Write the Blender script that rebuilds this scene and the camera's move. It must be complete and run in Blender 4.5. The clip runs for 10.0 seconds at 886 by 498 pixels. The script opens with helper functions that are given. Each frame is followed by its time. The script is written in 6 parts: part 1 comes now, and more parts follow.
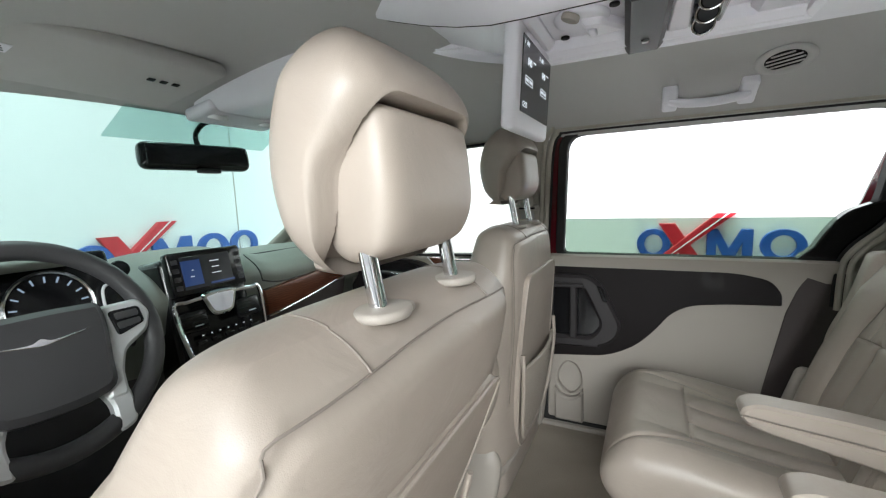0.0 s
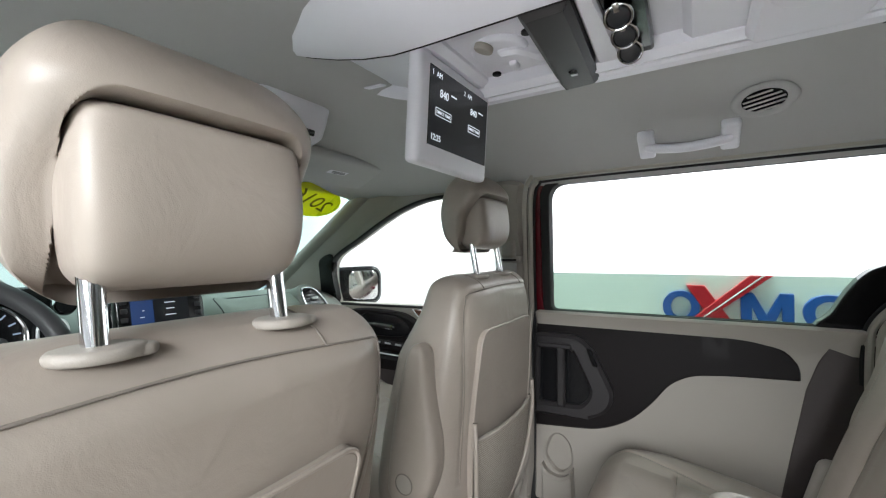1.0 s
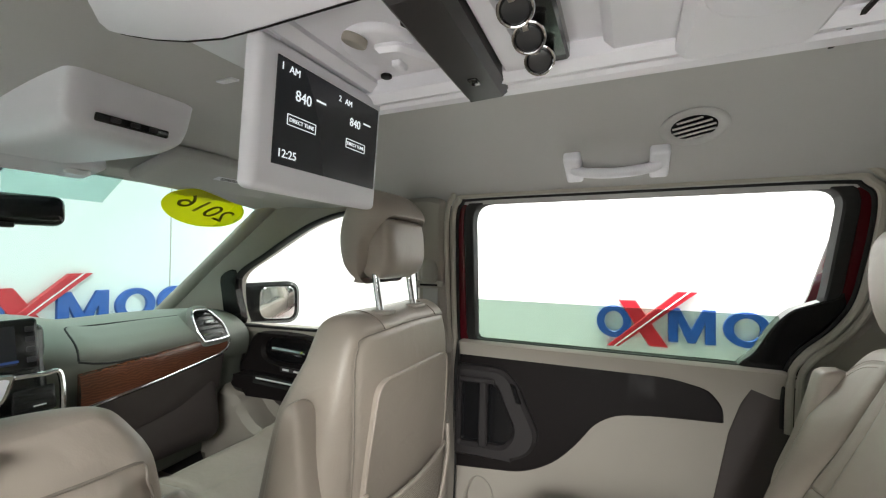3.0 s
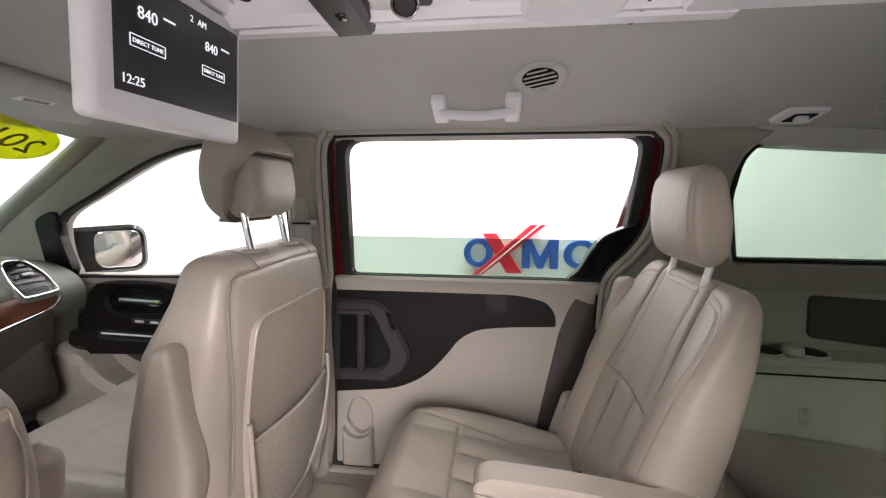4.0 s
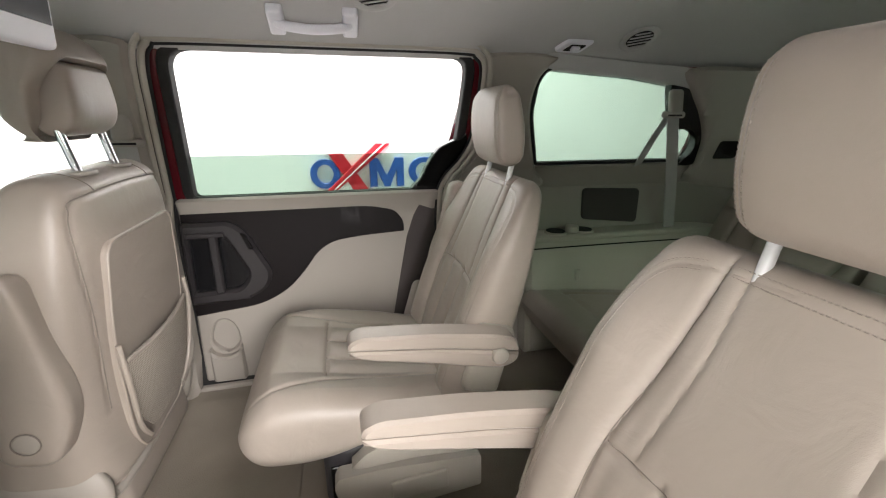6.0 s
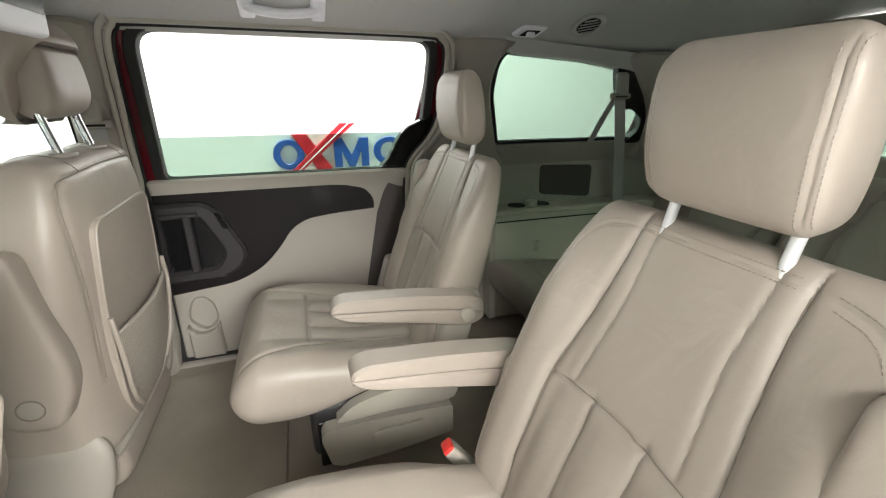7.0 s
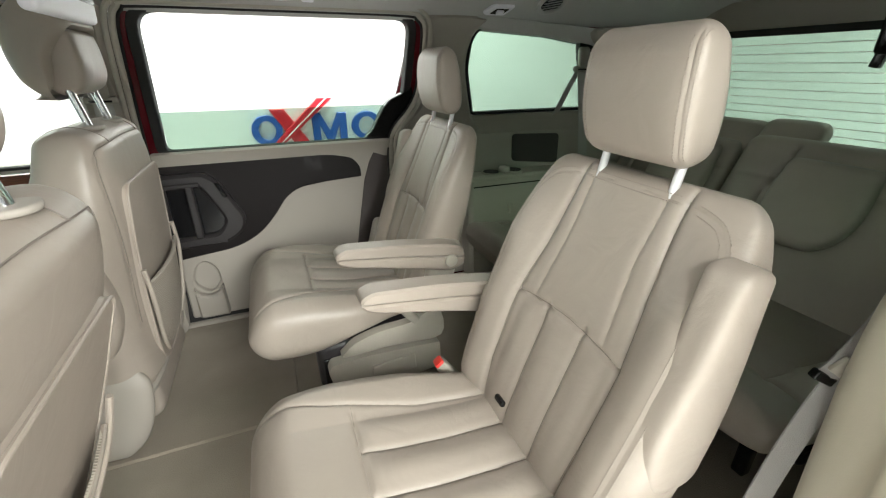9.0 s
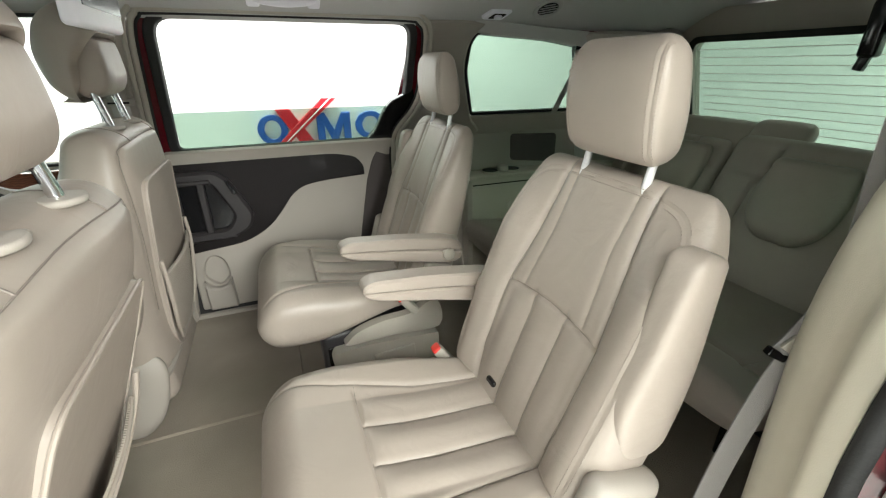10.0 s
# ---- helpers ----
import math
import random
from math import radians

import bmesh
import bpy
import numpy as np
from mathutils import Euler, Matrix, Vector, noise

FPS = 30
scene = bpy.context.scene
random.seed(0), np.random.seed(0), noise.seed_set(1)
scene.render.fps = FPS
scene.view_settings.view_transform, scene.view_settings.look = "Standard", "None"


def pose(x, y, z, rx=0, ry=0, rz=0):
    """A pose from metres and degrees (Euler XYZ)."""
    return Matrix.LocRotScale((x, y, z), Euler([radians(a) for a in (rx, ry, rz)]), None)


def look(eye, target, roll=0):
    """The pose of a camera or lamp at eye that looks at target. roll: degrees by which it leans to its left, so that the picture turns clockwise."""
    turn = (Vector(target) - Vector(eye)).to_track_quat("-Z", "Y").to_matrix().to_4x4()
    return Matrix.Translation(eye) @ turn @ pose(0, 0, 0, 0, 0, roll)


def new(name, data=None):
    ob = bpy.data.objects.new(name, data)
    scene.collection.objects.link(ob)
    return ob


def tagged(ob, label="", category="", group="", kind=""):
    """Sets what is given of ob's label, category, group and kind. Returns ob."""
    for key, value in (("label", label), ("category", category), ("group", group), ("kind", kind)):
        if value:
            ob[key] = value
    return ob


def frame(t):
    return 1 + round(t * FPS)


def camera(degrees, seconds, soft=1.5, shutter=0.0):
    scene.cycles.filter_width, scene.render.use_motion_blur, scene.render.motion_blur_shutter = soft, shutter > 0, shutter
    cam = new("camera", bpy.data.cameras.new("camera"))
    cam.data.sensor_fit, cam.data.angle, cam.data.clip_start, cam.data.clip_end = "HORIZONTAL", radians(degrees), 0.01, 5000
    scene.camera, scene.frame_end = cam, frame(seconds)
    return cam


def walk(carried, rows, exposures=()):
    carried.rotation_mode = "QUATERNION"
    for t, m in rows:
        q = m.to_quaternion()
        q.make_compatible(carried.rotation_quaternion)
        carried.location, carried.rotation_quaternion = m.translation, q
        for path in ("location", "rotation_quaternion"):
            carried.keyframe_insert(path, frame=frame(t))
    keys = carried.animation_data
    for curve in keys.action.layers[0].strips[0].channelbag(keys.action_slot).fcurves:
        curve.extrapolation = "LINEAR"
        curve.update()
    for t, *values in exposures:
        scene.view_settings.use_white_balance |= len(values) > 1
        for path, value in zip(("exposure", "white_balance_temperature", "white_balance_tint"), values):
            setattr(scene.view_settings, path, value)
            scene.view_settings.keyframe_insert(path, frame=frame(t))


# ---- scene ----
cam = camera(93.9, 10.0, soft=1.2)
PATH = [
    (0, (0.202, -0.731, 1.314), (-0.686, 1.043, 1.059), -2.2),
    (0.5, (0.289, -0.646, 1.292), (-0.684, 1.099, 1.196), -1.8),
    (1, (0.341, -0.573, 1.284), (-0.7, 1.135, 1.305), -0.7),
    (1.5, (0.349, -0.479, 1.299), (-0.732, 1.201, 1.396), 0.6),
    (2, (0.351, -0.416, 1.327), (-0.722, 1.267, 1.45), 1.3),
    (2.2, (0.354, -0.396, 1.33), (-0.713, 1.29, 1.468), 1.5),
    (3.3, (0.364, -0.41, 1.347), (-0.298, 1.477, 1.303), 0.3),
    (3.5, (0.373, -0.421, 1.338), (-0.169, 1.501, 1.236), 0.3),
    (4, (0.375, -0.449, 1.341), (0.13, 1.52, 1.084), 0.2),
    (4.5, (0.364, -0.477, 1.334), (0.381, 1.486, 0.951), 0.3),
    (5, (0.366, -0.511, 1.336), (0.578, 1.416, 0.848), 0.3),
    (5.5, (0.361, -0.552, 1.332), (0.713, 1.336, 0.774), 0.2),
    (6, (0.362, -0.591, 1.332), (0.818, 1.256, 0.715), 0.0),
    (7.5, (0.295, -0.722, 1.345), (0.946, 1.017, 0.603), 0.1),
    (8, (0.266, -0.757, 1.343), (0.945, 0.957, 0.567), -0.1),
    (8.5, (0.256, -0.788, 1.343), (0.945, 0.912, 0.547), -0.2),
    (9, (0.252, -0.833, 1.346), (0.94, 0.863, 0.537), -0.4),
    (9.5, (0.245, -0.866, 1.353), (0.922, 0.832, 0.541), -0.4),
    (10, (0.242, -0.896, 1.358), (0.914, 0.803, 0.546), -0.4),
]
LOOKS = [(0, -0.27, 6200, 6), (1, -0.22, 6100, 7), (2.2, -0.08, 6300, 1), (3.3, 0.0, 6650, 10), (4.2, 0.18, 6700, 20), (5, 0.23, 6650, 14), (6.2, 0.20, 6650, 12), (7.3, 0.17, 6600, 5), (10, 0.06, 6550, 3)]
walk(cam, [(t, look(eye, target, roll)) for t, eye, target, roll in PATH], LOOKS)

# ---------------------------------------------------------------- world and lights
# x runs to the rear of the van, y to its passenger side, z up; the showroom floor is z = 0
world = bpy.data.worlds.new("showroom_air")
scene.world = world
world.use_nodes = True
world.node_tree.nodes["Background"].inputs[0].default_value = (0.9, 0.97, 1.0, 1)
world.node_tree.nodes["Background"].inputs[1].default_value = 0.22


def softbox(name, eye, target, sx, sy, watts, colour=(1, 0.985, 0.97), spread=180):
    lamp = bpy.data.lights.new(name, "AREA")
    lamp.shape, lamp.size, lamp.size_y, lamp.energy, lamp.color = "RECTANGLE", sx, sy, watts, colour
    lamp.spread = radians(spread)
    ob = new(name, lamp)
    ob.matrix_world = look(eye, target)
    return ob


# two added fill lamps in mid-air, aimed through the open doorway
softbox("ceiling_softbox", (1.05, -2.6, 2.05), (0.1, 0.0, 0.95), 1.2, 0.6, 24, spread=120)
softbox("ceiling_softbox", (-0.15, -2.4, 2.45), (1.20, 0.55, 0.70), 0.6, 0.6, 6, spread=60)
# added key light from the driver's side; no window stands behind it
softbox("shop_window_light", (1.5, -4.3, 2.45), (0.0, 0.1, 0.8), 3.0, 0.9, 225)
# unseen strips just under the ceiling that brighten floor and walls
softbox("ceiling_softbox", (-0.1, -3.4, 3.6), (-0.1, -3.3, 0.0), 5.0, 0.6, 520, spread=90)
softbox("ceiling_softbox", (-0.3, 2.72, 3.6), (-0.3, 2.95, 0.0), 6.0, 0.5, 290, spread=90)
softbox("ceiling_softbox", (-2.72, 0.3, 3.6), (-2.95, 0.3, 0.0), 0.5, 5.0, 90, spread=90)
softbox("ceiling_softbox", (3.95, 0.0, 3.6), (4.2, 0.0, 0.0), 0.5, 4.0, 140, spread=90)


# ---------------------------------------------------------------- materials
def material(name, base, rough=0.5, metal=0.0, grain=0.0, scale=400.0, vary=0.08, vscale=6.0, coat=0.0, spec=0.5, kind="noise", sheen=0.0):
    """Principled surface with broad colour variation and fine relief in real-world size."""
    m = bpy.data.materials.new(name)
    m.use_nodes = True
    t = m.node_tree
    b = t.nodes["Principled BSDF"]
    b.inputs["Roughness"].default_value = rough
    b.inputs["Metallic"].default_value = metal
    b.inputs["Coat Weight"].default_value = coat
    b.inputs["Specular IOR Level"].default_value = spec
    b.inputs["Sheen Weight"].default_value = sheen
    co = t.nodes.new("ShaderNodeTexCoord")
    n = t.nodes.new("ShaderNodeTexNoise")
    n.inputs["Scale"].default_value = vscale
    n.inputs["Detail"].default_value = 6
    t.links.new(co.outputs["Object"], n.inputs["Vector"])
    ramp = t.nodes.new("ShaderNodeMix")
    ramp.data_type = "RGBA"
    ramp.inputs[6].default_value = (*[c * (1 - vary) for c in base], 1)
    ramp.inputs[7].default_value = (*[min(1, c * (1 + vary)) for c in base], 1)
    t.links.new(n.outputs["Fac"], ramp.inputs[0])
    t.links.new(ramp.outputs[2], b.inputs["Base Color"])
    rr = t.nodes.new("ShaderNodeMapRange")
    rr.inputs[3].default_value, rr.inputs[4].default_value = max(0, rough - 0.06), min(1, rough + 0.06)
    t.links.new(n.outputs["Fac"], rr.inputs[0])
    t.links.new(rr.outputs[0], b.inputs["Roughness"])
    if grain:
        if kind == "leather":
            g = t.nodes.new("ShaderNodeTexVoronoi")
            g.feature = "DISTANCE_TO_EDGE"
            out = g.outputs["Distance"]
        else:
            g = t.nodes.new("ShaderNodeTexNoise")
            g.inputs["Detail"].default_value = 3
            out = g.outputs["Fac"]
        g.inputs["Scale"].default_value = scale
        t.links.new(co.outputs["Object"], g.inputs["Vector"])
        bump = t.nodes.new("ShaderNodeBump")
        bump.inputs["Strength"].default_value = grain
        bump.inputs["Distance"].default_value = 0.002
        t.links.new(out, bump.inputs["Height"])
        if kind == "leather":
            w = t.nodes.new("ShaderNodeTexNoise")
            w.inputs["Scale"].default_value = 16
            w.inputs["Detail"].default_value = 5
            w.inputs["Distortion"].default_value = 0.8
            t.links.new(co.outputs["Object"], w.inputs["Vector"])
            b2 = t.nodes.new("ShaderNodeBump")
            b2.inputs["Strength"].default_value = 0.24
            b2.inputs["Distance"].default_value = 0.008
            t.links.new(w.outputs["Fac"], b2.inputs["Height"])
            t.links.new(b2.outputs["Normal"], bump.inputs["Normal"])
        t.links.new(bump.outputs["Normal"], b.inputs["Normal"])
    return m


def glass(name, tint, gloss=1.0):
    m = bpy.data.materials.new(name)
    m.use_nodes = True
    t = m.node_tree
    t.nodes.remove(t.nodes["Principled BSDF"])
    tr, gl = t.nodes.new("ShaderNodeBsdfTransparent"), t.nodes.new("ShaderNodeBsdfGlossy")
    tr.inputs[0].default_value = (*tint, 1)
    gl.inputs["Roughness"].default_value = 0.01
    gl.inputs[0].default_value = (gloss, gloss, gloss, 1)
    fr, mix = t.nodes.new("ShaderNodeLayerWeight"), t.nodes.new("ShaderNodeMixShader")
    rise, scaled = t.nodes.new("ShaderNodeMath"), t.nodes.new("ShaderNodeMath")
    rise.operation, rise.inputs[1].default_value = "POWER", 5.0
    scaled.operation, scaled.inputs[1].default_value, scaled.inputs[2].default_value = "MULTIPLY_ADD", 0.35, 0.015
    t.links.new(fr.outputs["Facing"], rise.inputs[0])
    t.links.new(rise.outputs[0], scaled.inputs[0])
    t.links.new(scaled.outputs[0], mix.inputs[0])
    t.links.new(tr.outputs[0], mix.inputs[1])
    t.links.new(gl.outputs[0], mix.inputs[2])
    t.links.new(mix.outputs[0], t.nodes["Material Output"].inputs[0])
    return m


def glowing(name, colour, strength):
    m = material(name, (0.02, 0.02, 0.02), 0.2)
    b = m.node_tree.nodes["Principled BSDF"]
    b.inputs["Emission Color"].default_value = (*colour, 1)
    b.inputs["Emission Strength"].default_value = strength
    return m


LEATHER = material("cream_leather", (0.335, 0.290, 0.250), 0.41, grain=0.07, scale=760, vary=0.15, vscale=5, kind="leather")
STITCH = material("cream_thread", (0.33, 0.285, 0.25), 0.7, grain=0.3, scale=900)
SEAM = material("dark_seam_fold", (0.20, 0.172, 0.15), 0.7)
WHEELGREY = material("grey_wheel_leather", (0.055, 0.053, 0.056), 0.42, grain=0.15, scale=800, vary=0.12, spec=0.45)
CHARCOAL = material("charcoal_handle_plastic", (0.028, 0.025, 0.026), 0.40, grain=0.15, scale=800, vary=0.12, spec=0.3)
TRIM = material("beige_trim_plastic", (0.33, 0.30, 0.265), 0.5, grain=0.18, scale=700, vary=0.05)
PALE = material("pale_beige_plastic", (0.42, 0.39, 0.335), 0.40, grain=0.1, scale=700, vary=0.04)
LINER = material("grey_headliner_cloth", (0.44, 0.43, 0.425), 0.9, grain=0.35, scale=900, vary=0.06, vscale=3, sheen=0.2)
STRIPTRIM = material("cream_weather_strip", (0.40, 0.37, 0.32), 0.55, grain=0.15, scale=700, vary=0.06)
JAMB = material("cream_pillar_trim", (0.64, 0.60, 0.50), 0.42, grain=0.1, scale=700, vary=0.04)
CONSOLE = material("pale_grey_plastic", (0.77, 0.755, 0.815), 0.38, grain=0.08, scale=800, vary=0.03)
DARK = material("charcoal_plastic", (0.034, 0.032, 0.035), 0.42, grain=0.2, scale=700, vary=0.15, spec=0.45)
DARKTRIM = material("dark_brown_insert", (0.011, 0.0088, 0.0090), 0.42, grain=0.2, scale=700, vary=0.12, spec=0.12)
BLACK = material("gloss_black", (0.008, 0.008, 0.009), 0.15, vary=0.1)
RUBBER = material("black_rubber", (0.018, 0.018, 0.018), 0.7, grain=0.2, scale=300, spec=0.3)
CARPET = material("beige_carpet", (0.30, 0.255, 0.203), 0.95, grain=1.0, scale=420, vary=0.34, vscale=5, sheen=0.2)
CHROME = material("chrome", (0.78, 0.78, 0.80), 0.09, metal=1.0, vary=0.02)
SATIN = material("satin_silver", (0.70, 0.70, 0.71), 0.36, metal=0.25, vary=0.03)
RED = material("dark_red_paint", (0.085, 0.005, 0.010), 0.2, coat=0.8, vary=0.05)
REDPLASTIC = material("red_button_plastic", (0.75, 0.04, 0.03), 0.35)
WEBBING = material("grey_webbing", (0.36, 0.345, 0.335), 0.75, grain=0.6, scale=700)
NET = material("cream_net", (0.50, 0.45, 0.38), 0.8, grain=0.9, scale=260, kind="leather")


def woven(m, pitch, strand, gap):
    """Gives a material the look of an open net of that pitch in metres."""
    t = m.node_tree
    co, cells = t.nodes.new("ShaderNodeTexCoord"), t.nodes.new("ShaderNodeTexVoronoi")
    cells.inputs["Scale"].default_value = 1 / pitch
    cells.inputs["Randomness"].default_value = 0.12
    cells.voronoi_dimensions = "2D"
    split, flat = t.nodes.new("ShaderNodeSeparateXYZ"), t.nodes.new("ShaderNodeCombineXYZ")
    t.links.new(co.outputs["Object"], split.inputs[0])
    t.links.new(split.outputs["Y"], flat.inputs["X"])
    t.links.new(split.outputs["Z"], flat.inputs["Y"])
    t.links.new(flat.outputs[0], cells.inputs["Vector"])
    ramp = t.nodes.new("ShaderNodeValToRGB")
    ramp.color_ramp.elements[0].position, ramp.color_ramp.elements[0].color = 0.26, (*gap, 1)
    ramp.color_ramp.elements[1].position, ramp.color_ramp.elements[1].color = 0.44, (*strand, 1)
    t.links.new(cells.outputs["Distance"], ramp.inputs[0])
    t.links.new(ramp.outputs[0], t.nodes["Principled BSDF"].inputs["Base Color"])


woven(NET, 0.0050, (0.47, 0.42, 0.36), (0.24, 0.21, 0.18))
DASHTOP = material("grey_green_dash", (0.150, 0.158, 0.137), 0.55, grain=0.3, scale=600, vary=0.06)
WHITEWALL = material("white_wall_paint", (0.82, 0.835, 0.83), 0.8, grain=0.1, scale=60, vary=0.015, vscale=1.2)
# grey for unseen surfaces, picked to weaken the light they bounce
DIMWALL = material("bounce_cutting_grey", (0.24, 0.245, 0.25), 0.8, grain=0.1, scale=60, vary=0.03, vscale=1.2)
SHOWFLOOR = material("pale_epoxy", (0.50, 0.50, 0.485), 0.35, grain=0.1, scale=40, vary=0.12, vscale=2)
BLUE = material("blue_sign", (0.02, 0.09, 0.38), 0.4, vary=0.03)
SIGNRED = material("red_sign", (0.55, 0.015, 0.03), 0.4, vary=0.03)
SIGNWHITE = material("white_sign_edge", (0.8, 0.8, 0.8), 0.4)
YELLOW = material("yellow_sticker", (0.62, 0.60, 0.02), 0.5)


def lit_through(m, colour, share):
    """Thin stuff that light passes through."""
    t = m.node_tree
    mix, through_it = t.nodes.new("ShaderNodeMixShader"), t.nodes.new("ShaderNodeBsdfTranslucent")
    through_it.inputs[0].default_value = (*colour, 1)
    mix.inputs[0].default_value = share
    t.links.new(t.nodes["Principled BSDF"].outputs[0], mix.inputs[1])
    t.links.new(through_it.outputs[0], mix.inputs[2])
    t.links.new(mix.outputs[0], t.nodes["Material Output"].inputs[0])


lit_through(YELLOW, (0.75, 0.72, 0.02), 0.6)
GREYTEXT = material("olive_ink", (0.20, 0.17, 0.02), 0.6)
lit_through(GREYTEXT, (0.30, 0.26, 0.02), 0.5)
MIRROR = material("mirror_silver", (0.9, 0.9, 0.9), 0.01, metal=1.0, vary=0.0)
SCREENBLACK = glowing("display_black", (0.05, 0.055, 0.07), 0.10)
SCREENTEXT = glowing("display_text", (0.9, 0.95, 1.0), 0.9)
RADIOBLUE = glowing("radio_blue", (0.05, 0.13, 0.42), 0.35)
RADIODARK = glowing("radio_dark", (0.012, 0.014, 0.02), 0.3)
# dark brown of some trim, and of panels whose shade is painted in
BROWNTRIM_SHADE = material("brown_trim_and_shade", (0.060, 0.049, 0.047), 0.55, grain=0.2, scale=700, vary=0.1, spec=0.3)
GAUGE = glowing("gauge_white", (0.6, 0.75, 0.95), 0.5)
CLEAR = glass("clear_glass", (0.96, 0.98, 0.97))
SHIELD = glass("windscreen_glass", (0.70, 0.80, 0.785))
TINT = glass("green_tinted_glass", (0.53, 0.615, 0.56))


def wood():
    m = material("red_brown_wood_trim", (0.19, 0.055, 0.022), 0.22, coat=0.6, vary=0.3)
    t = m.node_tree
    w = t.nodes.new("ShaderNodeTexWave")
    w.inputs["Scale"].default_value, w.inputs["Distortion"].default_value = 45, 9
    w.inputs["Detail"].default_value = 3
    w.bands_direction = "Z"
    co = t.nodes.new("ShaderNodeTexCoord")
    t.links.new(co.outputs["Object"], w.inputs["Vector"])
    mix = t.nodes.new("ShaderNodeMix")
    mix.data_type = "RGBA"
    mix.inputs[6].default_value, mix.inputs[7].default_value = (0.072, 0.025, 0.014, 1), (0.125, 0.041, 0.020, 1)
    t.links.new(w.outputs["Fac"], mix.inputs[0])
    t.links.new(mix.outputs[2], t.nodes["Principled BSDF"].inputs["Base Color"])
    return m


WOOD = wood()


# ---------------------------------------------------------------- mesh helpers
def thing(name, label, category, at=(0, 0, 0), group="", kind=""):
    ob = new(name)
    ob.location = at
    ob.empty_display_size = 0.1
    return tagged(ob, label, category, group, kind)


def link(name, me, mat, parent=None, label="", sharp=40):
    if mat is not None:
        me.materials.append(mat)
    for p in me.polygons:
        p.use_smooth = True
    me.set_sharp_from_angle(angle=radians(sharp))
    ob = new(name, me)
    if parent is not None:
        ob.parent = parent
        ob.matrix_parent_inverse = Matrix.Translation(-world_of(parent))
    return tagged(ob, label)


def world_of(ob):
    """Where an unturned thing or part stands."""
    at = Vector((0, 0, 0))
    while ob is not None:
        at += ob.location + ob.matrix_parent_inverse.translation
        ob = ob.parent
    return at


def data(verts, faces, name="m"):
    me = bpy.data.meshes.new(name)
    me.from_pydata([tuple(v) for v in verts], [], [tuple(f) for f in faces])
    me.update()
    bm = bmesh.new()
    bm.from_mesh(me)
    bmesh.ops.remove_doubles(bm, verts=bm.verts, dist=1e-5)
    bmesh.ops.recalc_face_normals(bm, faces=bm.faces)
    bm.to_mesh(me)
    bm.free()
    return me


def part(name, bm, mat, parent=None, label="", sharp=40):
    """Link a bmesh, or a mesh, as one object under a thing or part."""
    if isinstance(bm, bmesh.types.BMesh):
        me = bpy.data.meshes.new(name)
        bmesh.ops.recalc_face_normals(bm, faces=bm.faces)
        bm.to_mesh(me)
        bm.free()
    else:
        me = bm
    return link(name, me, mat, parent, label, sharp)


def rbox(at, size, r=0.01, seg=3, turn=(0, 0, 0), taper=None):
    bm = bmesh.new()
    bmesh.ops.create_cube(bm, size=1)
    for v in bm.verts:
        v.co = Vector((v.co.x * size[0], v.co.y * size[1], v.co.z * size[2]))
        if taper and v.co.z > 0:
            v.co.x *= taper[0]
            v.co.y *= taper[1]
    if r:
        bmesh.ops.bevel(bm, geom=list(bm.edges), offset=min(r, 0.49 * min(size)), segments=seg, profile=0.5, affect="EDGES")
    bm.transform(pose(*at, *turn))
    return bm


def cyl(at, radius, depth, turn=(0, 0, 0), seg=28, r=0.0, top=None):
    bm = bmesh.new()
    bmesh.ops.create_cone(bm, cap_ends=True, segments=seg, radius1=radius, radius2=radius if top is None else top, depth=depth)
    if r:
        rim = [e for e in bm.edges if len({round(v.co.z, 5) for v in e.verts}) == 1]
        bmesh.ops.bevel(bm, geom=rim, offset=r, segments=3, profile=0.5, affect="EDGES")
    bm.transform(pose(*at, *turn))
    return bm


def merged(*bms):
    out = bmesh.new()
    for bm in bms:
        me = bpy.data.meshes.new("tmp")
        bm.to_mesh(me)
        bm.free()
        out.from_mesh(me)
        bpy.data.meshes.remove(me)
    return out


def smooth(points, n=8, closed=True):
    """A Catmull-Rom curve through points."""
    p = [np.array(q, float) for q in points]
    out, k = [], len(p)
    for i in range(k if closed else k - 1):
        a, b, c, d = (p[(i - 1) % k], p[i], p[(i + 1) % k], p[(i + 2) % k]) if closed else (p[max(i - 1, 0)], p[i], p[i + 1], p[min(i + 2, k - 1)])
        for s in np.arange(n) / n:
            out.append(0.5 * (2 * b + (c - a) * s + (2 * a - 5 * b + 4 * c - d) * s * s + (3 * b - a - 3 * c + d) * s ** 3))
    if not closed:
        out.append(p[-1])
    return out


def rounded(points, r, n=5):
    """A polygon with rounded corners; r is one radius or one per corner."""
    p = [np.array(q, float) for q in points]
    out = []
    for i, c in enumerate(p):
        rad = r[i] if isinstance(r, (list, tuple)) else r
        a, b = p[i - 1] - c, p[(i + 1) % len(p)] - c
        la, lb = np.linalg.norm(a), np.linalg.norm(b)
        cut = min(rad, 0.48 * la, 0.48 * lb)
        s, e = c + a / la * cut, c + b / lb * cut
        for k in np.linspace(0, 1, n + 1):
            out.append((1 - k) ** 2 * s + 2 * k * (1 - k) * c + k * k * e)
    return out


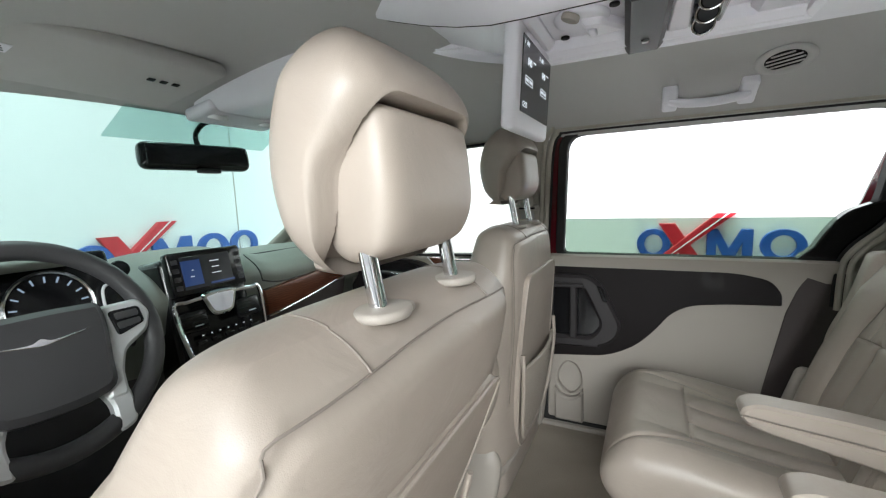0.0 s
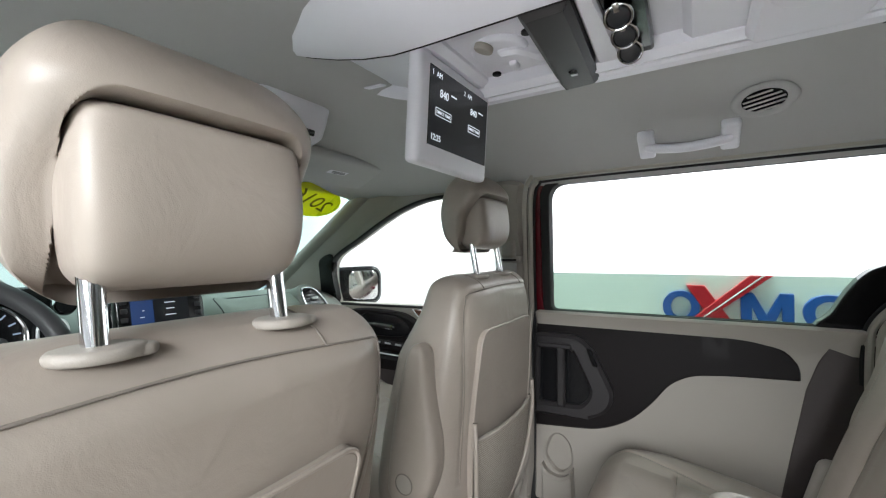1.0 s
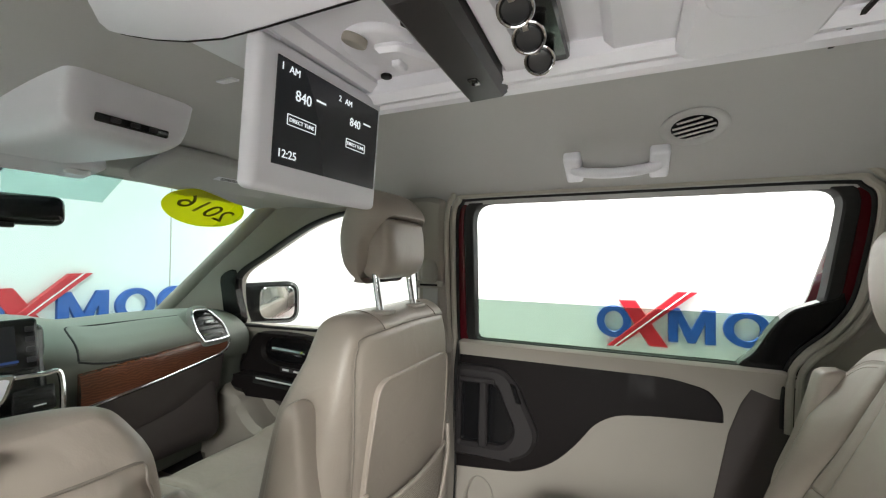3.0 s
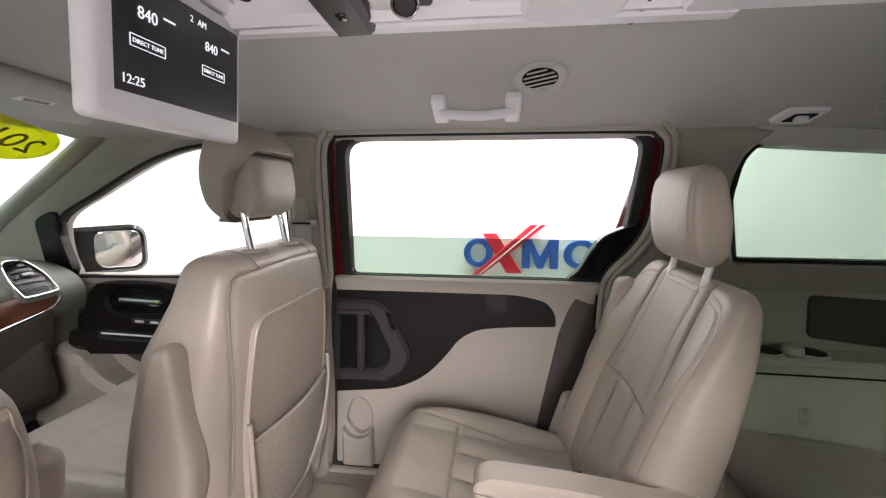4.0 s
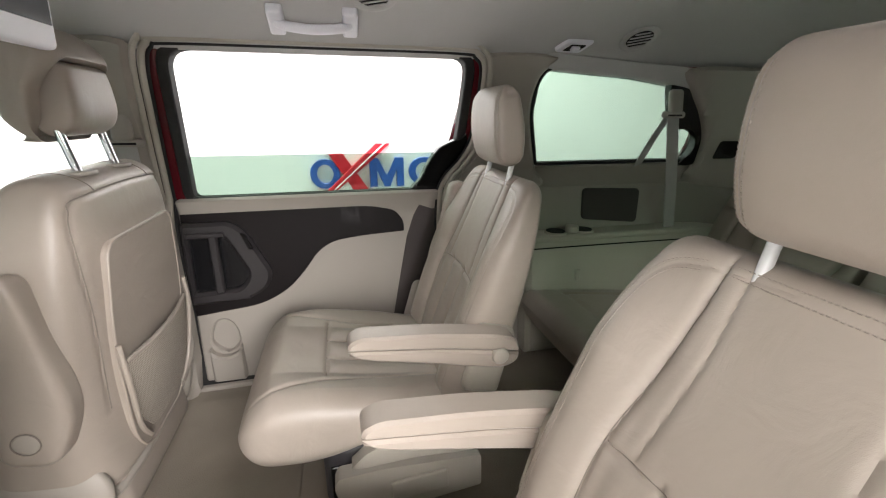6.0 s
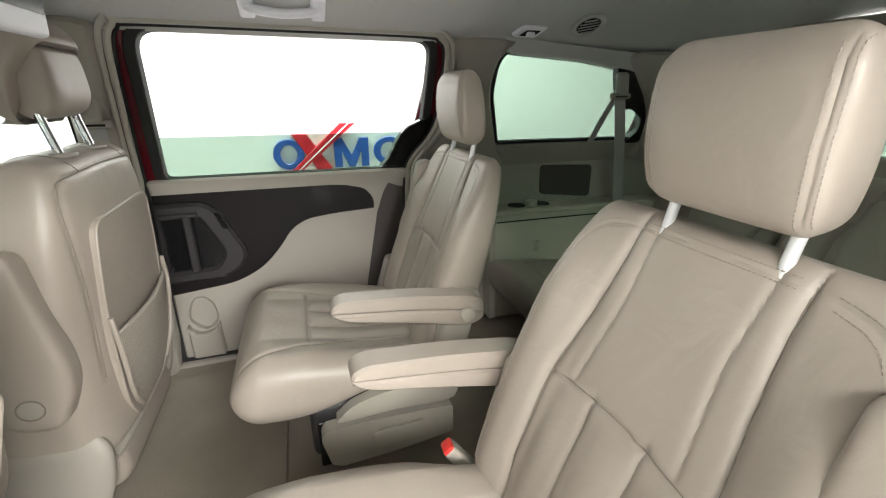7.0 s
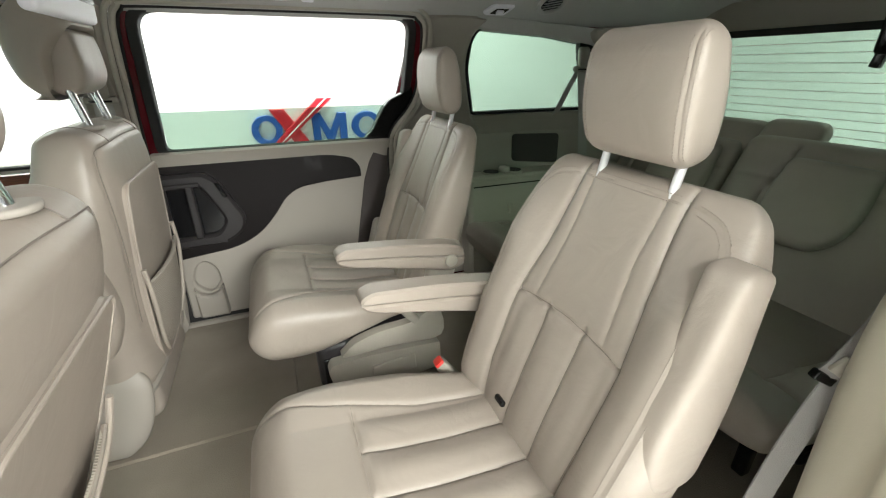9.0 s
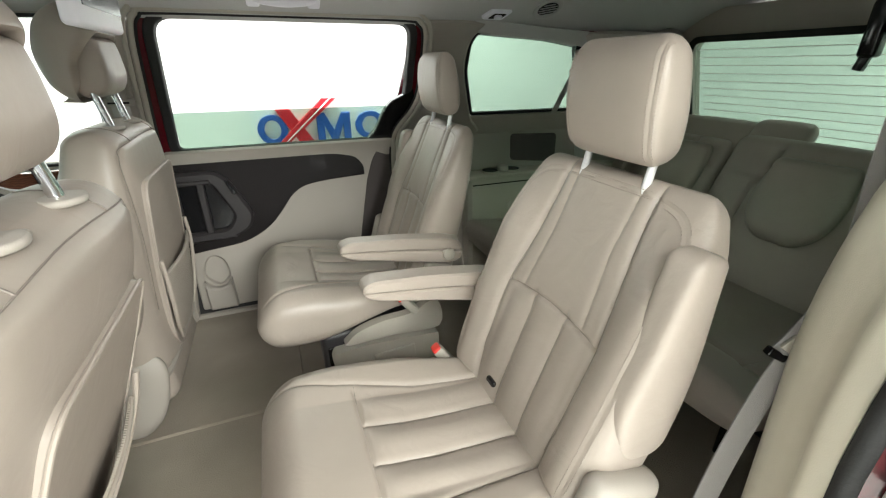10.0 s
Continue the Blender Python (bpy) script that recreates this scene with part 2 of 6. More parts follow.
def tube(points, radius, seg=8, closed=False, flat=1.0):
    """A tube along points; radius is one number or one per point; flat squeezes it."""
    p = np.array([tuple(q) for q in points], float)
    n = len(p)
    rad = np.full(n, radius) if np.isscalar(radius) else np.array(radius)
    tan = np.roll(p, -1, 0) - np.roll(p, 1, 0)
    if not closed:
        tan[0], tan[-1] = p[1] - p[0], p[-1] - p[-2]
    tan /= np.linalg.norm(tan, axis=1)[:, None] + 1e-12
    up = np.array((0, 0, 1.0)) if abs(tan[0][2]) < 0.9 else np.array((0, 1.0, 0))
    verts, faces = [], []
    for i in range(n):
        up = up - tan[i] * (up @ tan[i])
        up /= np.linalg.norm(up)
        side = np.cross(tan[i], up)
        for k in range(seg):
            w = 2 * math.pi * k / seg
            verts.append(p[i] + rad[i] * (math.cos(w) * side + math.sin(w) * up * flat))
    for i in range(n if closed else n - 1):
        j = (i + 1) % n
        for k in range(seg):
            l = (k + 1) % seg
            faces.append((i * seg + k, i * seg + l, j * seg + l, j * seg + k))
    if not closed:
        faces += [tuple(range(seg - 1, -1, -1)), tuple(range((n - 1) * seg, n * seg))]
    return data(verts, faces)


def strap(points, across, width, thick=0.0025):
    """A flat belt along points; across is the direction of its width."""
    w = np.array(across, float) / np.linalg.norm(across)
    p = np.array([tuple(q) for q in points], float)
    verts, faces = [], []
    for i, q in enumerate(p):
        t = p[min(i + 1, len(p) - 1)] - p[max(i - 1, 0)]
        n = np.cross(t, w)
        n /= np.linalg.norm(n)
        for a, b in ((-1, -1), (1, -1), (1, 1), (-1, 1)):
            verts.append(q + a * w * width / 2 + b * n * thick / 2)
    for i in range(len(p) - 1):
        for k in range(4):
            l = (k + 1) % 4
            faces.append((4 * i + k, 4 * i + l, 4 * i + 4 + l, 4 * i + 4 + k))
    faces += [(3, 2, 1, 0), tuple(4 * (len(p) - 1) + k for k in range(4))]
    return data(verts, faces)


def off_line(a, v, line):
    """Distance of each (a, v) from a polyline."""
    best = np.full(a.shape, 9.0)
    q = np.array(line, float)
    for s, e in zip(q[:-1], q[1:]):
        d = e - s
        k = np.clip(((a - s[0]) * d[0] + (v - s[1]) * d[1]) / (d @ d + 1e-12), 0, 1)
        best = np.minimum(best, np.hypot(a - s[0] - k * d[0], v - s[1] - k * d[1]))
    return best


def pad_shape(v, length, wide, front, back, end):
    """Half width, middle depth and half depth of a pad at v, and how far it has drawn in towards its ends."""
    lo, hi = min(1, v / end[0]) if end[0] else 1, min(1, (length - v) / end[1]) if end[1] else 1
    shrink = math.sqrt(max(0, 1 - (1 - lo) ** 2)) * math.sqrt(max(0, 1 - (1 - hi) ** 2))
    w = wide(v) - min(end[0] if lo < 1 else end[1], 0.9 * wide(v)) * 0.75 * (1 - shrink)
    f, b = front(v), back(v)
    return w, (f + b) / 2, (f - b) / 2 * max(shrink, 0.02), shrink


def pressed(A, V, D, M, grooves, swell):
    """Depths with the swell added and the grooves pressed in."""
    if swell:
        D = D + M * swell(A, V)
    for line, width, depth in grooves:
        q = off_line(A, V, line)
        D = D - M * depth * (0.55 * np.exp(-(q / width) ** 2) + 0.45 * np.exp(-(q / (0.35 * width)) ** 2))
    return D


def pad(length, wide, front, back, m, grooves=(), swell=None, end=(0.05, 0.05), boxy=4.0, rows=70, cols=96, rear_grooves=(), rear_shape=None):
    """An upholstered pad. Along its length v: half width wide(v), depth from back(v) to front(v). grooves: (polyline of (across, v), width,
    depth) pressed into the front; swell(across, v): what the front is raised by. Local: across +Y, depth -X, length +Z, then m."""
    k = np.linspace(0, 1, rows)
    vs = length * (0.5 - 0.5 * np.cos(np.pi * k)) * 0.4 + length * k * 0.6
    th = np.linspace(0, 2 * math.pi, 4000, endpoint=False)
    e = 2 / boxy
    ca, sa = np.sign(np.cos(th)) * np.abs(np.cos(th)) ** e, np.sign(np.sin(th)) * np.abs(np.sin(th)) ** e
    w0 = max(wide(length / 2), 1e-3)
    h0 = max((front(length / 2) - back(length / 2)) / 2, 1e-3)
    run = np.hypot(np.diff(np.r_[ca, ca[0]]) * w0, np.diff(np.r_[sa, sa[0]]) * h0) * (1.0 + (1.2 if grooves else 0.0) * (sa > 0.3))
    run = np.r_[0, np.cumsum(run)]
    pick = np.interp(np.arange(cols) / cols * run[-1], run, np.arange(4001)).astype(int) % 4000
    ca, sa = ca[pick], sa[pick]
    A, V, D, M = [], [], [], []
    for v in vs:
        w, mid, half, shrink = pad_shape(v, length, wide, front, back, end)
        A.append(w * ca)
        D.append(mid + half * sa)
        V.append(np.full(cols, v))
        M.append(np.clip(sa * 1.2, 0, 1) * shrink)
    A, V, D, M = map(np.array, (A, V, D, M))
    D = pressed(A, V, D, M, grooves, swell)
    R = np.array([np.clip(-sa * 1.2, 0, 1)] * rows)
    for line, width, depth in rear_grooves:
        D = D + R * depth * np.exp(-(off_line(A, V, line) / width) ** 2)
    if rear_shape:
        D = D + R * rear_shape(A, V)
    verts = [m @ Vector((-d, a, v)) for a, v, d in zip(A.ravel(), V.ravel(), D.ravel())]
    faces = []
    for i in range(rows - 1):
        for j in range(cols):
            l = (j + 1) % cols
            faces.append((i * cols + j, i * cols + l, (i + 1) * cols + l, (i + 1) * cols + j))
    faces += [tuple(range(cols - 1, -1, -1)), tuple(range((rows - 1) * cols, rows * cols))]
    return data(verts, faces)


def on_pad(points, lift, length, wide, front, back, m, grooves=(), swell=None, end=(0.05, 0.05), boxy=4.0, rows=0, cols=0):
    """Points (across, v) laid on a pad's front."""
    out = []
    for a, v in points:
        w, mid, half, shrink = pad_shape(v, length, wide, front, back, end)
        sa = max(0.0, 1 - min(1, abs(a) / w) ** boxy) ** (1 / boxy)
        d = pressed(np.array([a]), np.array([v]), np.array([mid + half * sa]), np.array([min(1, sa * 1.2) * shrink]), grooves, swell)[0]
        out.append(m @ Vector((-d - lift, a, v)))
    return out


def behind_pad(points, lift, length, wide, front, back, m, end=(0.05, 0.05), boxy=4.0):
    """Points (across, v) laid on a pad's rear."""
    out = []
    for a, v in points:
        w, mid, half, shrink = pad_shape(v, length, wide, front, back, end)
        sa = max(0.0, 1 - min(1, abs(a) / w) ** boxy) ** (1 / boxy)
        out.append(m @ Vector((-(mid - half * sa) + lift, a, v)))
    return out


def steps(*pairs):
    """A smooth function through (v, value) pairs."""
    x, y = np.array([p[0] for p in pairs], float), np.array([p[1] for p in pairs], float)
    d = np.gradient(y, x) if len(x) > 1 else np.zeros(1)

    def f(v):
        v = min(max(v, x[0]), x[-1])
        i = min(max(int(np.searchsorted(x, v)) - 1, 0), len(x) - 2)
        h = x[i + 1] - x[i]
        t = (v - x[i]) / h
        return (2 * t ** 3 - 3 * t * t + 1) * y[i] + (t ** 3 - 2 * t * t + t) * h * d[i] + (-2 * t ** 3 + 3 * t * t) * y[i + 1] + (t ** 3 - t * t) * h * d[i + 1]

    return f


# ---------------------------------------------------------------- the van's side
def wall_y(x, z):
    """How far out the inner side trim lies."""
    y = 0.80 - 0.375 * (z - 1.09) if z > 1.09 else 0.80 - 0.05 * (1.09 - z) / 0.64
    if x > 0.9:
        y -= 0.05 * ((x - 0.9) / 1.3) ** 2
    if x < -0.3:
        y -= 0.06 * ((-0.3 - x) / 0.8) ** 2
    return y


def panel(outline, n0, n1, holes=(), side=1, r=0.004, step=0.07, bulge=None):
    """A sheet that follows the van's side: outline and holes in (x, z), its inner face n0 inside the wall line, its outer face n1. side -1: the driver's side."""
    bm = bmesh.new()
    for loop in (outline, *holes):
        vs = [bm.verts.new((q[0], 0, q[1])) for q in loop]
        for i, v in enumerate(vs):
            bm.edges.new((v, vs[(i + 1) % len(vs)]))
    bmesh.ops.triangle_fill(bm, edges=list(bm.edges), use_beauty=True, use_dissolve=False)
    rim = {v for e in bm.edges if e.is_boundary for v in e.verts}
    if r:
        bmesh.ops.inset_region(bm, faces=list(bm.faces), thickness=r, use_even_offset=True, use_boundary=True)
    xs, zs = [v.co.x for v in bm.verts], [v.co.z for v in bm.verts]
    for lo, hi, no in ((min(xs), max(xs), (1, 0, 0)), (min(zs), max(zs), (0, 0, 1))):
        for q in np.arange(math.ceil(lo / step) * step, hi, step):
            bmesh.ops.bisect_plane(bm, geom=[*bm.verts, *bm.edges, *bm.faces], plane_co=(q, 0, q), plane_no=no, dist=1e-5)
    edge = {v for e in bm.edges if e.is_boundary for v in e.verts}
    flat = {v: (v.co.x, v.co.z) for v in bm.verts}
    made = bmesh.ops.extrude_face_region(bm, geom=list(bm.faces))
    outer = {v for v in made["geom"] if isinstance(v, bmesh.types.BMVert)}
    for v in bm.verts:
        x, z = v.co.x, v.co.z
        n = n1 if v in outer else (n0 - r if v in edge else n0) + (bulge(x, z) if bulge else 0)
        v.co.y = side * (wall_y(x, z) - n)
    return bm


def wall_line(points, n, r, side=1, seg=8, flat=1.0):
    """A bead along (x, z) points on the van's side, n inside the wall line."""
    return tube([(x, side * (wall_y(x, z) - n), z) for x, z in points], r, seg, False, flat)


def sheet(outline, z0, z1, r=0.004, holes=()):
    """A slab: outline in (x, y), between z0 and z1 (top), with softened top edges."""
    bm = bmesh.new()
    for loop in (outline, *holes):
        vs = [bm.verts.new((q[0], q[1], z1)) for q in loop]
        for i, v in enumerate(vs):
            bm.edges.new((v, vs[(i + 1) % len(vs)]))
    bmesh.ops.triangle_fill(bm, edges=list(bm.edges), use_beauty=True)
    if r:
        bmesh.ops.inset_region(bm, faces=list(bm.faces), thickness=abs(r), use_even_offset=True, use_boundary=True)
        for v in {v for e in bm.edges if e.is_boundary for v in e.verts}:
            v.co.z -= r if z1 > z0 else -r
    made = bmesh.ops.extrude_face_region(bm, geom=list(bm.faces))
    for v in made["geom"]:
        if isinstance(v, bmesh.types.BMVert):
            v.co.z = z0
    return bm


def lofted(loops, closed_ends=True, ring=True):
    """A skin over loops of points, all of one length."""
    n = len(loops[0])
    verts = [p for l in loops for p in l]
    faces = []
    for i in range(len(loops) - 1):
        for k in range(n if ring else n - 1):
            j = (k + 1) % n
            faces.append((i * n + k, i * n + j, (i + 1) * n + j, (i + 1) * n + k))
    if closed_ends and ring:
        faces += [tuple(range(n - 1, -1, -1)), tuple(range((len(loops) - 1) * n, len(loops) * n))]
    return data(verts, faces)


def words(text, size, m, mat, parent, name="lettering", depth=0.0006):
    cu = bpy.data.curves.new(name, "FONT")
    cu.body, cu.size, cu.extrude, cu.align_x, cu.align_y = text, size, depth, "CENTER", "CENTER"
    ob = bpy.data.objects.new(name, cu)
    me = bpy.data.meshes.new_from_object(ob)
    bpy.data.objects.remove(ob)
    me.transform(m)
    return link(name, me, mat, parent, sharp=30)


# ---------------------------------------------------------------- showroom
def slab(name, lo, hi, mat, label, category):
    size = [b - a for a, b in zip(lo, hi)]
    ob = part(name, rbox([(a + b) / 2 for a, b in zip(lo, hi)], size, 0), mat)
    return tagged(ob, label, category, kind="structure")


slab("ground", (-3.4, -5.2, -0.1), (4.6, 3.4, 0.0), SHOWFLOOR, "pale glossy epoxy showroom floor", "floor")
slab("wall_passenger_side", (-3.4, 3.13, 0.0), (4.6, 3.3, 3.7), WHITEWALL, "bright white painted showroom wall with raised sign", "wall")
slab("wall_front", (-3.3, -5.2, 0.0), (-3.13, 3.13, 3.7), WHITEWALL, "bright white painted showroom wall with raised sign", "wall")
slab("wall_joint", (-3.131, 1.796, 0.0), (-3.1275, 1.804, 3.6), STRIPTRIM, "thin joint between two white wall boards", "wall joint")
slab("wall_rear", (4.4, -5.2, 0.0), (4.57, 3.13, 3.7), WHITEWALL, "bright white painted showroom wall", "wall")
# out of view; kept dark so less light bounces into the cabin
slab("wall_driver_side", (-3.13, -5.2, 0.0), (4.4, -5.0, 3.7), DIMWALL, "unseen showroom wall, greyed to cut bounce light", "wall")
slab("showroom_ceiling", (-3.3, -5.2, 3.7), (4.57, 3.3, 3.8), DIMWALL, "unseen showroom ceiling, greyed to cut bounce light", "ceiling")


def sign_shapes(name, m, count):
    """Raised sign shapes in (across, height): rings, a zigzag and crossed bars."""
    root = thing(name, "raised blue and red sign shapes on a white wall", "wall sign")

    def flat(outline, holes, mat, depth, label):
        bm = sheet(outline, 0.0, depth, 0.003, holes)
        bm.transform(m)
        return part(label, bm, mat, root)

    def oval(cx, cz, a, b, n=36):
        return [(cx + a * math.cos(2 * math.pi * k / n), cz + b * math.sin(2 * math.pi * k / n)) for k in range(n)]

    flat(oval(0.125, 0.0, 0.125, 0.125), [oval(0.125, 0.0, 0.068, 0.08)], BLUE, 0.03, "blue_ring")
    zig = [(0.50, -0.125), (0.50, 0.125), (0.575, 0.125), (0.65, -0.03), (0.725, 0.125), (0.80, 0.125), (0.80, -0.125), (0.735, -0.125), (0.735, 0.02), (0.675, -0.125), (0.625, -0.125), (0.565, 0.02), (0.565, -0.125)]
    flat(zig, [], BLUE, 0.03, "blue_zigzag")
    for k in range(count):
        c = 0.985 + 0.30 * k
        flat(oval(c, 0.0, 0.14, 0.125), [oval(c, 0.0, 0.078, 0.08)], BLUE, 0.03, "blue_ring")
    flat([(0.16, 0.17), (0.28, 0.17), (0.50, -0.17), (0.37, -0.17)], [], SIGNRED, 0.035, "red_bar")
    flat([(0.08, -0.19), (0.16, -0.19), (0.69, 0.25), (0.56, 0.25)], [], SIGNRED, 0.045, "red_bar")
    flat([(0.125, -0.19), (0.135, -0.19), (0.645, 0.25), (0.63, 0.25)], [], SIGNWHITE, 0.048, "white_stripe")
    return root


# local (across, height, out of the wall) -> world
sign_shapes("wall_sign", Matrix(((1, 0, 0, 0.115), (0, 0, -1, 3.13), (0, 1, 0, 0.85), (0, 0, 0, 1))), 1)
sign_shapes("wall_sign", Matrix(((0, 0, 1, -3.13), (1, 0, 0, 0.55), (0, 1, 0, 0.95), (0, 0, 0, 1))), 2)


# ---------------------------------------------------------------- the van: floor and roof
def cabin_floor():
    ob = part("floor", sheet([(-1.6, -0.78), (2.5, -0.78), (2.5, 0.78), (-1.6, 0.78)], 0.36, 0.44, 0.0), CARPET)
    tagged(ob, "worn beige carpet on the van floor", "floor", kind="structure")
    # stowage lids let into the carpet, one in front of each middle seat
    for y in (-0.36, 0.36):
        s = 1 if y > 0 else -1
        lid = part("floor_lid", sheet(rounded([(-0.30, s * 0.140), (0.21, s * 0.140), (0.21, s * 0.69), (-0.30, s * 0.69)], 0.02), 0.43, 0.446, 0.004), CARPET, ob)
    return ob


cabin_floor()


def sill(side):
    root = tagged(part("door_sill", rbox((0.33, side * 0.80, 0.43), (0.98, 0.10, 0.05), 0.008), TRIM), "ribbed beige plastic step sill", "sill", kind="structure")
    for k in range(5):
        part("rib", rbox((0.33, side * (0.765 + 0.014 * k), 0.457), (0.94, 0.006, 0.006), 0.002, 2), TRIM, root)
    return root


sill(1), sill(-1)

ROOF_W, ROOF_C, ROOF_E = 0.66, 1.635, 1.485


def roof_z(x, y):
    """The headliner's height."""
    c, e = ROOF_C, ROOF_E
    if x < 0.0:
        k = min(1, -x / 0.34)
        c -= 0.036 * k * k * (3 - 2 * k)
    if x < -0.35:
        c -= 0.07 * ((-0.35 - x) / 0.45) ** 1.6
    if x > 1.4:
        c -= 0.10 * ((x - 1.4) / 0.95) ** 1.6
        e -= 0.02 * ((x - 1.4) / 0.95)
    return c - (c - e) * min(1.0, abs(y) / ROOF_W) ** 3.2


def headliner():
    xs = np.linspace(-0.80, 2.05, 64)
    ys = np.linspace(-ROOF_W, ROOF_W, 41)
    nx, ny = len(xs), len(ys)
    verts = [(x, y, roof_z(x, y)) for x in xs for y in ys] + [(x, y * 1.03, roof_z(x, y) + 0.035) for x in xs for y in ys]
    o, faces = nx * ny, []
    for i in range(nx - 1):
        for j in range(ny - 1):
            a = i * ny + j
            faces += [(a, a + ny, a + ny + 1, a + 1), (o + a, o + a + 1, o + a + ny + 1, o + a + ny)]
    for i in range(nx - 1):
        for j in (0, ny - 1):
            a = i * ny + j
            faces.append((a, a + ny, o + a + ny, o + a))
    for j in range(ny - 1):
        for i in (0, nx - 1):
            a = i * ny + j
            faces.append((a, a + 1, o + a + 1, o + a))
    ob = link("ceiling", data(verts, faces), LINER)
    return tagged(ob, "grey-beige cloth headliner of the van", "headliner", kind="structure")


headliner()


# ---------------------------------------------------------------- the van: sides
SLIDE_WIN = rounded([(-0.077, 1.090), (-0.034, 1.488), (0.744, 1.488), (0.738, 1.28), (0.715, 1.090)], [0.02, 0.05, 0.045, 0.02, 0.02], 6)
# the line of the weather strip round the sliding door's opening, in (x, z)
STRIP = smooth([(-0.148, 0.50), (-0.146, 0.95), (-0.137, 1.09), (-0.110, 1.316), (-0.090, 1.45), (-0.066, 1.496), (-0.02, 1.508), (0.35, 1.509), (0.71, 1.508), (0.772, 1.494), (0.796, 1.45), (0.794, 1.316), (0.785, 1.245), (0.757, 1.187), (0.716, 1.136), (0.695, 1.09), (0.688, 1.03), (0.684, 0.95)], 6, False)
FRONT_WIN = smooth([(-1.027, 1.085), (-1.010, 1.20), (-0.962, 1.272), (-0.826, 1.340), (-0.69, 1.405), (-0.58, 1.448), (-0.45, 1.476), (-0.24, 1.48), (-0.225, 1.44), (-0.255, 1.16), (-0.285, 1.08), (-0.40, 1.075), (-0.95, 1.07)], 5)
QUARTER_WIN = rounded([(1.04, 1.172), (0.985, 1.335), (0.985, 1.43), (1.01, 1.466), (1.32, 1.448), (1.50, 1.425), (1.60, 1.36), (1.67, 1.24), (1.655, 1.172)], [0.01, 0.02, 0.03, 0.03, 0.02, 0.06, 0.08, 0.06, 0.02], 4)


def grown(loop, by, up=None):
    """A loop pushed outward."""
    p = np.array([tuple(q) for q in loop])
    c = p.mean(0)
    t = np.roll(p, -1, 0) - np.roll(p, 1, 0)
    n = np.stack([t[:, 1], -t[:, 0]], 1)
    n /= np.linalg.norm(n, axis=1)[:, None] + 1e-9
    if ((p - c) * n).sum() < 0:
        n = -n
    return [tuple(q) for q in p + n * by]


RECESS = smooth([(-0.088, 0.61), (-0.082, 0.655), (-0.060, 0.688), (-0.030, 0.685), (-0.010, 0.655), (-0.008, 0.605), (-0.045, 0.572)], 4)


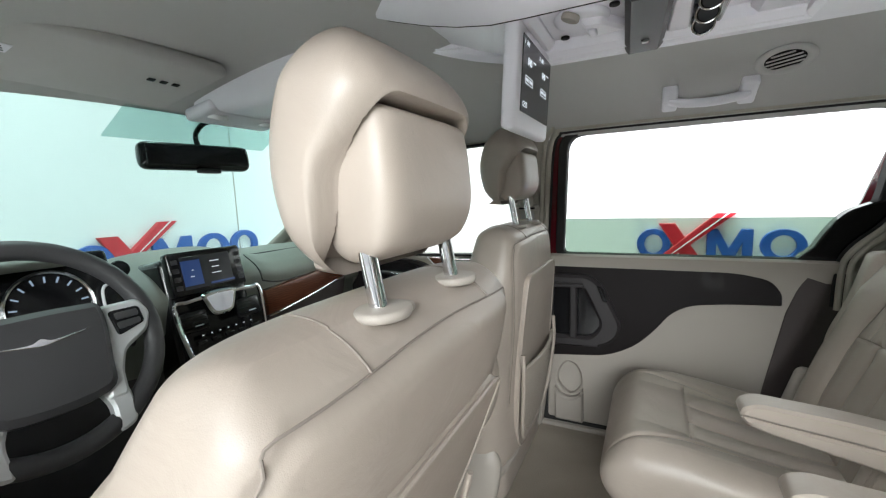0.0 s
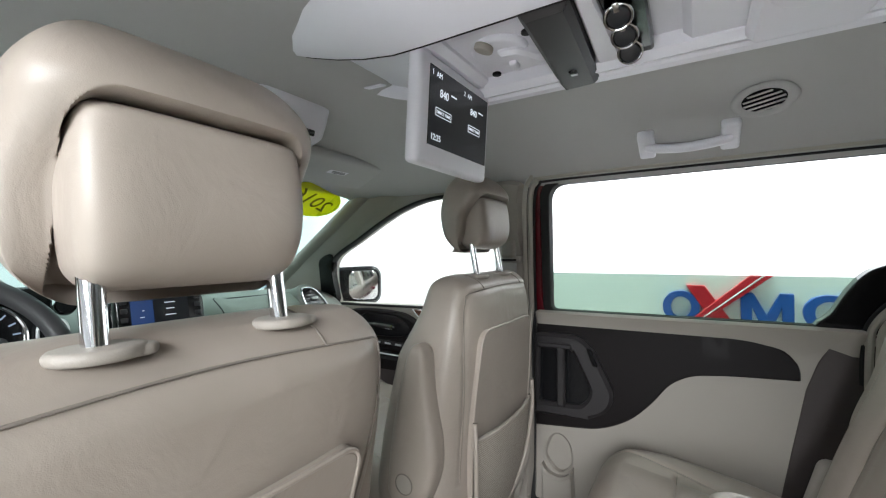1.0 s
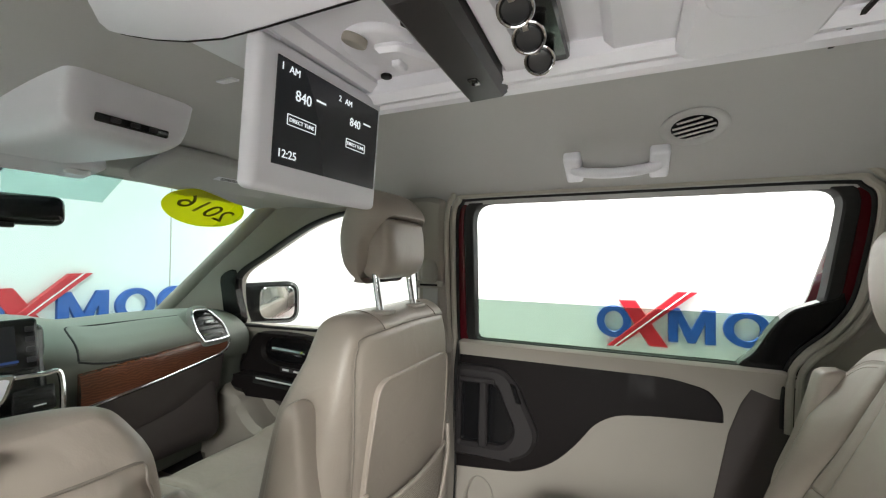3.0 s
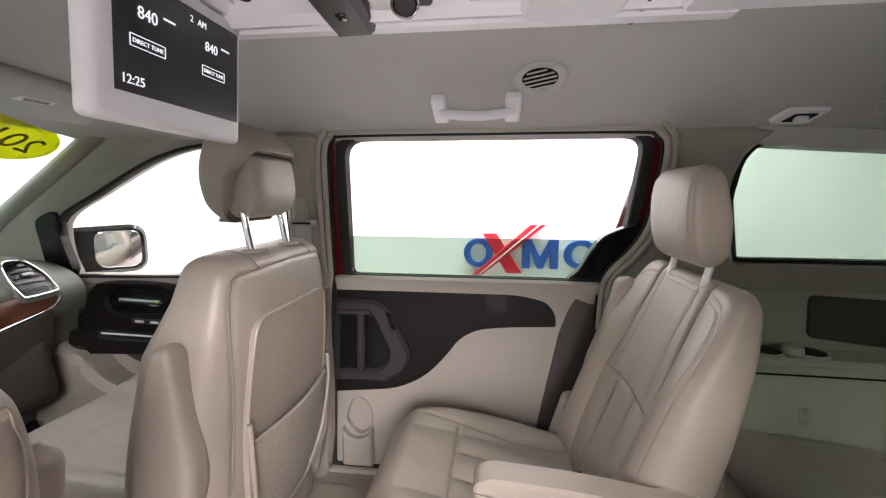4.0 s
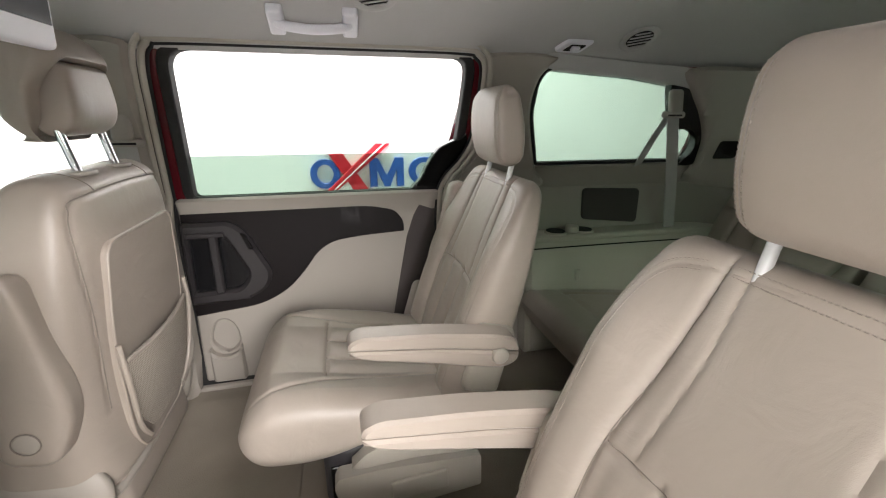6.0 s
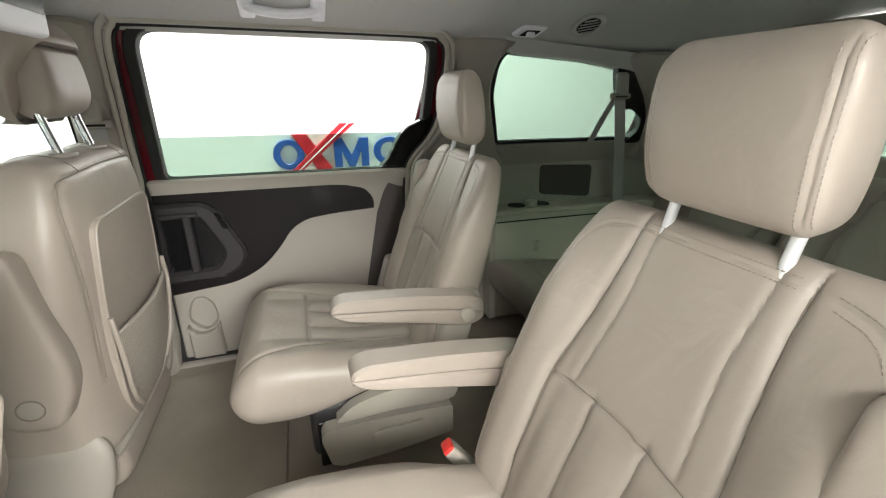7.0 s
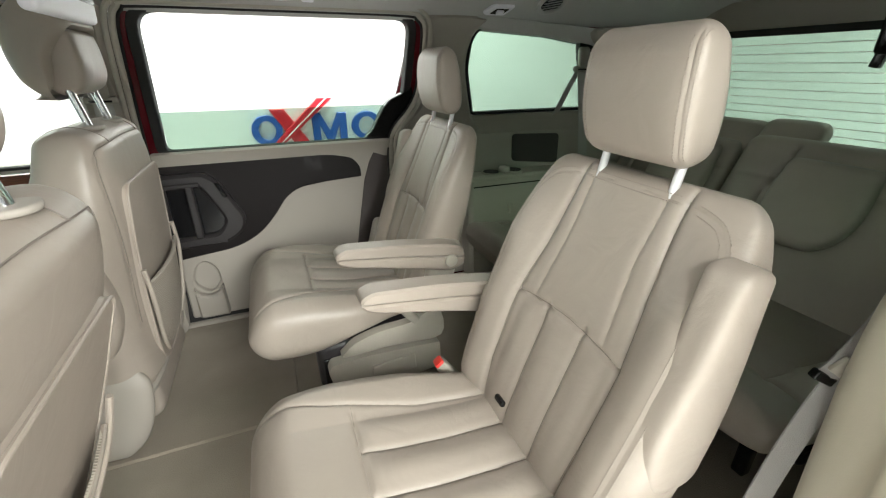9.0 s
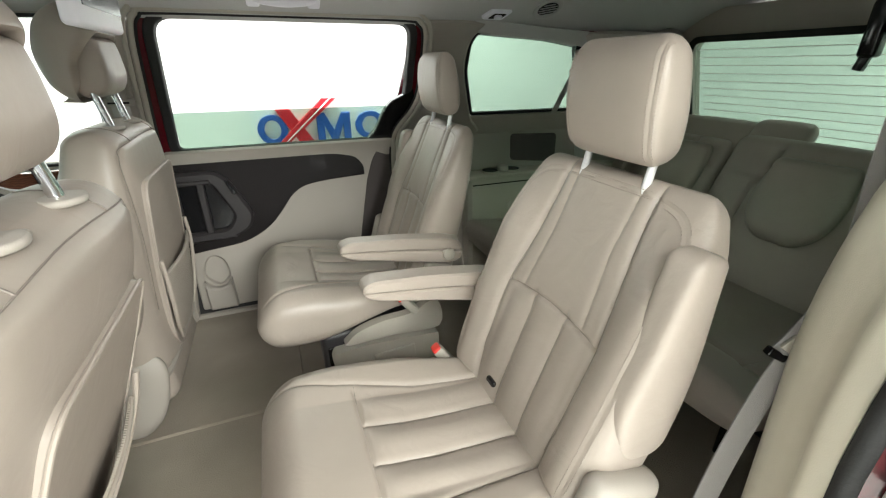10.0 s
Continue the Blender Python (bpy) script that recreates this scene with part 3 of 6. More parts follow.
def side_structure(side):
    who = "passenger" if side > 0 else "driver"
    if side > 0:
        # sliding door
        door = thing("sliding_door", "closed sliding van door with cream trim and dark insert", "door", (0.3, side * 0.8, 0.46), kind="structure")
        part("trim_panel", panel(rounded([(-0.124, 0.475), (-0.124, 1.088), (0.688, 1.088), (0.688, 0.475)], 0.01), 0.0, -0.05, [RECESS], side=side, r=0.006,
                                 bulge=lambda x, z: 0.018 * math.exp(-((z - 1.08) / 0.03) ** 2)), TRIM, door)
        part("edge_seal", panel([(-0.140, 0.46), (-0.140, 1.09), (-0.122, 1.09), (-0.122, 0.485), (0.70, 0.485), (0.70, 0.46)], -0.004, -0.05, side=side, r=0.003), RUBBER, door, "black rubber door seal")
        part("window_frame", panel(grown(SLIDE_WIN, 0.027), -0.004, -0.045, [SLIDE_WIN], side, 0.004), RUBBER, door, "black rubber window seal")
        part("painted_frame", panel(grown(SLIDE_WIN, 0.054), -0.007, -0.05, [grown(SLIDE_WIN, 0.0265)], side, 0.003), RED, door, "dark red painted door frame")
        part("window_glass", panel(rounded([(-0.075, 1.06), (-0.062, 1.216), (0.752, 1.214), (0.735, 1.06)], 0.004), -0.03, -0.034, side=side, r=0.0), TINT, door, "green tinted pane wound half down")
        part("window_sail", panel(smooth([(0.604, 1.083), (0.626, 1.128), (0.652, 1.188), (0.680, 1.228), (0.712, 1.246), (0.752, 1.262), (0.770, 1.262), (0.775, 1.083)], 4), -0.001, -0.04, side=side), BLACK, door, "black corner cover")
        dark = rounded([(-0.122, 1.056), (0.16, 1.056), (0.34, 1.052), (0.47, 1.044), (0.535, 1.024), (0.563, 0.985), (0.563, 0.950), (0.42, 0.943), (0.325, 0.931), (0.272, 0.900), (0.225, 0.835), (0.165, 0.775), (0.08, 0.733), (-0.122, 0.712)],
                       [0.005, 0.05, 0.05, 0.04, 0.04, 0.02, 0.004, 0.05, 0.04, 0.05, 0.05, 0.06, 0.06, 0.004], 4)
        insert = part("insert", panel(dark, 0.006, -0.01, side=side, r=0.004), DARKTRIM, door, "dark charcoal door insert")
        outer = rounded([(-0.120, 1.018), (0.020, 1.018), (0.060, 0.985), (0.128, 0.850), (0.112, 0.800), (0.060, 0.768), (-0.120, 0.758)], [0.01, 0.03, 0.03, 0.04, 0.03, 0.03, 0.01], 5)
        inner = rounded([(-0.104, 0.975), (0.000, 0.975), (0.062, 0.848), (0.030, 0.803), (-0.104, 0.798)], [0.008, 0.02, 0.03, 0.02, 0.008], 5)
        part("handle_bezel", panel(outer, 0.034, 0.0, [inner], side, 0.010), CHARCOAL, insert, "charcoal grab handle surround")
        part("handle_well", panel(grown(inner, 0.004), 0.010, 0.004, side=side, r=0.0), BLACK, insert)
        part("pull_bar", panel(rounded([(-0.045, 0.985), (-0.020, 0.985), (-0.018, 0.795), (-0.043, 0.795)], 0.004), 0.040, 0.022, side=side, r=0.005), CHARCOAL, insert)
        part("latch_lever", panel(rounded([(-0.106, 0.990), (0.0, 0.990), (0.004, 0.975), (-0.106, 0.972)], 0.004), 0.042, 0.012, side=side, r=0.004), CHARCOAL, insert)
        part("lock_switch", panel(rounded([(0.046, 0.985), (0.062, 0.978), (0.082, 0.930), (0.066, 0.930)], 0.006), 0.040, 0.03, side=side, r=0.003), BLACK, insert, "black lock rocker")
        # dark brown band, wider towards the bottom
        part("rear_seal", panel(rounded([(0.625, 1.055), (0.597, 1.00), (0.572, 0.93), (0.537, 0.76), (0.505, 0.60), (0.485, 0.475), (0.708, 0.475), (0.708, 1.075), (0.660, 1.075)], 0.006), 0.004, -0.04, side=side, r=0.002), BROWNTRIM_SHADE, door, "dark brown band along the door's rear edge")
        link("weather_strip", wall_line(STRIP, 0.010, 0.0085, side), STRIPTRIM, door, "cream weather strip round the door opening")
        link("weather_strip", wall_line([(q[0], q[1]) for q in grown(STRIP, 0.015)], 0.018, 0.0075, side), STRIPTRIM, door, "cream weather strip round the door opening")
        link("strip_gasket", wall_line([(q[0], q[1]) for q in grown(STRIP, -0.011)], 0.004, 0.0045, side), RUBBER, door, "black rubber gasket lip")
        part("strip_backing", panel([(-0.190, 1.07), (-0.148, 1.515), (-0.10, 1.515), (-0.135, 1.07)], 0.0, -0.045, side=side, r=0.002), BROWNTRIM_SHADE, door)
        # map pocket and its lip
        part("bottle_pocket", panel(rounded([(-0.096, 0.602), (-0.082, 0.578), (-0.046, 0.566), (-0.012, 0.578), (0.002, 0.604), (0.008, 0.482), (-0.094, 0.482)], [0.004, 0.02, 0.03, 0.02, 0.004, 0.012, 0.012], 5), 0.026, 0.0, side=side, r=0.007), TRIM, door)
        part("pocket_recess", panel(grown(RECESS, 0.004), -0.026, -0.045, side=side, r=0.002), TRIM, door)
        part("door_skin", panel([(-0.118, 0.30), (-0.118, 1.055), (0.69, 1.055), (0.69, 0.30)], -0.10, -0.13, side=side, r=0.006), RED, door, "dark red painted outer skin")
        # front door with its window
        fdoor = thing("front_door", "closed front passenger door with black switch panel", "door", (-0.65, 0.8, 0.46), kind="structure")
        part("trim_panel", panel(rounded([(-1.06, 0.475), (-1.06, 1.072), (-0.275, 1.078), (-0.285, 0.475)], 0.01), 0.0, -0.05, side=side, r=0.006), TRIM, fdoor)
        frame = [(-1.055, 1.06), (-1.035, 1.24), (-0.94, 1.38), (-0.78, 1.47), (-0.60, 1.505), (-0.22, 1.515), (-0.195, 1.46), (-0.225, 1.16), (-0.262, 1.05), (-0.60, 1.045)]
        part("window_frame", panel(smooth(frame, 4), 0.004, -0.045, [FRONT_WIN], side, 0.005), TRIM, fdoor)
        part("window_glass", panel(grown(FRONT_WIN, 0.012), -0.03, -0.034, side=side, r=0.0), CLEAR, fdoor)
        part("door_skin", panel([(-1.24, 0.30), (-1.24, 1.03), (-0.130, 1.045), (-0.130, 0.30)], -0.10, -0.13, side=side, r=0.006), RED, fdoor, "dark red painted outer skin")
        part("window_seal", panel(grown(FRONT_WIN, 0.006), 0.008, -0.02, [grown(FRONT_WIN, -0.003)], side, 0.002), RUBBER, fdoor, "black rubber window seal")
        unit = smooth([(-0.965, 0.885), (-0.962, 0.98), (-0.935, 1.040), (-0.87, 1.056), (-0.72, 1.052), (-0.635, 1.032), (-0.56, 0.985), (-0.47, 0.955), (-0.36, 0.93), (-0.35, 0.885), (-0.60, 0.875)], 5)
        bowl = smooth([(-0.880, 0.975), (-0.872, 1.026), (-0.82, 1.036), (-0.71, 1.032), (-0.655, 1.008), (-0.632, 0.968), (-0.70, 0.950), (-0.83, 0.950)], 5)
        grip = part("switch_panel", panel(unit, 0.030, 0.0, [bowl], side, 0.010), DARKTRIM, fdoor, "black handle and switch panel")
        part("handle_bowl", panel(grown(bowl, 0.006), 0.006, 0.002, side=side, r=0.0), BLACK, grip)
        part("door_handle", panel(rounded([(-0.840, 1.006), (-0.705, 0.998), (-0.690, 0.990), (-0.705, 0.978), (-0.840, 0.990)], 0.006), 0.042, 0.020, side=side, r=0.006), CHROME, grip, "chrome door handle")
        ledge = part("armrest", panel(smooth([(-0.975, 0.865), (-0.965, 0.905), (-0.90, 0.912), (-0.65, 0.898), (-0.40, 0.900), (-0.33, 0.87), (-0.42, 0.838), (-0.70, 0.835), (-0.92, 0.842)], 5), 0.088, 0.0, side=side, r=0.022), DARKTRIM, fdoor, "charcoal door armrest")
        link("edge_line", wall_line([(-0.95, 0.902), (-0.90, 0.906), (-0.65, 0.893), (-0.42, 0.894)], 0.080, 0.003, side), SATIN, ledge, "satin silver edge line")
        part("switch_strip", panel(rounded([(-0.80, 0.938), (-0.64, 0.930), (-0.64, 0.915), (-0.80, 0.920)], 0.005), 0.036, 0.028, side=side, r=0.003), CHARCOAL, grip)
        for k in range(3):
            part("window_switch", panel(rounded([(-0.785 + 0.05 * k, 0.933 - 0.003 * k), (-0.757 + 0.05 * k, 0.931 - 0.003 * k), (-0.757 + 0.05 * k, 0.924 - 0.003 * k), (-0.785 + 0.05 * k, 0.926 - 0.003 * k)], 0.002), 0.040, 0.034, side=side, r=0.001), SATIN, grip)
        part("wood_inlay", panel(smooth([(-0.625, 1.060), (-0.50, 1.058), (-0.36, 1.052), (-0.36, 0.985), (-0.45, 0.990), (-0.555, 1.010)], 4), 0.012, 0.0, side=side, r=0.004), WOOD, fdoor, "red-brown wood-look door inlay")
        link("inlay_line", wall_line([(-0.36, 0.985), (-0.45, 0.990), (-0.555, 1.010), (-0.600, 1.035), (-0.628, 1.062)], 0.010, 0.0035, side), SATIN, fdoor, "satin silver line round the wood inlay")
        # the armrest's shade on the door, put in as a dark panel
        part("pocket_cavity", panel(smooth([(-0.86, 0.84), (-0.36, 0.845), (-0.36, 0.70), (-0.55, 0.71), (-0.72, 0.745)], 4), 0.004, -0.01, side=side, r=0.002), BROWNTRIM_SHADE, fdoor, "dark brown panel for the shade under the armrest")
        part("map_pocket", panel(smooth([(-1.04, 0.86), (-0.93, 0.83), (-0.80, 0.73), (-0.45, 0.69), (-0.36, 0.60), (-0.5, 0.52), (-1.0, 0.52)], 5), 0.10, 0.0, side=side, r=0.02), TRIM, fdoor)
        part("window_sail", panel(smooth([(-1.092, 1.068), (-1.068, 1.20), (-1.044, 1.262), (-0.972, 1.284), (-1.000, 1.20), (-1.022, 1.068)], 4), 0.012, -0.02, side=side), BLACK, fdoor)
    else:
        ob = part("wall_driver_front", panel([(-1.06, 0.46), (-1.06, 1.07), (-1.0, 1.24), (-0.78, 1.49), (-0.24, 1.49), (-0.255, 0.46)], 0.0, -0.05, [[(-0.98, 1.10), (-0.92, 1.25), (-0.72, 1.43), (-0.30, 1.45), (-0.32, 1.10)]], side=side), TRIM)
        tagged(ob, "cream trim of the closed driver's door", "door trim", kind="structure")
        part("door_skin", panel([(-1.24, 0.30), (-1.24, 1.03), (-0.24, 1.045), (-0.24, 0.30)], -0.10, -0.13, side=side, r=0.006), RED, ob, "dark red painted outer skin")
        ob = part("window_driver", panel([(-1.0, 1.08), (-0.94, 1.27), (-0.74, 1.45), (-0.28, 1.47), (-0.30, 1.08)], -0.03, -0.034, side=side, r=0.0), CLEAR)
        tagged(ob, "clear driver's door window", "window", kind="structure")
    # B pillar
    bp = tagged(part("pillar_b_" + who, panel(smooth([(-0.235, 1.50), (-0.112, 1.50), (-0.112, 1.44), (-0.134, 1.30), (-0.150, 1.15), (-0.140, 1.06), (-0.138, 1.0), (-0.140, 0.46), (-0.29, 0.46), (-0.285, 1.04), (-0.245, 1.18), (-0.218, 1.42)], 4), 0.032, -0.05, side=side, r=0.014), TRIM),
                "beige plastic door pillar trim", "pillar trim", kind="structure")
    # C pillar, the panel over the rear wheel, D pillar
    edge = 0.0 if side > 0 else 0.065
    tagged(part("pillar_c_" + who, panel(smooth([(0.800 + edge, 1.50), (1.02, 1.50), (0.975, 1.44), (0.968, 1.335), (1.025, 1.165), (1.06, 1.08), (0.715 + edge, 1.05), (0.722 + edge, 1.09), (0.755 + edge, 1.150), (0.798 + edge, 1.215), (0.813 + edge, 1.30), (0.816 + edge, 1.43)], 5), 0.02, -0.05, side=side, r=0.012), TRIM),
           "beige plastic pillar trim behind the sliding door", "pillar trim", kind="structure")
    lower = tagged(part("quarter_panel_" + who, panel([(0.70 + edge, 0.46), (0.70 + edge, 1.082), (2.18, 1.082), (2.18, 0.46)], 0.0, -0.05, side=side, r=0.004), TRIM),
                   "beige plastic side trim by the rear seats", "side trim", kind="structure")
    qb = panel([(1.0, 0.46), (1.0, 0.90), (1.06, 0.915), (1.75, 0.915), (2.0, 0.88), (2.18, 0.88), (2.18, 0.46)], 0.075, 0.0, side=side, r=0.016)
    part("storage_ledge", qb, PALE, lower, "pale beige storage ledge")
    part("ledge_rim", panel(rounded([(0.99, 0.917), (1.70, 0.917), (1.70, 0.895), (0.99, 0.895)], 0.006), 0.088, 0.0, side=side, r=0.006), PALE, lower)
    for x in (1.12, 1.23):
        cup = part("cup_holder", cyl((x, side * 0.742, 0.9195), 0.042, 0.009, r=0.003), PALE, lower, "raised cup holder rim")
        part("cup_well", cyl((x, side * 0.742, 0.9245), 0.035, 0.002), DARKTRIM, cup, "dark cup well")
    part("ash_cup", cyl((1.175, side * 0.725, 0.934), 0.026, 0.024, r=0.006, top=0.024), PALE, lower, "pale round cup lid")
    part("speaker_cover", panel(rounded([(1.245, 0.952), (1.245, 1.070), (1.490, 1.060), (1.485, 0.928)], 0.02), 0.008, -0.004, side=side, r=0.004), BROWNTRIM_SHADE, lower, "dark brown mesh cover")
    part("small_knob", rbox((1.20, side * 0.70, 0.76), (0.02, 0.02, 0.045), 0.006), PALE, lower)
    part("trim_seam", panel([(1.02, 0.868), (1.02, 0.873), (1.72, 0.873), (1.72, 0.868)], 0.0765, 0.06, side=side, r=0.0), DARKTRIM, lower)
    win = thing("window_quarter", "fixed green tinted rear side window with black border", "window", (1.3, side * 0.73, 1.3), kind="structure")
    part("window_frame", panel(grown(QUARTER_WIN, 0.012), 0.0, -0.04, [QUARTER_WIN], side, 0.004), RUBBER, win)
    part("sill", panel([(0.98, 1.078), (0.98, 1.158), (1.72, 1.158), (1.72, 1.078)], 0.004, -0.05, side=side, r=0.004), TRIM, win)
    part("port_cover", panel(smooth([(1.45, 1.437), (1.53, 1.420), (1.605, 1.355), (1.668, 1.27), (1.692, 1.20), (1.685, 1.15), (1.60, 1.150), (1.625, 1.165), (1.650, 1.20), (1.650, 1.235), (1.630, 1.268), (1.590, 1.283), (1.545, 1.285), (1.50, 1.33)], 3), 0.010, -0.02, side=side, r=0.003), BLACK, win, "black cover round the window's rear end")
    part("pane", panel(grown(QUARTER_WIN, 0.01), -0.026, -0.03, side=side, r=0.0), TINT, win)
    tagged(part("pillar_d_" + who, panel(smooth([(1.49, 1.475), (1.80, 1.48), (1.99, 1.46), (2.17, 1.075), (1.70, 1.075), (1.685, 1.16), (1.665, 1.25), (1.605, 1.335), (1.54, 1.400)], 4), 0.03, -0.05, side=side, r=0.016), TRIM),
           "beige plastic rear pillar trim", "pillar trim", kind="structure")
    tagged(part("quarter_header_" + who, panel([(0.98, 1.51), (1.62, 1.47), (1.58, 1.402), (1.5, 1.420), (1.32, 1.445), (1.02, 1.463), (0.98, 1.470)], 0.014, -0.05, side=side, r=0.004), LINER), "cloth strip over the rear side window", "headliner edge", kind="structure")
    tagged(part("door_header_" + who, panel([(-0.85, 1.56), (0.99, 1.54), (0.99, 1.494), (-0.24, 1.500), (-0.6, 1.494), (-0.80, 1.47)], 0.006, -0.05, side=side, r=0.004), LINER), "cloth edge of the headliner over the doors", "headliner edge", kind="structure")
    part("window_trim_line", panel([(-0.06, 1.520), (0.80, 1.520), (0.80, 1.513), (-0.06, 1.513)], 0.010, 0.0, side=side, r=0.002), RUBBER, bp)
    tagged(part("body_side_" + who, panel([(0.70, 0.30), (0.70, 1.09), (0.745, 1.26), (0.80, 1.56), (2.06, 1.56), (2.35, 0.30)], -0.10, -0.13, [grown(QUARTER_WIN, 0.07)], side, 0.02), RED), "dark red painted body side", "car body", kind="structure")
    part("speaker_slot", panel(rounded([(1.735, 1.240), (1.835, 1.238), (1.835, 1.172), (1.735, 1.172)], 0.014), 0.034, 0.02, side=side, r=0.004), BLACK, lower)


side_structure(1)
side_structure(-1)


def opening_edge():
    """The rear edge of the open door on the driver's side: cream trim, rubber seal, red body and the latch."""
    def at(x, y, z):
        """A point of the pillar's section (x, y), moved as the pillar leans at height z."""
        shift = 0.008 - 0.012 * max(0, (1.0 - z) / 0.25) if z < 1.08 else 0.008 - 0.015 * min(1.4, (z - 1.08) / 0.155) ** 1.5
        return Vector((x + 0.14 * max(0, (z - 1.22) / 0.40) ** 1.2, y + max(-0.022, shift), z))

    zs = np.linspace(0.46, 1.50, 28)
    skin = [(1.02, -0.668), (0.90, -0.662), (0.845, -0.660), (0.822, -0.664), (0.806, -0.675), (0.792, -0.692), (0.780, -0.712), (0.770, -0.728), (0.760, -0.737), (0.744, -0.742), (0.724, -0.748), (0.711, -0.760), (0.706, -0.781), (0.72, -0.79), (1.02, -0.79)]
    trim = lofted([[tuple(at(x, y, z)) for x, y in skin] for z in zs], True)
    ob = tagged(link("door_jamb_trim", trim, JAMB, sharp=60), "smooth cream trim on the open doorway's pillar", "pillar trim", kind="structure")
    link("door_seal", tube([at(0.703, -0.793, z) for z in zs], 0.0105, 12), RUBBER, ob, "grey rubber door seal")
    red = [(0.712, -0.800), (0.722, -0.815), (0.722, -0.850), (0.735, -0.862), (0.742, -0.885), (0.76, -0.90), (0.95, -0.91), (0.95, -0.800)]
    link("painted_jamb", lofted([[tuple(at(x, y, z)) for x, y in red] for z in zs], True), RED, ob, "dark red painted door jamb")
    plate = part("striker", rbox((0.716, -0.818, 1.005), (0.010, 0.022, 0.060), 0.003, 3), SATIN, ob, "silver latch striker")
    link("striker_loop", tube(smooth([(0.714, -0.818, 1.024), (0.700, -0.818, 1.022), (0.698, -0.818, 1.005), (0.700, -0.818, 0.988), (0.714, -0.818, 0.986)], 4, False), 0.005, 8), CHROME, plate)
    return ob


opening_edge()


def open_sliding_door():
    """The driver-side sliding door stands open, slid back along the outside of the body."""
    root = thing("sliding_door_open", "dark red sliding door slid open along the body", "door", (1.25, -0.98, 0.4), kind="structure")
    shift = 0.86
    hole = [(x + shift, z) for x, z in SLIDE_WIN]
    part("door_skin", panel([(0.80, 0.32), (0.80, 1.05), (0.835, 1.53), (1.62, 1.53), (1.66, 1.05), (1.66, 0.32)], -0.205, -0.235, [grown(hole, 0.03)], -1, 0.006), RED, root, "dark red painted outer skin")
    part("trim_panel", panel([(0.90, 0.36), (0.90, 1.06), (1.64, 1.06), (1.64, 0.36)], -0.165, -0.20, side=-1, r=0.006), TRIM, root)
    part("window_frame", panel(grown(hole, 0.04), -0.175, -0.20, [hole], -1, 0.004), RUBBER, root, "black window frame")
    part("window_glass", panel(grown(hole, 0.01), -0.206, -0.210, side=-1, r=0.0), TINT, root, "green tinted pane")
    return root


open_sliding_door()


# ---------------------------------------------------------------- windscreen and tail
def windscreen():
    root = thing("windscreen", "sloping pale green windscreen glass", "window", (-1.2, 0, 1.3), kind="structure")
    n = 15
    def p(k, h, out):
        y = -0.74 + 1.48 * k
        bow = 0.10 * (1 - (2 * k - 1) ** 2)
        return (-0.74 - 0.80 * h - bow * (0.5 + 0.5 * h) + out * 0.5, y * (0.86 + 0.14 * h), 1.535 - 0.46 * h + 0.015 * (1 - (2 * k - 1) ** 2) * (1 - h) - out)
    loops = [[p(k, h, 0.0) for k in np.linspace(0, 1, n)] + [p(k, h, 0.005) for k in np.linspace(1, 0, n)] for h in np.linspace(0, 1, 10)]
    link("pane", lofted(loops), SHIELD, root)
    band = [[p(k, h, 0.010) for k in np.linspace(0.33, 0.66, n)] + [p(k, h, 0.013) for k in np.linspace(0.66, 0.33, n)] for h in np.linspace(-0.02, 0.13, 4)]
    link("shade_band", lofted(band), SHIELD, root, "darker green shade band")
    for s in (-1, 1):
        edge = [Vector(p(0.5 + 0.5 * s, h, 0.0)) for h in np.linspace(-0.05, 1.05, 12)]
        link("pillar_trim", tube(smooth([tuple(e + Vector((0.02, -0.012 * s, -0.01))) for e in edge], 3, False), 0.028, 12), TRIM, root, "beige plastic windscreen pillar trim")
    edge_x, edge_z = (-0.58, -0.72, -0.86, -0.99, -1.055, -1.06), (1.495, 1.425, 1.355, 1.285, 1.15, 1.00)
    for s in (-1, 1):
        loops = []
        for h in np.linspace(0, 1, 14):
            a = Vector(p(0.5 + 0.5 * s, h, 0.0)) + Vector((0.012, -0.016 * s, -0.012))
            x, z = np.interp(h, np.linspace(0, 1, 6), edge_x), np.interp(h, np.linspace(0, 1, 6), edge_z)
            b = Vector((x, s * (wall_y(x, z) - 0.004), z))
            mid = (a + b) / 2 + Vector((0.010, -0.012 * s, -0.004))
            out = Vector((-0.02, 0.03 * s, 0.02))
            loops.append([tuple(q) for q in (a, mid, b, b + out, mid + out, a + out)])
        link("pillar_cover", lofted(loops), TRIM, root, "beige plastic cover of the front pillar")
    link("header_trim", tube([Vector(p(k, -0.03, 0.0)) + Vector((0.015, 0, -0.005)) for k in np.linspace(0, 1, 20)], 0.025, 10, flat=0.7), LINER, root)
    return root


windscreen()


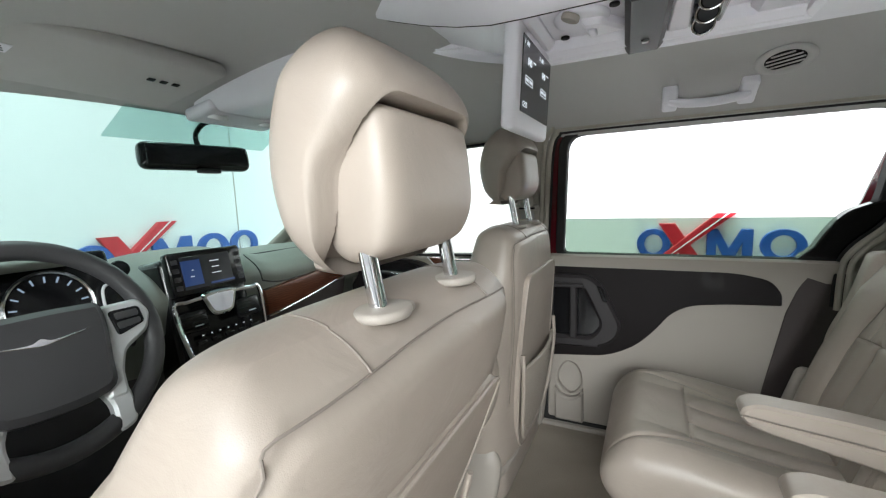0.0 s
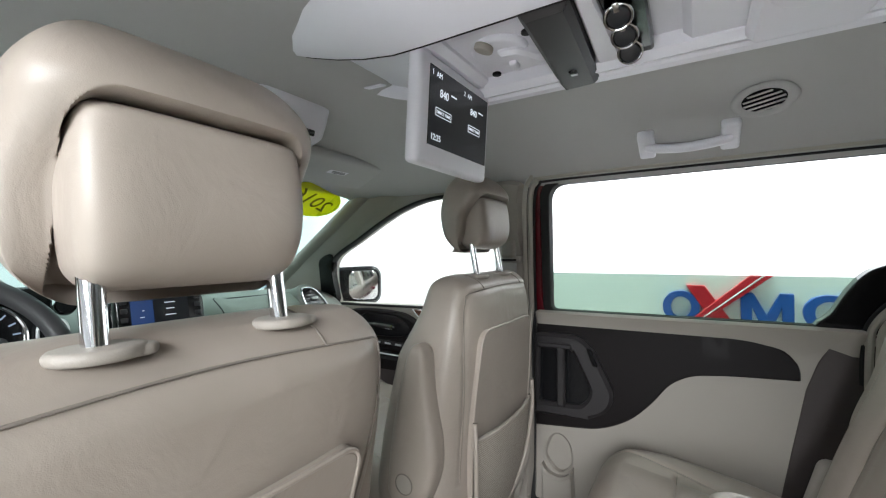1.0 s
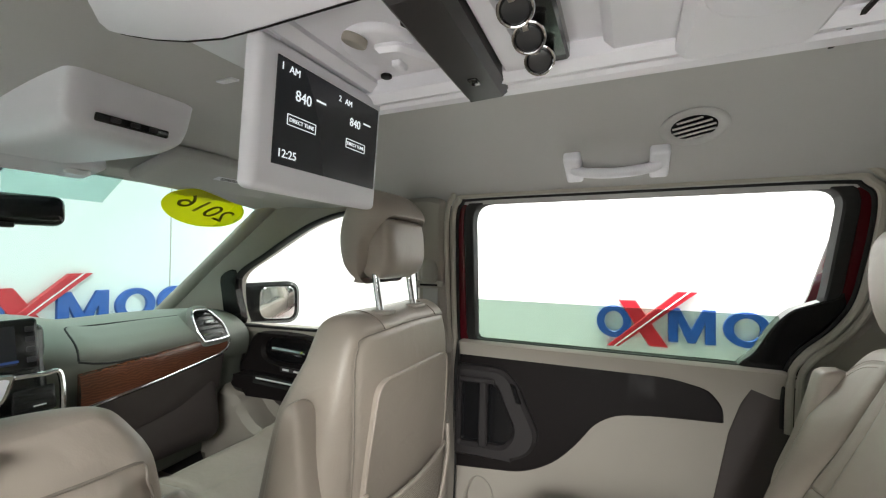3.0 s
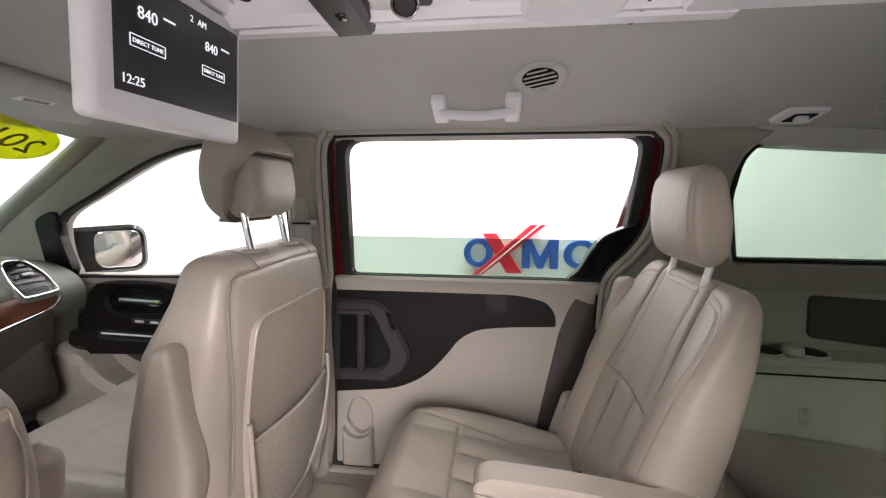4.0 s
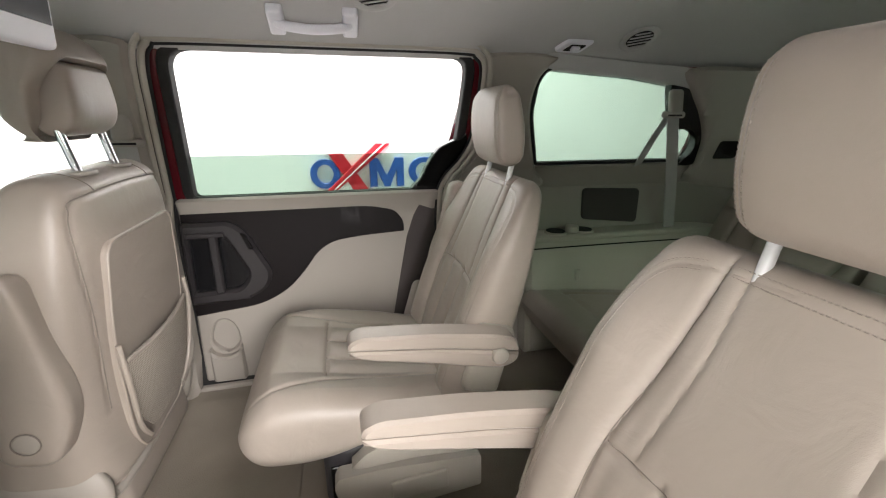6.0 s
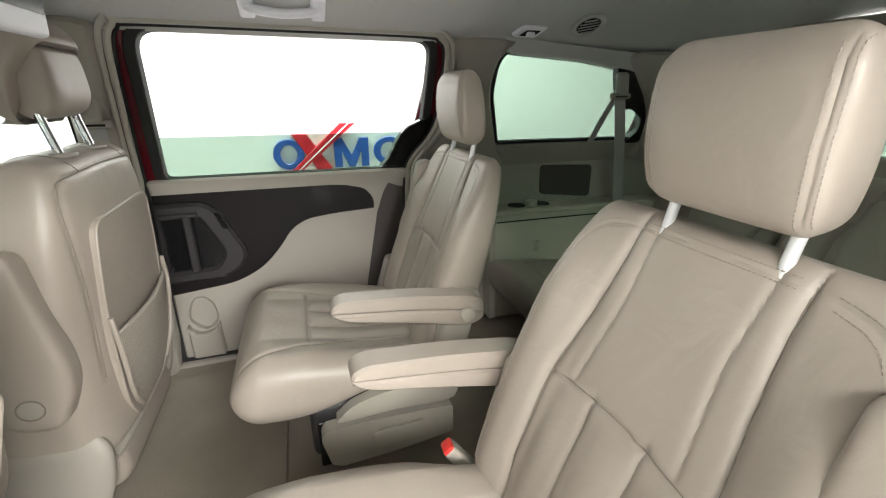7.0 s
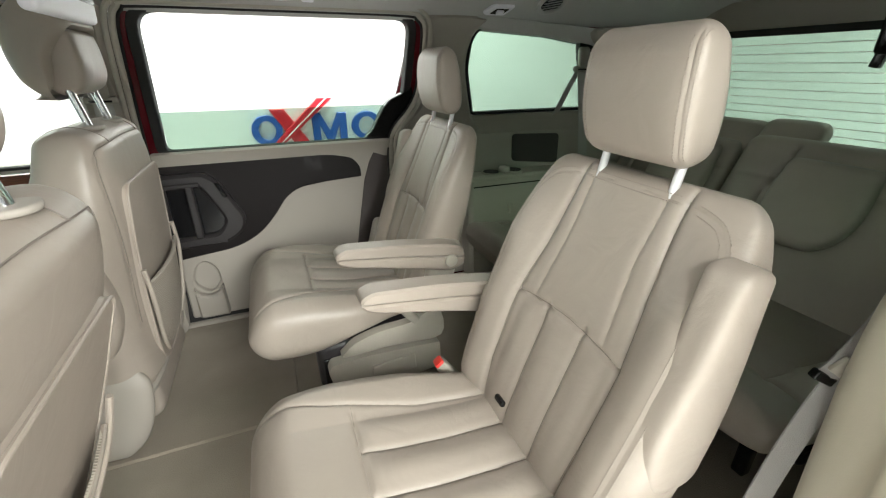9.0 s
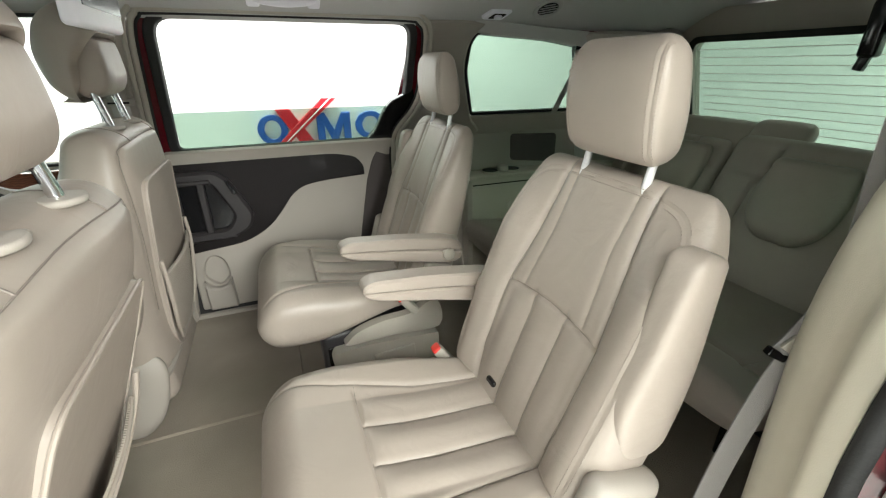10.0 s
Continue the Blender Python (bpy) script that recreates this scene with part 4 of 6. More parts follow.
def year_sticker():
    """A yellow oval stuck on the glass, its figures facing out."""
    root = thing("year_sticker", "yellow oval sticker seen from behind on the windscreen", "sticker", (-0.82, 0.45, 1.48))
    c, a = Vector((-0.845, 0.466, 1.482)), radians(29.5)
    ux, uy = Vector((0, 1, 0)), Vector((math.cos(a), 0, math.sin(a))).normalized()
    m = Matrix.Translation(c) @ Matrix.Rotation(radians(0), 4, "X")
    basis = Matrix(((ux.x, uy.x, ux.cross(uy).x, c.x), (ux.y, uy.y, ux.cross(uy).y, c.y), (ux.z, uy.z, ux.cross(uy).z, c.z), (0, 0, 0, 1)))
    turn = basis @ Matrix.Rotation(radians(-21), 4, "Z")
    bm = sheet([(0.156 * math.cos(w), 0.086 * math.sin(w)) for w in np.linspace(0, 2 * math.pi, 40, endpoint=False)], -0.0004, 0.0004, 0.0)
    bm.transform(turn)
    part("oval", bm, YELLOW, root)
    words("2016", 0.088, turn @ Matrix.Diagonal((-1.25, 1, 1, 1)), GREYTEXT, root, "figures", 0.0012)
    return root


year_sticker()


def tailgate():
    root = thing("tailgate", "closed tailgate with green tinted heated glass", "tailgate", (2.2, 0, 0.9), kind="structure")
    def q(y, z):
        return 2.00 + 0.25 * (1.5 - z) / 0.5 if z > 1.0 else 2.25
    win = rounded([(-0.67, 1.02), (-0.605, 1.452), (0.605, 1.452), (0.67, 1.02)], 0.06, 6)
    def board(outline, hole, a, b):
        bm = bmesh.new()
        for loop in (outline, *hole):
            vs = [bm.verts.new((0, *t)) for t in loop]
            for i, v in enumerate(vs):
                bm.edges.new((v, vs[(i + 1) % len(vs)]))
        bmesh.ops.triangle_fill(bm, edges=list(bm.edges), use_beauty=True)
        bmesh.ops.bisect_plane(bm, geom=[*bm.verts, *bm.edges, *bm.faces], plane_co=(0, 0, 1.0), plane_no=(0, 0, 1))
        made = bmesh.ops.extrude_face_region(bm, geom=list(bm.faces))
        outer = {v for v in made["geom"] if isinstance(v, bmesh.types.BMVert)}
        for v in bm.verts:
            v.co.x = q(v.co.y, v.co.z) + (b if v in outer else a)
        return bm
    part("trim_panel", board([(-0.80, 0.40), (-0.80, 1.08), (-0.66, 1.56), (0.66, 1.56), (0.80, 1.08), (0.80, 0.40)], [win], 0.0, 0.06), TRIM, root)
    part("pane", board(grown(win, 0.01), [], 0.03, 0.034), TINT, root, "green tinted heated rear glass")
    for z in np.arange(1.06, 1.44, 0.032):
        part("heater_wire", strap([(q(0, z) + 0.027, y, z) for y in (-0.595, 0.0, 0.595)], (0.3, 0, 1), 0.0022, 0.001), TRIM, root)
    part("seal", board(grown(win, 0.012), [grown(win, -0.012)], -0.006, 0.0), RUBBER, root)
    return root


tailgate()

# closing panels that no window shows: firewall and bonnet
for s, who in ((-1, "driver"), (1, "passenger")):
    slab("kick_panel_" + who, (-1.62, min(s * 0.70, s * 0.76), 0.36), (-1.03, max(s * 0.70, s * 0.76), 1.06), DARK, "dark trim beside the front footwell", "side trim")


def roof_skin():
    xs, ys = np.linspace(-0.78, 2.07, 20), np.linspace(-0.70, 0.70, 15)
    loops = [[(x, y, 1.70 - 0.11 * abs(y / 0.70) ** 3 - 0.07 * (abs(x - 0.7) / 1.6) ** 3) for y in ys] + [(x, y, 1.69 - 0.12 * abs(y / 0.70) ** 3 - 0.07 * (abs(x - 0.7) / 1.6) ** 3) for y in ys[::-1]] for x in xs]
    tagged(link("roof_skin", lofted(loops), RED), "dark red painted van roof", "car roof", kind="structure")


roof_skin()
slab("firewall", (-1.66, -0.80, 0.36), (-1.60, 0.80, 1.04), DARK, "dark bulkhead behind the dashboard", "bulkhead")


# ---------------------------------------------------------------- dashboard
def dashboard():
    root = thing("dashboard", "grey-green dashboard with black centre stack and wood trim", "dashboard", (-1.1, 0, 0.9))
    prof = smooth([(-1.58, 1.02), (-1.40, 1.10), (-1.18, 1.145), (-1.02, 1.140), (-0.93, 1.105), (-0.895, 1.06), (-0.905, 1.00), (-0.93, 0.96), (-0.95, 0.86), (-1.00, 0.70), (-1.10, 0.60), (-1.58, 0.60)], 5)
    loops = []
    for y in np.linspace(-0.72, 0.72, 49):
        sag = -0.020 * max(0, (abs(y) - 0.35) / 0.37) ** 2
        hump = 0.035 * math.exp(-((y - 0.03) / 0.16) ** 4) + 0.05 * math.exp(-((y + 0.39) / 0.17) ** 4)
        back = 0.05 * (abs(y) / 0.72) ** 2
        loops.append([(x - back * (1 if x > -1.3 else 0), y, z + (sag + hump) * (1 if z > 0.99 else 0)) for x, z in prof])
    link("dash_body", lofted(loops), DASHTOP, root)
    # dark lower half and the glove compartment, whose shade is put into its brown
    part("lower_panel", rbox((-0.990, 0.365, 0.83), (0.14, 0.47, 0.24), 0.05, 5, (0, -10, 0)), BROWNTRIM_SHADE, root, "glove compartment with its shade painted in dark brown")
    part("lower_panel", rbox((-1.0, -0.40, 0.78), (0.14, 0.60, 0.30), 0.03, 4, (0, -10, 0)), DARK, root, "dark knee panel")
    # raised airbag cover and wood band on the passenger side
    def over(y, k, lift=0.0):
        """A point of the dashboard's skin: k runs from the top (0) to the rear edge (1)."""
        x, z = (np.interp(k, (0, 0.33, 0.62, 0.82, 1), q) for q in ((-1.02, -0.975, -0.93, -0.901, -0.893), (1.141, 1.127, 1.106, 1.080, 1.050)))
        hump = 0.035 * math.exp(-((y - 0.03) / 0.16) ** 4)
        return (x - 0.05 * (y / 0.72) ** 2 + lift * 0.7, y, z + hump - 0.020 * max(0, (y - 0.35) / 0.37) ** 2 + lift)
    lid = []
    for y in np.linspace(0.172, 0.520, 22):
        edge = min(1, (y - 0.172) / 0.045)
        k0 = 0.10 + 0.30 * (1 - math.sqrt(1 - (1 - edge) ** 2))
        ks = np.linspace(k0, 0.97, 14)
        up = [0.0045 * math.sin(min(1, 8 * j / 13, 8 * (13 - j) / 13) * math.pi / 2) * min(1, 0.2 + edge * 2) for j in range(14)]
        lid.append([over(y, k, 0.0015 + u) for k, u in zip(ks, up)] + [over(y, k, -0.012) for k in ks[::-1]])
    cover = link("airbag_cover", lofted(lid), DASHTOP, root, "raised grey-green airbag cover")
    rim = [over(0.170, k, 0.001) for k in (0.99, 0.75, 0.52)] + [over(0.176, 0.32, 0.001), over(0.200, 0.16, 0.001), over(0.235, 0.09, 0.001), over(0.36, 0.09, 0.001), over(0.52, 0.09, 0.001)]
    link("cover_gap", tube(smooth(rim, 6, False), 0.0024, 6), RUBBER, cover, "dark gap round the airbag cover")
    link("cover_gap", tube([over(y, 1.0, 0.0) for y in np.linspace(0.17, 0.52, 12)], 0.0030, 6), RUBBER, cover, "dark gap under the airbag cover")
    band = lofted([[(-0.900 - 0.04 * k * k + dx, 0.17 + 0.44 * k, 0.975 + 0.045 * k + dz) for dx, dz in ((0.0, 0.064 - 0.014 * k), (0.012, 0.060 - 0.014 * k), (0.020, 0.012), (0.018, -0.018 + 0.008 * k), (0.0, -0.025 + 0.008 * k))] for k in np.linspace(0, 1, 20)])
    link("wood_band", band, WOOD, root, "glossy red-brown wood-look band")
    # skirt below the band: beige in shade, coloured dark brown outright
    skirt = lofted([[(-0.897 - 0.04 * k * k + dx, 0.17 + 0.43 * k, 0.950 + 0.050 * k + dz) for dx, dz in ((0.0, 0.0), (0.012, -0.004), (0.002, -0.05), (-0.012, -0.12), (-0.05, -0.12))] for k in np.linspace(0, 1, 12)])
    link("lower_panel", skirt, BROWNTRIM_SHADE, root, "panel under the wood band, its shade painted in dark brown")
    line = [(-0.880 - 0.04 * k * k, 0.17 + 0.40 * k, 0.952 + 0.052 * k) for k in np.linspace(0, 1, 10)] + [(-0.916, 0.592, 1.012), (-0.920, 0.612, 1.028), (-0.922, 0.620, 1.048)]
    link("chrome_line", tube(smooth(line, 4, False), 0.0032, 8), CHROME, root, "chrome trim line")
    # centre stack: radio, chrome frame, vents, clock, controls
    def face(y, z, d=0.0):
        return (-0.872 + (z - 1.12) * -0.21 + d, y - 0.041, z + 0.008)
    part("stack_body", rbox((-0.945, -0.008, 0.985), (0.14, 0.236, 0.37), 0.02, 4, (0, -10, 0)), BLACK, root)
    radio = part("radio", rbox((-0.872, -0.003, 1.115), (0.03, 0.208, 0.115), 0.008, 3, (0, -12, 0)), BLACK, root, "black radio with lit screen")
    part("radio_screen", rbox((-0.8575, -0.008, 1.118), (0.004, 0.138, 0.086), 0.001, 1, (0, -12, 0)), RADIODARK, radio)
    part("menu_panel", rbox((-0.8545, -0.052, 1.118), (0.002, 0.05, 0.066), 0.0, 1, (0, -12, 0)), RADIOBLUE, radio)
    for k in range(3):
        part("text_bar", rbox((-0.8535 - 0.0035 * (1.5 - k), -0.054, 1.141 - 0.016 * k), (0.002, 0.018 - 0.004 * (k % 3), 0.0018), 0.0, 1, (0, -12, 0)), SCREENTEXT, radio)
        part("text_bar", rbox((-0.8545 - 0.0035 * (1.5 - k) , 0.014, 1.141 - 0.016 * k), (0.002, 0.026 - 0.006 * (k % 2), 0.0022), 0.0, 1, (0, -12, 0)), SCREENTEXT, radio)
    for s in (-1, 1):
        for k in range(4):
            part("radio_button", rbox((-0.857 - 0.0045 * (1.5 - k), -0.003 + s * 0.088, 1.150 - 0.022 * k), (0.006, 0.016, 0.012), 0.002, 2, (0, -12, 0)), DARK, radio)
    for a, b, w, h in ((-0.052, 0.024, 0.044, 0.014), (-0.060, 0.004, 0.020, 0.016), (-0.036, 0.004, 0.018, 0.016), (-0.052, -0.022, 0.042, 0.012), (0.030, -0.034, 0.070, 0.005)):
        part("menu_tile", rbox((-0.8533 - 0.2 * b, a - 0.003, 1.118 + b), (0.002, w, h), 0.0, 1, (0, -12, 0)), RADIOBLUE, radio)
    for ob in (radio, *radio.children):
        ob.data.transform(Matrix.Translation((-0.004, -0.021, 0.022)))
    for k in range(7):
        part("label_mark", rbox(face(-0.045 + 0.024 * k, 0.972, 0.0185), (0.002, 0.0035, 0.002), 0.0, 1, (0, -12, 0)), SCREENTEXT, root)
    for y in (-0.05, 0.11):
        part("vent_fin", rbox(face(y, 1.000, 0.022), (0.004, 0.022, 0.003), 0.001, 1, (0, -12, 0)), SATIN, root)
    frame = [face(-0.095, 1.050, 0.012), face(-0.06, 1.062, 0.014), face(0.03, 1.066, 0.014), face(0.12, 1.062, 0.014), face(0.155, 1.050, 0.012), face(0.145, 0.92, 0.012), face(0.11, 0.80, 0.008), face(-0.05, 0.80, 0.008), face(-0.08, 0.92, 0.012)]
    link("chrome_frame", tube(smooth(frame, 6), 0.006, 8, True), CHROME, root, "chrome surround")
    part("stack_face", rbox((-0.91, 0.002, 0.93), (0.05, 0.23, 0.25), 0.02, 3, (0, -12, 0)), BLACK, root)
    def shield(w, h, d0, d1, r):
        bm = sheet(smooth([(-w, h), (w, h), (w * 1.02, h * 0.3), (w * 0.72, -h * 0.75), (w * 0.3, -h), (-w * 0.3, -h), (-w * 0.72, -h * 0.75), (-w * 1.02, h * 0.3)], 4), d0, d1, r)
        bm.transform(Matrix.Translation(face(0.024, 1.042, 0.012)) @ Matrix.Rotation(radians(-12), 4, "Y") @ Matrix(((0, 0, 1, 0), (1, 0, 0, 0), (0, 1, 0, 0), (0, 0, 0, 1))))
        return bm
    clock = part("clock", shield(0.044, 0.032, -0.006, 0.012, 0.004), CHROME, root, "chrome-framed clock with pale dial")
    part("clock_dial", shield(0.034, 0.023, 0.010, 0.0135, 0.001), CONSOLE, clock)
    for y in (-0.055, 0.105):
        part("air_vent", rbox(face(y, 1.01, 0.010), (0.012, 0.075, 0.055), 0.006, 3, (0, -12, 0)), BLACK, root)
        for k in range(3):
            part("vent_slat", rbox(face(y, 0.995 + 0.015 * k, 0.018), (0.006, 0.068, 0.003), 0.001, 1, (0, -12, 0)), BLACK, root)
    for k in range(5):
        part("switch", rbox(face(-0.05 + 0.04 * k, 0.955, 0.014), (0.008, 0.026, 0.01), 0.002, 2, (0, -12, 0)), BLACK, root)
    for y in (-0.045, 0.03, 0.105):
        part("dial", cyl(face(y, 0.90, 0.018), 0.017, 0.022, (0, 78, 0), 24, 0.003), BLACK, root)
    for k in range(5):
        part("switch", rbox(face(-0.04 + 0.035 * k, 0.845, 0.012), (0.008, 0.024, 0.012), 0.002, 2, (0, -12, 0)), BLACK, root)
    # round side vent
    leaf = smooth([(-0.050, 0.092), (-0.020, 0.098), (0.008, 0.088), (0.038, 0.050), (0.050, 0.010), (0.042, 0.000), (-0.030, -0.003), (-0.043, 0.006), (-0.055, 0.050)], 5)
    def vent_plate(loop, d0, d1, r):
        bm = sheet(loop, d0, d1, r)
        bm.transform(Matrix(((0, -0.50, 0.95, -0.905), (1, 0, -0.15, 0.550), (0, 1, 0.30, 1.060), (0, 0, 0, 1))))
        return bm
    pod = part("vent_pod", vent_plate(grown(leaf, 0.013), -0.11, -0.002, 0.010), DASHTOP, root, "grey-green vent surround")
    vent = part("side_vent", vent_plate(leaf, -0.02, 0.001, 0.002), BLACK, root, "dark side air vent with silver rim")
    link("vent_rim", tube([(-0.905 - 0.5 * q[1], 0.550 + q[0], 1.060 + q[1]) for q in leaf], 0.0042, 8, True), CHROME, vent)
    for k in range(4):
        part("vent_slat", vent_plate(rounded([(-0.044 + 0.002 * k, 0.030 + 0.015 * k), (0.036 - 0.008 * k, 0.030 + 0.015 * k), (0.036 - 0.008 * k, 0.034 + 0.015 * k), (-0.044 + 0.002 * k, 0.034 + 0.015 * k)], 0.001, 2), 0.0, 0.004, 0.001), BLACK, vent)
    part("vent_tab", vent_plate(rounded([(-0.018, 0.052), (0.010, 0.052), (0.010, 0.060), (-0.018, 0.060)], 0.003, 3), 0.002, 0.010, 0.002), SATIN, vent, "silver vent tab")
    part("vent_wheel", vent_plate(rounded([(-0.034, 0.006), (0.030, 0.006), (0.030, 0.018), (-0.036, 0.018)], 0.005, 3), 0.0, 0.004, 0.002), WHEELGREY, vent, "grey vent wheel panel")
    # left centre vent with satin rim
    v2 = part("side_vent", rbox((-0.905, -0.238, 1.112), (0.05, 0.048, 0.066), 0.010, 4, (0, -8, 0)), BLACK, root, "dark air vent with silver rim")
    link("vent_rim", tube(rounded3((-0.879, -0.238, 1.112), 0.026, 0.034), 0.0032, 8, True), SATIN, v2)
    # instrument cluster under its hood
    part("cluster_hood", rbox((-0.930, -0.420, 1.220), (0.15, 0.25, 0.020), 0.009, 4, (0, 8, 0)), DASHTOP, root)
    part("hood_edge", rbox((-0.862, -0.420, 1.209), (0.010, 0.23, 0.005), 0.002, 2, (0, 8, 0)), SATIN, root, "satin silver line under the hood")
    part("tweeter_grille", cyl((-0.925, -0.205, 1.170), 0.021, 0.016, (0, 60, 0), 28, 0.004), BLACK, root, "small round speaker grille")
    part("cluster_face", rbox((-0.905, -0.39, 1.128), (0.03, 0.32, 0.19), 0.012, 3, (0, -14, 0)), BLACK, root)
    for y, r in ((-0.352, 0.072), (-0.470, 0.040)):
        link("gauge_rim", tube([(-0.884 - 0.25 * r * math.sin(w), y + r * math.cos(w), 1.118 + r * math.sin(w)) for w in np.linspace(0, 2 * math.pi, 36, endpoint=False)], 0.0045, 8, True), CHROME, root)
        part("gauge_face", cyl((-0.888, y, 1.118), r * 0.96, 0.006, (0, 76, 0), 32), BLACK, root)
        ticks = []
        for w in np.linspace(-0.6, math.pi + 0.6, 13):
            ticks.append(rbox((-0.8825 - 0.25 * r * 0.8 * math.sin(w), y + r * 0.8 * math.cos(w), 1.118 + r * 0.8 * math.sin(w)), (0.002, 0.003, 0.012), 0, 1, (math.degrees(w) - 90, 0, 0)))
        part("gauge_marks", merged(*ticks), GAUGE, root)
    return root


def rounded3(c, a, b, n=24):
    return [(c[0] - 0.2 * b * math.sin(w), c[1] + a * np.sign(math.cos(w)) * abs(math.cos(w)) ** 0.6, c[2] + b * np.sign(math.sin(w)) * abs(math.sin(w)) ** 0.6) for w in np.linspace(0, 2 * math.pi, n, endpoint=False)]


dashboard()


def steering_wheel():
    c = Vector((-0.718, -0.442, 1.082))
    root = thing("steering_wheel", "dark leather steering wheel with silver spokes", "steering wheel", tuple(c))
    m = Matrix.Translation(c) @ Matrix.Rotation(radians(-24), 4, "Y")
    rim = [m @ Vector((0, 0.182 * math.cos(w), 0.182 * math.sin(w))) for w in np.linspace(0, 2 * math.pi, 64, endpoint=False)]
    link("rim", tube(rim, 0.0180, 14, True), WHEELGREY, root, "charcoal leather rim")
    hub = smooth([(-0.098, 0.064), (-0.06, 0.078), (0.06, 0.078), (0.098, 0.064), (0.090, -0.03), (0.068, -0.088), (-0.068, -0.088), (-0.090, -0.03)], 5)
    bm = sheet(hub, 0.0, 0.04, 0.012)
    turn = m @ Matrix(((0, 0, 1, 0.0), (1, 0, 0, 0), (0, 1, 0, -0.022), (0, 0, 0, 1)))
    bm.transform(turn)
    part("hub", bm, WHEELGREY, root, "charcoal airbag cover")
    for s in (-1, 1):
        bm = sheet(rounded([(s * 0.078, 0.068), (s * 0.165, 0.070), (s * 0.180, 0.040), (s * 0.165, 0.004), (s * 0.118, -0.024), (s * 0.104, -0.060), (s * 0.100, -0.105), (s * 0.066, -0.105), (s * 0.078, -0.03)], 0.010), -0.004, 0.022, 0.006)
        bm.transform(turn)
        sp = part("spoke", bm, SATIN, root, "silver spoke with black switches")
        bm = sheet(rounded([(s * 0.106, 0.054), (s * 0.160, 0.054), (s * 0.162, 0.020), (s * 0.112, 0.004)], 0.008), 0.02, 0.026, 0.002)
        bm.transform(turn)
        part("switch_pad", bm, BLACK, sp)
        for k in range(2):
            bm = sheet(rounded([(s * 0.114, 0.048 - 0.019 * k), (s * 0.154, 0.048 - 0.017 * k), (s * 0.154, 0.035 - 0.015 * k), (s * 0.115, 0.034 - 0.019 * k)], 0.004, 3), 0.025, 0.0285, 0.001)
            bm.transform(turn)
            part("switch", bm, WHEELGREY, sp)
        bm = sheet(rounded([(s * 0.05, -0.06), (s * 0.085, -0.03), (s * 0.105, -0.10), (s * 0.100, -0.155), (s * 0.068, -0.165), (s * 0.07, -0.11)], 0.012), -0.004, 0.018, 0.005)
        bm.transform(turn)
        part("spoke", bm, SATIN, root, "silver lower spoke")
    bm = sheet(smooth([(-0.068, 0.030), (-0.018, 0.025), (0.0, 0.031), (0.018, 0.025), (0.068, 0.030), (0.014, 0.0195), (0.0, 0.018), (-0.014, 0.0195)], 4), 0.038, 0.043, 0.001)
    bm.transform(turn)
    part("wing_badge", bm, CHROME, root, "chrome winged badge shape")
    part("column", cyl(tuple(m @ Vector((-0.10, 0, -0.01))), 0.05, 0.2, (0, 66, 0), 24, 0.01), DARK, root)
    a, b = m @ Vector((-0.055, 0.05, 0.02)), m @ Vector((-0.06, 0.17, -0.025))
    link("stalk", tube([a, (a + b) / 2, b], [0.009, 0.008, 0.011], 10), DARK, root)
    return root


steering_wheel()


def rear_view_mirror():
    root = thing("rear_view_mirror", "black rear-view mirror on a windscreen stalk", "mirror", (-0.86, 0.0, 1.44))
    bm = rbox((0, 0, 0), (0.045, 0.27, 0.068), 0.02, 4)
    bm.transform(pose(-0.86, -0.024, 1.437, 0, -8, -10))
    part("housing", bm, BLACK, root)
    bm = rbox((0.021, 0, 0), (0.006, 0.245, 0.052), 0.003, 2)
    bm.transform(pose(-0.86, -0.024, 1.437, 0, -8, -10))
    part("mirror_glass", bm, BLACK, root, "dark mirror glass")
    link("stalk", tube(smooth([(-0.87, -0.005, 1.455), (-0.895, 0.0, 1.495), (-0.885, 0.012, 1.525), (-0.84, 0.015, 1.535)], 5, False), 0.007, 8), BLACK, root)
    part("button_bar", rbox((-0.845, -0.005, 1.402), (0.02, 0.06, 0.012), 0.004), DARK, root)
    return root


rear_view_mirror()


